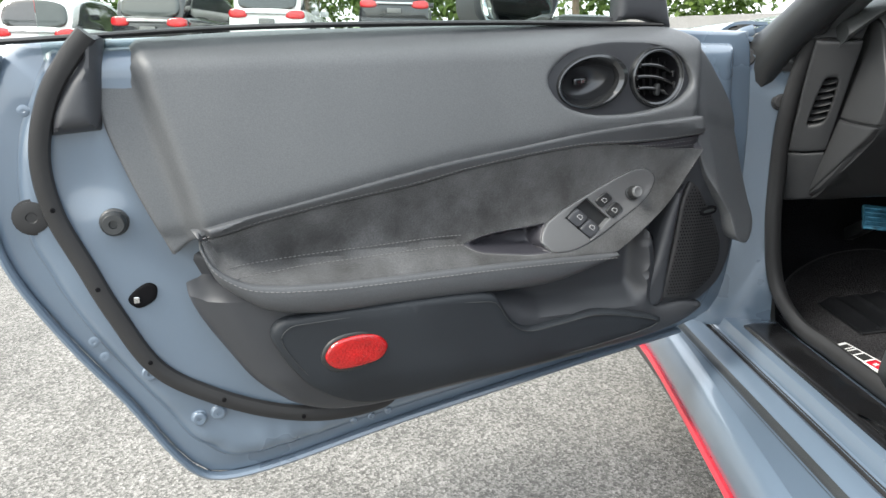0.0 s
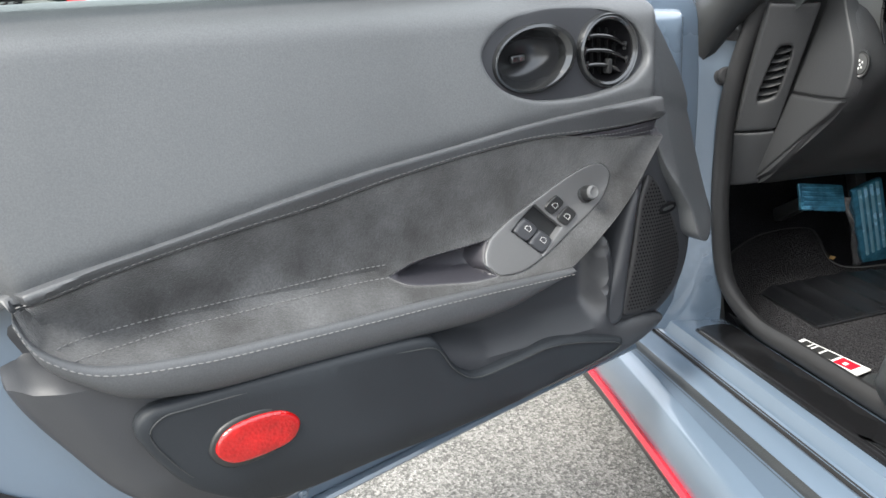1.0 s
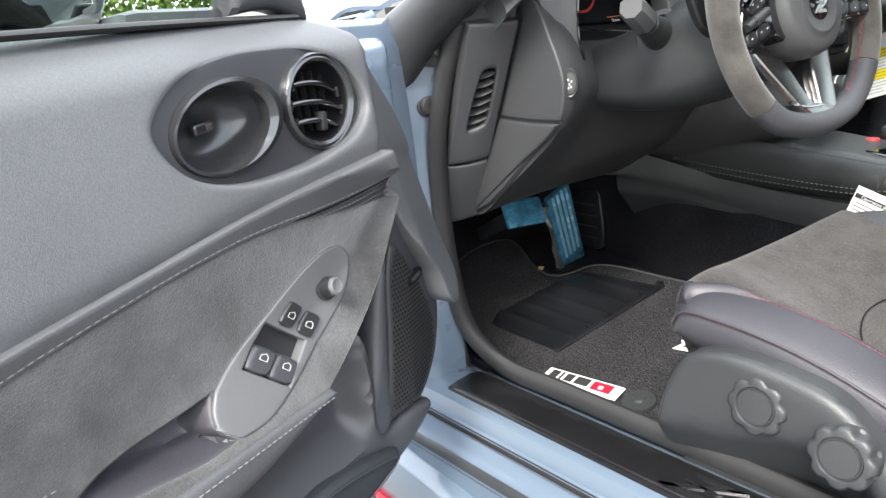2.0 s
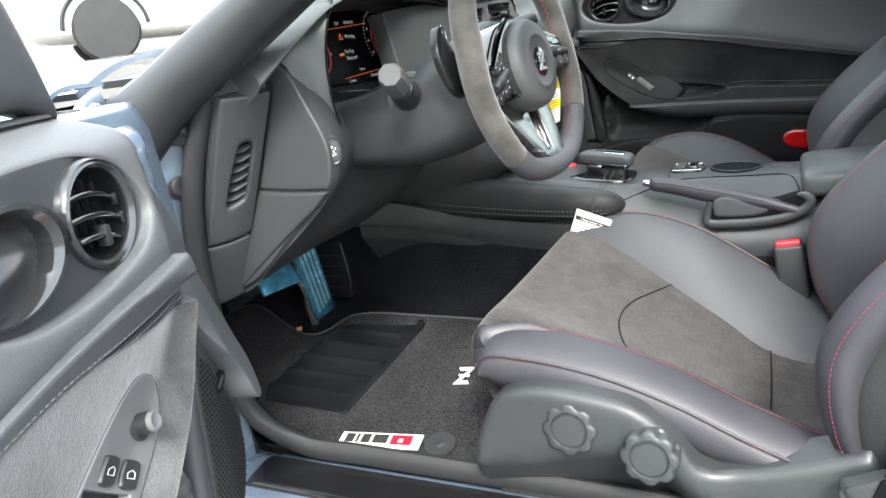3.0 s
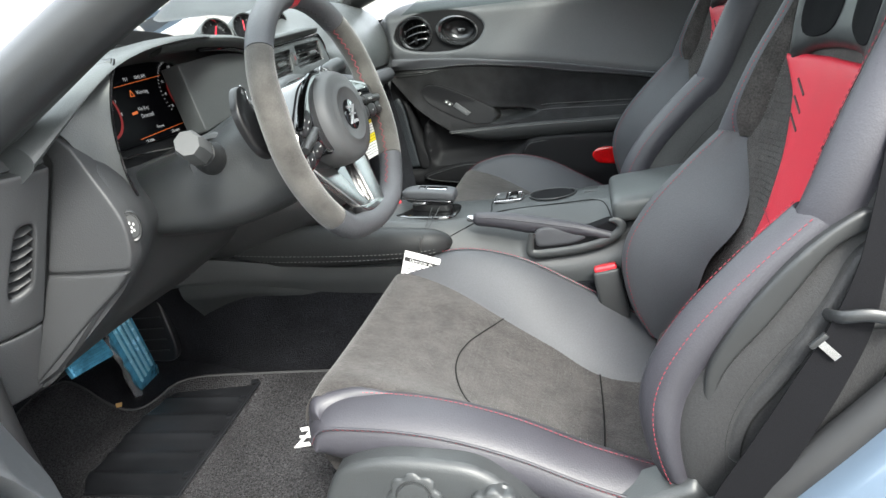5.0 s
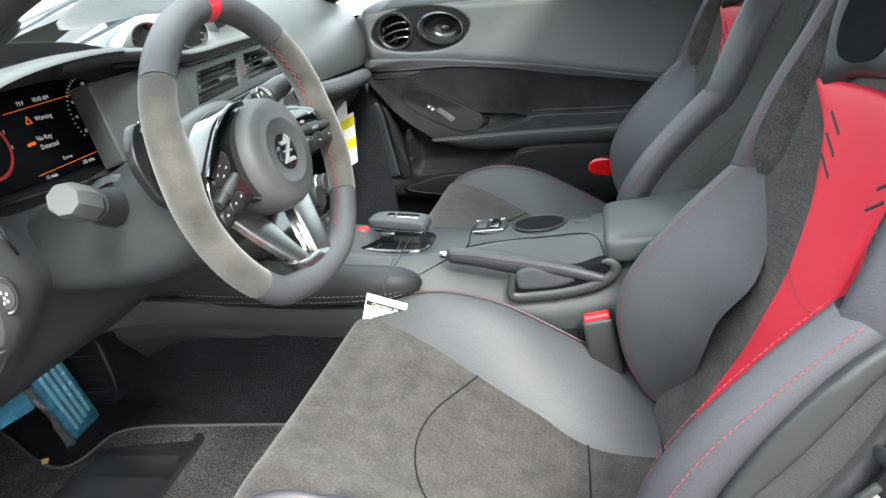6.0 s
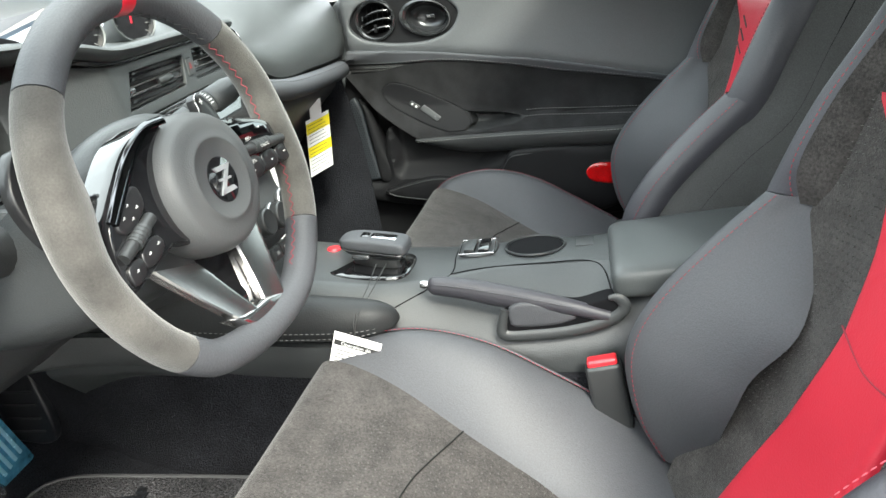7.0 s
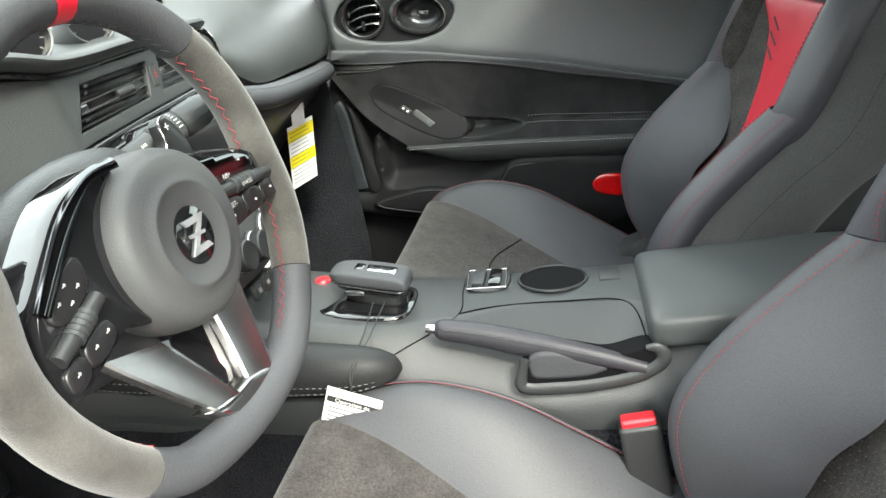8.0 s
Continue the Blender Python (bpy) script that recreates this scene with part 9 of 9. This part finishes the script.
copy_trim(door, pdoor)
on_far = lambda u, v, h: far_door(on_door()(u, v, h))  # noqa: E731
turned = lambda geo: (geo[0], [tuple(reversed(f)) for f in geo[1]])  # noqa: E731
fsp = part("switch_plate", turned(field(sw_plate, on_far, lambda u, v: door_form(u, v) + 0.0015, (), 0.006, 0.002, 0.0016, 0.02)), trim_darkened, pdoor, "black switch plate")
for c, su, sv, lab in (((0.066, 0.682), 0.0125, 0.0065, "black lock switch with white marks"), ((0.104, 0.660), 0.0260, 0.0085, "black window switch")):
    q = [key_at(c, a * su, b * sv) for a, b in ((-1, -0.9), (-1, 0.9), (1, 0.9), (1, -0.9))]
    key = part("switch_key", turned(field([(*p, 1) for p in q], on_far, lambda u, v: door_form(u, v) + 0.0035, (), 0.005, 0.0012, 0.001, 0.006)), plastic, fsp, lab)
    for a in ((-0.45, 0.45) if su < 0.02 else (-0.55,)):
        m = key_at(c, a * su, 0)
        part("symbol", turned(field([key_at(m, 0.0028 * math.cos(t), 0.0028 * math.sin(t)) for t in (0, 1.05, 2.1, 3.14, 4.2, 5.25)], on_far, lambda u, v: door_form(u, v) + 0.0042, (), 0.004, 0.0005, 0.0003, 0.001)), white_print if su < 0.02 else stalk_cap, key)
win = [[(0.76, 0.24, 1.05), (0.76, -0.3, 1.06), (0.76, -0.85, 1.03)], [(0.70, 0.05, 1.15), (0.69, -0.3, 1.19), (0.69, -0.85, 1.14)], [(0.64, -0.15, 1.20), (0.62, -0.45, 1.235), (0.61, -0.85, 1.20)]]
part("window_pane", sheet(win, 5), side_tint, pdoor)
# Shell added behind the trim to shut out daylight.
part("door_shell", sheet([[(0.775, 0.48, 1.08), (0.775, -0.3, 1.08), (0.775, -0.95, 1.05)], [(0.79, 0.48, 0.75), (0.79, -0.3, 0.75), (0.79, -0.95, 0.75)], [(0.77, 0.48, 0.36), (0.77, -0.3, 0.36), (0.77, -0.95, 0.36)]], 4, 0.01, back=(1, 0, 0)), trim_darkened, pdoor, "black inner shell")
# Plastic trim in carpet black: the far footwell's shade put into its colour.
part("far_footwell_trim", sheet([[(0.66, 0.45, 0.33), (0.66, 0.30, 0.33), (0.70, 0.20, 0.33)], [(0.68, 0.45, 0.70), (0.69, 0.32, 0.70), (0.71, 0.22, 0.70)], [(0.69, 0.45, 0.93), (0.70, 0.32, 0.93), (0.71, 0.25, 0.93)]], 5, 0.01), carpet, body)

# ---- pedals ----
floor_z = lambda x, y: 0.354 + 0.20 * (x + 0.54) + 0.03 * (y - 0.25)  # noqa: E731
pedals = thing("accelerator_pedal", (-0.21, 0.62, 0.40), "accelerator pedal wrapped in blue protective film", "pedal")
AP = Matrix(((0.906, -0.423, 0.0, -0.172), (-0.080, -0.172, -0.982, 0.632), (0.415, 0.890, -0.189, 0.502), (0, 0, 0, 1)))
pb = part("pedal_plate", moved(box((-0.036, -0.112, -0.008), (0.036, 0.112, 0.006), 0.006, 2), AP), blue_film, pedals, "ribbed blue pedal plate")
for i in range(4):
    part("rib", moved(box((-0.0035, -0.075, 0.005), (0.0035, 0.105, 0.009), 0.002), AP @ Matrix.Translation((-0.021 + i * 0.014, 0.004, 0))), film_edge, pb)
rnd = random.Random(5)
crumple = [[(-0.040 - 0.016 * f + rnd.uniform(-0.004, 0.004), -0.085 + 0.032 * j, 0.004 + 0.010 * math.sin(3.1 * f) + rnd.uniform(-0.006, 0.006)) for f in (-0.6, 0.0, 0.5, 1.0)] for j in range(7)]
part("wrap", moved(sheet(crumple, 3, 0.0008), AP), wrap_film, pedals, "crumpled clear wrap")
part("arm", moved(box((-0.012, 0.06, -0.05), (0.012, 0.20, -0.012), 0.004), AP), plastic, pedals)
brake = thing("brake_pedal", (-0.335, 0.60, 0.45), "brake pedal wrapped in blue protective film", "pedal")
BP = pose(-0.335, 0.60, 0.578, 62, 4, -4)
bb = part("pedal_plate", moved(box((-0.052, -0.030, -0.006), (0.052, 0.030, 0.006), 0.006, 2), BP), blue_film, brake, "ribbed blue pedal plate")
for i in range(5):
    part("rib", moved(box((-0.048, -0.0025, 0.005), (0.048, 0.0025, 0.009), 0.002), BP @ Matrix.Translation((0, -0.021 + i * 0.0105, 0))), blue_film, bb)
part("arm", moved(box((-0.01, -0.01, -0.16), (0.01, 0.02, -0.006), 0.004), BP), plastic, brake)
part("arm_upper", tube([(-0.335, 0.70, 0.66), (-0.335, 0.73, 0.75), (-0.335, 0.70, 0.85)], 0.010, 8, 4), plastic, brake)
foot = thing("foot_rest", (-0.08, 0.64, 0.42), "ribbed dark foot rest panel on the tunnel", "foot rest")
fr = part("plate", panel([(0.605, 0.585, 1), (0.690, 0.545), (0.690, 0.440, 1), (0.602, 0.440)], lambda u, v, h: (-0.078 - h, u, v), 0.006, 0.006, 0.01, 0.014), heel_rubber, foot)
for i in range(4):
    part("rib", moved(box((-0.004, -0.034, -0.0015), (0.002, 0.034, 0.0015), 0.001), Matrix.Translation((-0.084, 0.645, 0.462 + i * 0.026))), plastic, fr)

# ---- floor mat ----
mat = thing("floor_mat", (-0.35, 0.4, 0.331), "charcoal pile floor mat with rubber heel pad", "floor mat")
mat_out = [(-0.565, 0.38), (-0.550, 0.53), (-0.49, 0.70), (-0.39, 0.80), (-0.29, 0.845), (-0.22, 0.835), (-0.19, 0.805), (-0.205, 0.755), (-0.255, 0.660), (-0.277, 0.600), (-0.272, 0.568), (-0.245, 0.549), (-0.204, 0.533), (-0.186, 0.500), (-0.176, 0.350), (-0.172, 0.15), (-0.172, -0.02), (-0.54, -0.02), (-0.57, 0.15)]
lay_mat = lambda u, v, h: (u, v, floor_z(u, v) + 0.006 + h)  # noqa: E731
pile = part("carpet_top", panel(mat_out, lay_mat, 0.006, 0.006, 0.008, 0.025), mat_pile, mat, "charcoal looped carpet")
B = even(smooth_path(mat_out, 8, True, 2), 0.02, True)
part("binding", tube([lay_mat(u, v, 0.003) for u, v in B], 0.0042, 6, 1, closed=True), dark_thread, mat, "brown-black bound edge")
heel = [(-0.486, 0.552, 1), (-0.452, 0.576, 1), (-0.405, 0.566), (-0.305, 0.550), (-0.232, 0.517, 1), (-0.212, 0.344, 1), (-0.488, 0.375, 1)]


def heel_form(u, v):
    """Shallow ribs across the pad, with raised edges."""
    k = (u + 0.488) / 0.047
    return 0.003 + 0.0035 * max(0.0, math.cos(2 * math.pi * k)) ** 4


hp = part("heel_pad", field(heel, lambda u, v, h: lay_mat(u, v, h + 0.005), heel_form, (), 0.006, 0.005, 0.002, 0.005), heel_rubber, mat, "black rubber heel pad with ribs")
part("edge_bead", tube([lay_mat(-0.487 + 0.046 * i, 0.3765 - 0.0052 * i, 0.0095) for i in range(7)], (0.005, 0.0035), 8, 3), heel_rubber, hp)
for i in range(6):
    part("bead_tab", moved(box((-0.007, -0.006, 0), (0.007, 0.006, 0.006), 0.002), Matrix.Translation(lay_mat(-0.487 + 0.047 * (i + 0.9), 0.380 - 0.0053 * i, 0.008))), heel_rubber, hp)
mm = Matrix.Translation(lay_mat(-0.353, 0.199, 0.0075)) @ Matrix.Rotation(radians(-11), 4, "Y") @ Matrix.Rotation(radians(-80), 4, "Z")
part("emblem", z_mark(lambda u, v, h: mm @ Vector((u * 0.62, v, h)), 0.052, 0.002), white, mat, "white embroidered emblem")
lg = Matrix.Translation((-0.541, 0.284, 0.3700)) @ Matrix.Rotation(radians(-84), 4, "Z") @ Matrix.Rotation(radians(11.3), 4, "X") @ Matrix.Rotation(radians(-1.7), 4, "Y")
plate = part("badge_plate", moved(box((-0.066, -0.017, 0), (0.082, 0.017, 0.003), 0.0012), lg), white, mat, "white embroidered badge")
for u0, u1 in ((-0.056, -0.040), (-0.036, -0.031), (-0.026, -0.010), (-0.005, 0.022)):
    part("badge_bar", moved(box((u0, -0.007, 0.0028), (u1, 0.013, 0.0036), 0.0003), lg), ink, plate, "black embroidered bar")
part("badge_bar", moved(box((0.028, -0.009, 0.0028), (0.066, 0.013, 0.0036), 0.0003), lg), red_trim, plate, "red embroidered bar")
part("badge_bar", moved(box((0.042, -0.004, 0.0034), (0.050, 0.004, 0.0042), 0.0003), lg), white, plate)
part("mat_retainer", lathe([(0.027, 0.0), (0.026, 0.004), (0.010, 0.005), (0.008, 0.008), (0.001, 0.0085)], Matrix.Translation((-0.524, 0.173, floor_z(-0.524, 0.173) + 0.0135)) @ Matrix.Rotation(radians(-11), 4, "Y"), 24), plastic_grey, mat, "grey plastic mat retainer")
leaf = thing("fallen_leaf", (-0.30, 0.62, 0.40), "small dry brown leaf lying on the floor mat", "leaf")
part("blade", sheet([[lay_mat(-0.275, 0.622, 0.008), lay_mat(-0.268, 0.628, 0.011)], [lay_mat(-0.272, 0.612, 0.008), lay_mat(-0.262, 0.617, 0.010)]], 3, 0.0008), material("dry_leaf", (0.35, 0.22, 0.08), 0.8, vary=0.2), leaf)

# ---- seat belt ----
sbelt = thing("seat_belt", (-0.66, -0.62, 0.42), "black seat belt webbing hanging beside the seat", "seat belt")
web = [(-0.690, -0.425, 0.455), (-0.692, -0.446, 0.515), (-0.693, -0.487, 0.585), (-0.690, -0.528, 0.655), (-0.684, -0.562, 0.718), (-0.676, -0.580, 0.770), (-0.655, -0.604, 0.86), (-0.61, -0.65, 1.08)]
wide = [0.022, 0.0235, 0.0235, 0.0225, 0.0185, 0.013, 0.012, 0.014]
R = []
P, Wd = smooth_path(web, 8), np.interp(np.linspace(0, 7, 57), range(8), wide)
for p, w in zip(P, Wd):
    R.append([(p[0] - 0.001, p[1] + w * 0.86, p[2] + w * 0.5), (p[0] - 0.0022, p[1], p[2]), (p[0] - 0.001, p[1] - w * 0.86, p[2] - w * 0.5), (p[0] + 0.0006, p[1] - w * 0.86, p[2] - w * 0.5), (p[0] + 0.001, p[1], p[2]), (p[0] + 0.0006, p[1] + w * 0.86, p[2] + w * 0.5)])
part("webbing", rings(R, caps=True), belt_web, sbelt, "black woven webbing")
part("anchor_cover", moved(box((-0.003, -0.030, -0.045), (0.003, 0.030, 0.045), 0.012, 3), pose(-0.686, -0.425, 0.470, -24, 0, 0)), plastic_grey, sbelt, "grey plastic anchor cover")
guide = thing("belt_guide", (-0.67, -0.57, 0.70), "black plastic belt guide loop on the seat", "belt guide")
part("loop", tube([(-0.664, -0.545, 0.720), (-0.690, -0.550, 0.728), (-0.698, -0.572, 0.732), (-0.696, -0.597, 0.724), (-0.672, -0.605, 0.712), (-0.662, -0.575, 0.708)], (0.0045, 0.0065), 10, 6, closed=True), plastic, guide, "black plastic loop")
tongue = thing("belt_tongue", (-0.69, -0.54, 0.69), "grey steel belt tongue clipped on the webbing", "belt tongue")
part("blade", moved(box((-0.0010, -0.005, -0.014), (0.0010, 0.003, 0.010), 0.0008), pose(-0.694, -0.536, 0.697, -42, 0, 0)), chrome, tongue, "bright steel blade")
part("grip", moved(box((-0.003, -0.011, 0.009), (0.003, 0.009, 0.015), 0.002), pose(-0.694, -0.536, 0.697, -42, 0, 0)), plastic, tongue)

# ---- card and tag ----
card = thing("hang_card", (-0.12, 0.02, 0.61), "white printed card hanging from the selector on black cord", "card")
CM = Matrix(((0, 0, -1, -0.147), (-0.94, -0.342, 0, 0.001), (-0.342, 0.94, 0, 0.625), (0, 0, 0, 1)))
on_card = lambda u, v, h: CM @ Vector((u, v, h))  # noqa: E731
sheet_card = part("sheet", moved(box((-0.034, -0.045, -0.0006), (0.034, 0.026, 0.0), 0.0002), CM), white, card)
part("header_bar", moved(box((-0.032, 0.006, 0.0002), (0.032, 0.014, 0.0005)), CM), ink, sheet_card)
words("Operation de", -0.022, 0.0075, 0.0078, white, sheet_card, on_card, h=0.0008)
for i in range(6):
    part("text_line", moved(box((-0.028, -0.002 - i * 0.006, 0.0002), (0.010 + 0.012 * (i % 3), -0.0005 - i * 0.006, 0.0004)), CM), plastic_grey, sheet_card)
for dx in (0, 0.016):
    part("cord", tube([(-0.01, -0.005 - dx, 0.702), (-0.07, -0.006 - dx * 0.6, 0.690), (-0.142, -0.004 - dx * 0.2, 0.672), (-0.1485, -0.004, 0.652)], 0.0008, 5, 6), ink, card, "thin black cord")
tag = thing("hang_tag", (0.55, 0.26, 0.74), "white and yellow paper tag hanging below the dashboard", "tag")
TM = Matrix(((0.849, 0.030, -0.511, 0.545), (-0.501, -0.090, -0.859, 0.266), (0.167, 0.996, 0.020, 0.800), (0, 0, 0, 1)))
tg = part("sheet", moved(merge(box((-0.035, -0.076, -0.0006), (0.035, 0.05, 0.0006), 0.0002), box((-0.020, 0.045, -0.0006), (0.014, 0.084, 0.0006), 0.0002)), TM), white, tag)
for v in (0.030, -0.022):
    part("yellow_band", moved(box((-0.035, v - 0.012, 0.0007), (0.035, v + 0.012, 0.001)), TM), yellow, tg)
for i in range(14):
    part("text_line", moved(box((-0.030, 0.036 - i * 0.0078, 0.0010), (0.016 + 0.006 * (i % 3), 0.0370 - i * 0.0078, 0.0013)), TM), stalk_cap if i not in (0, 1, 6, 7, 8) else plastic, tg)
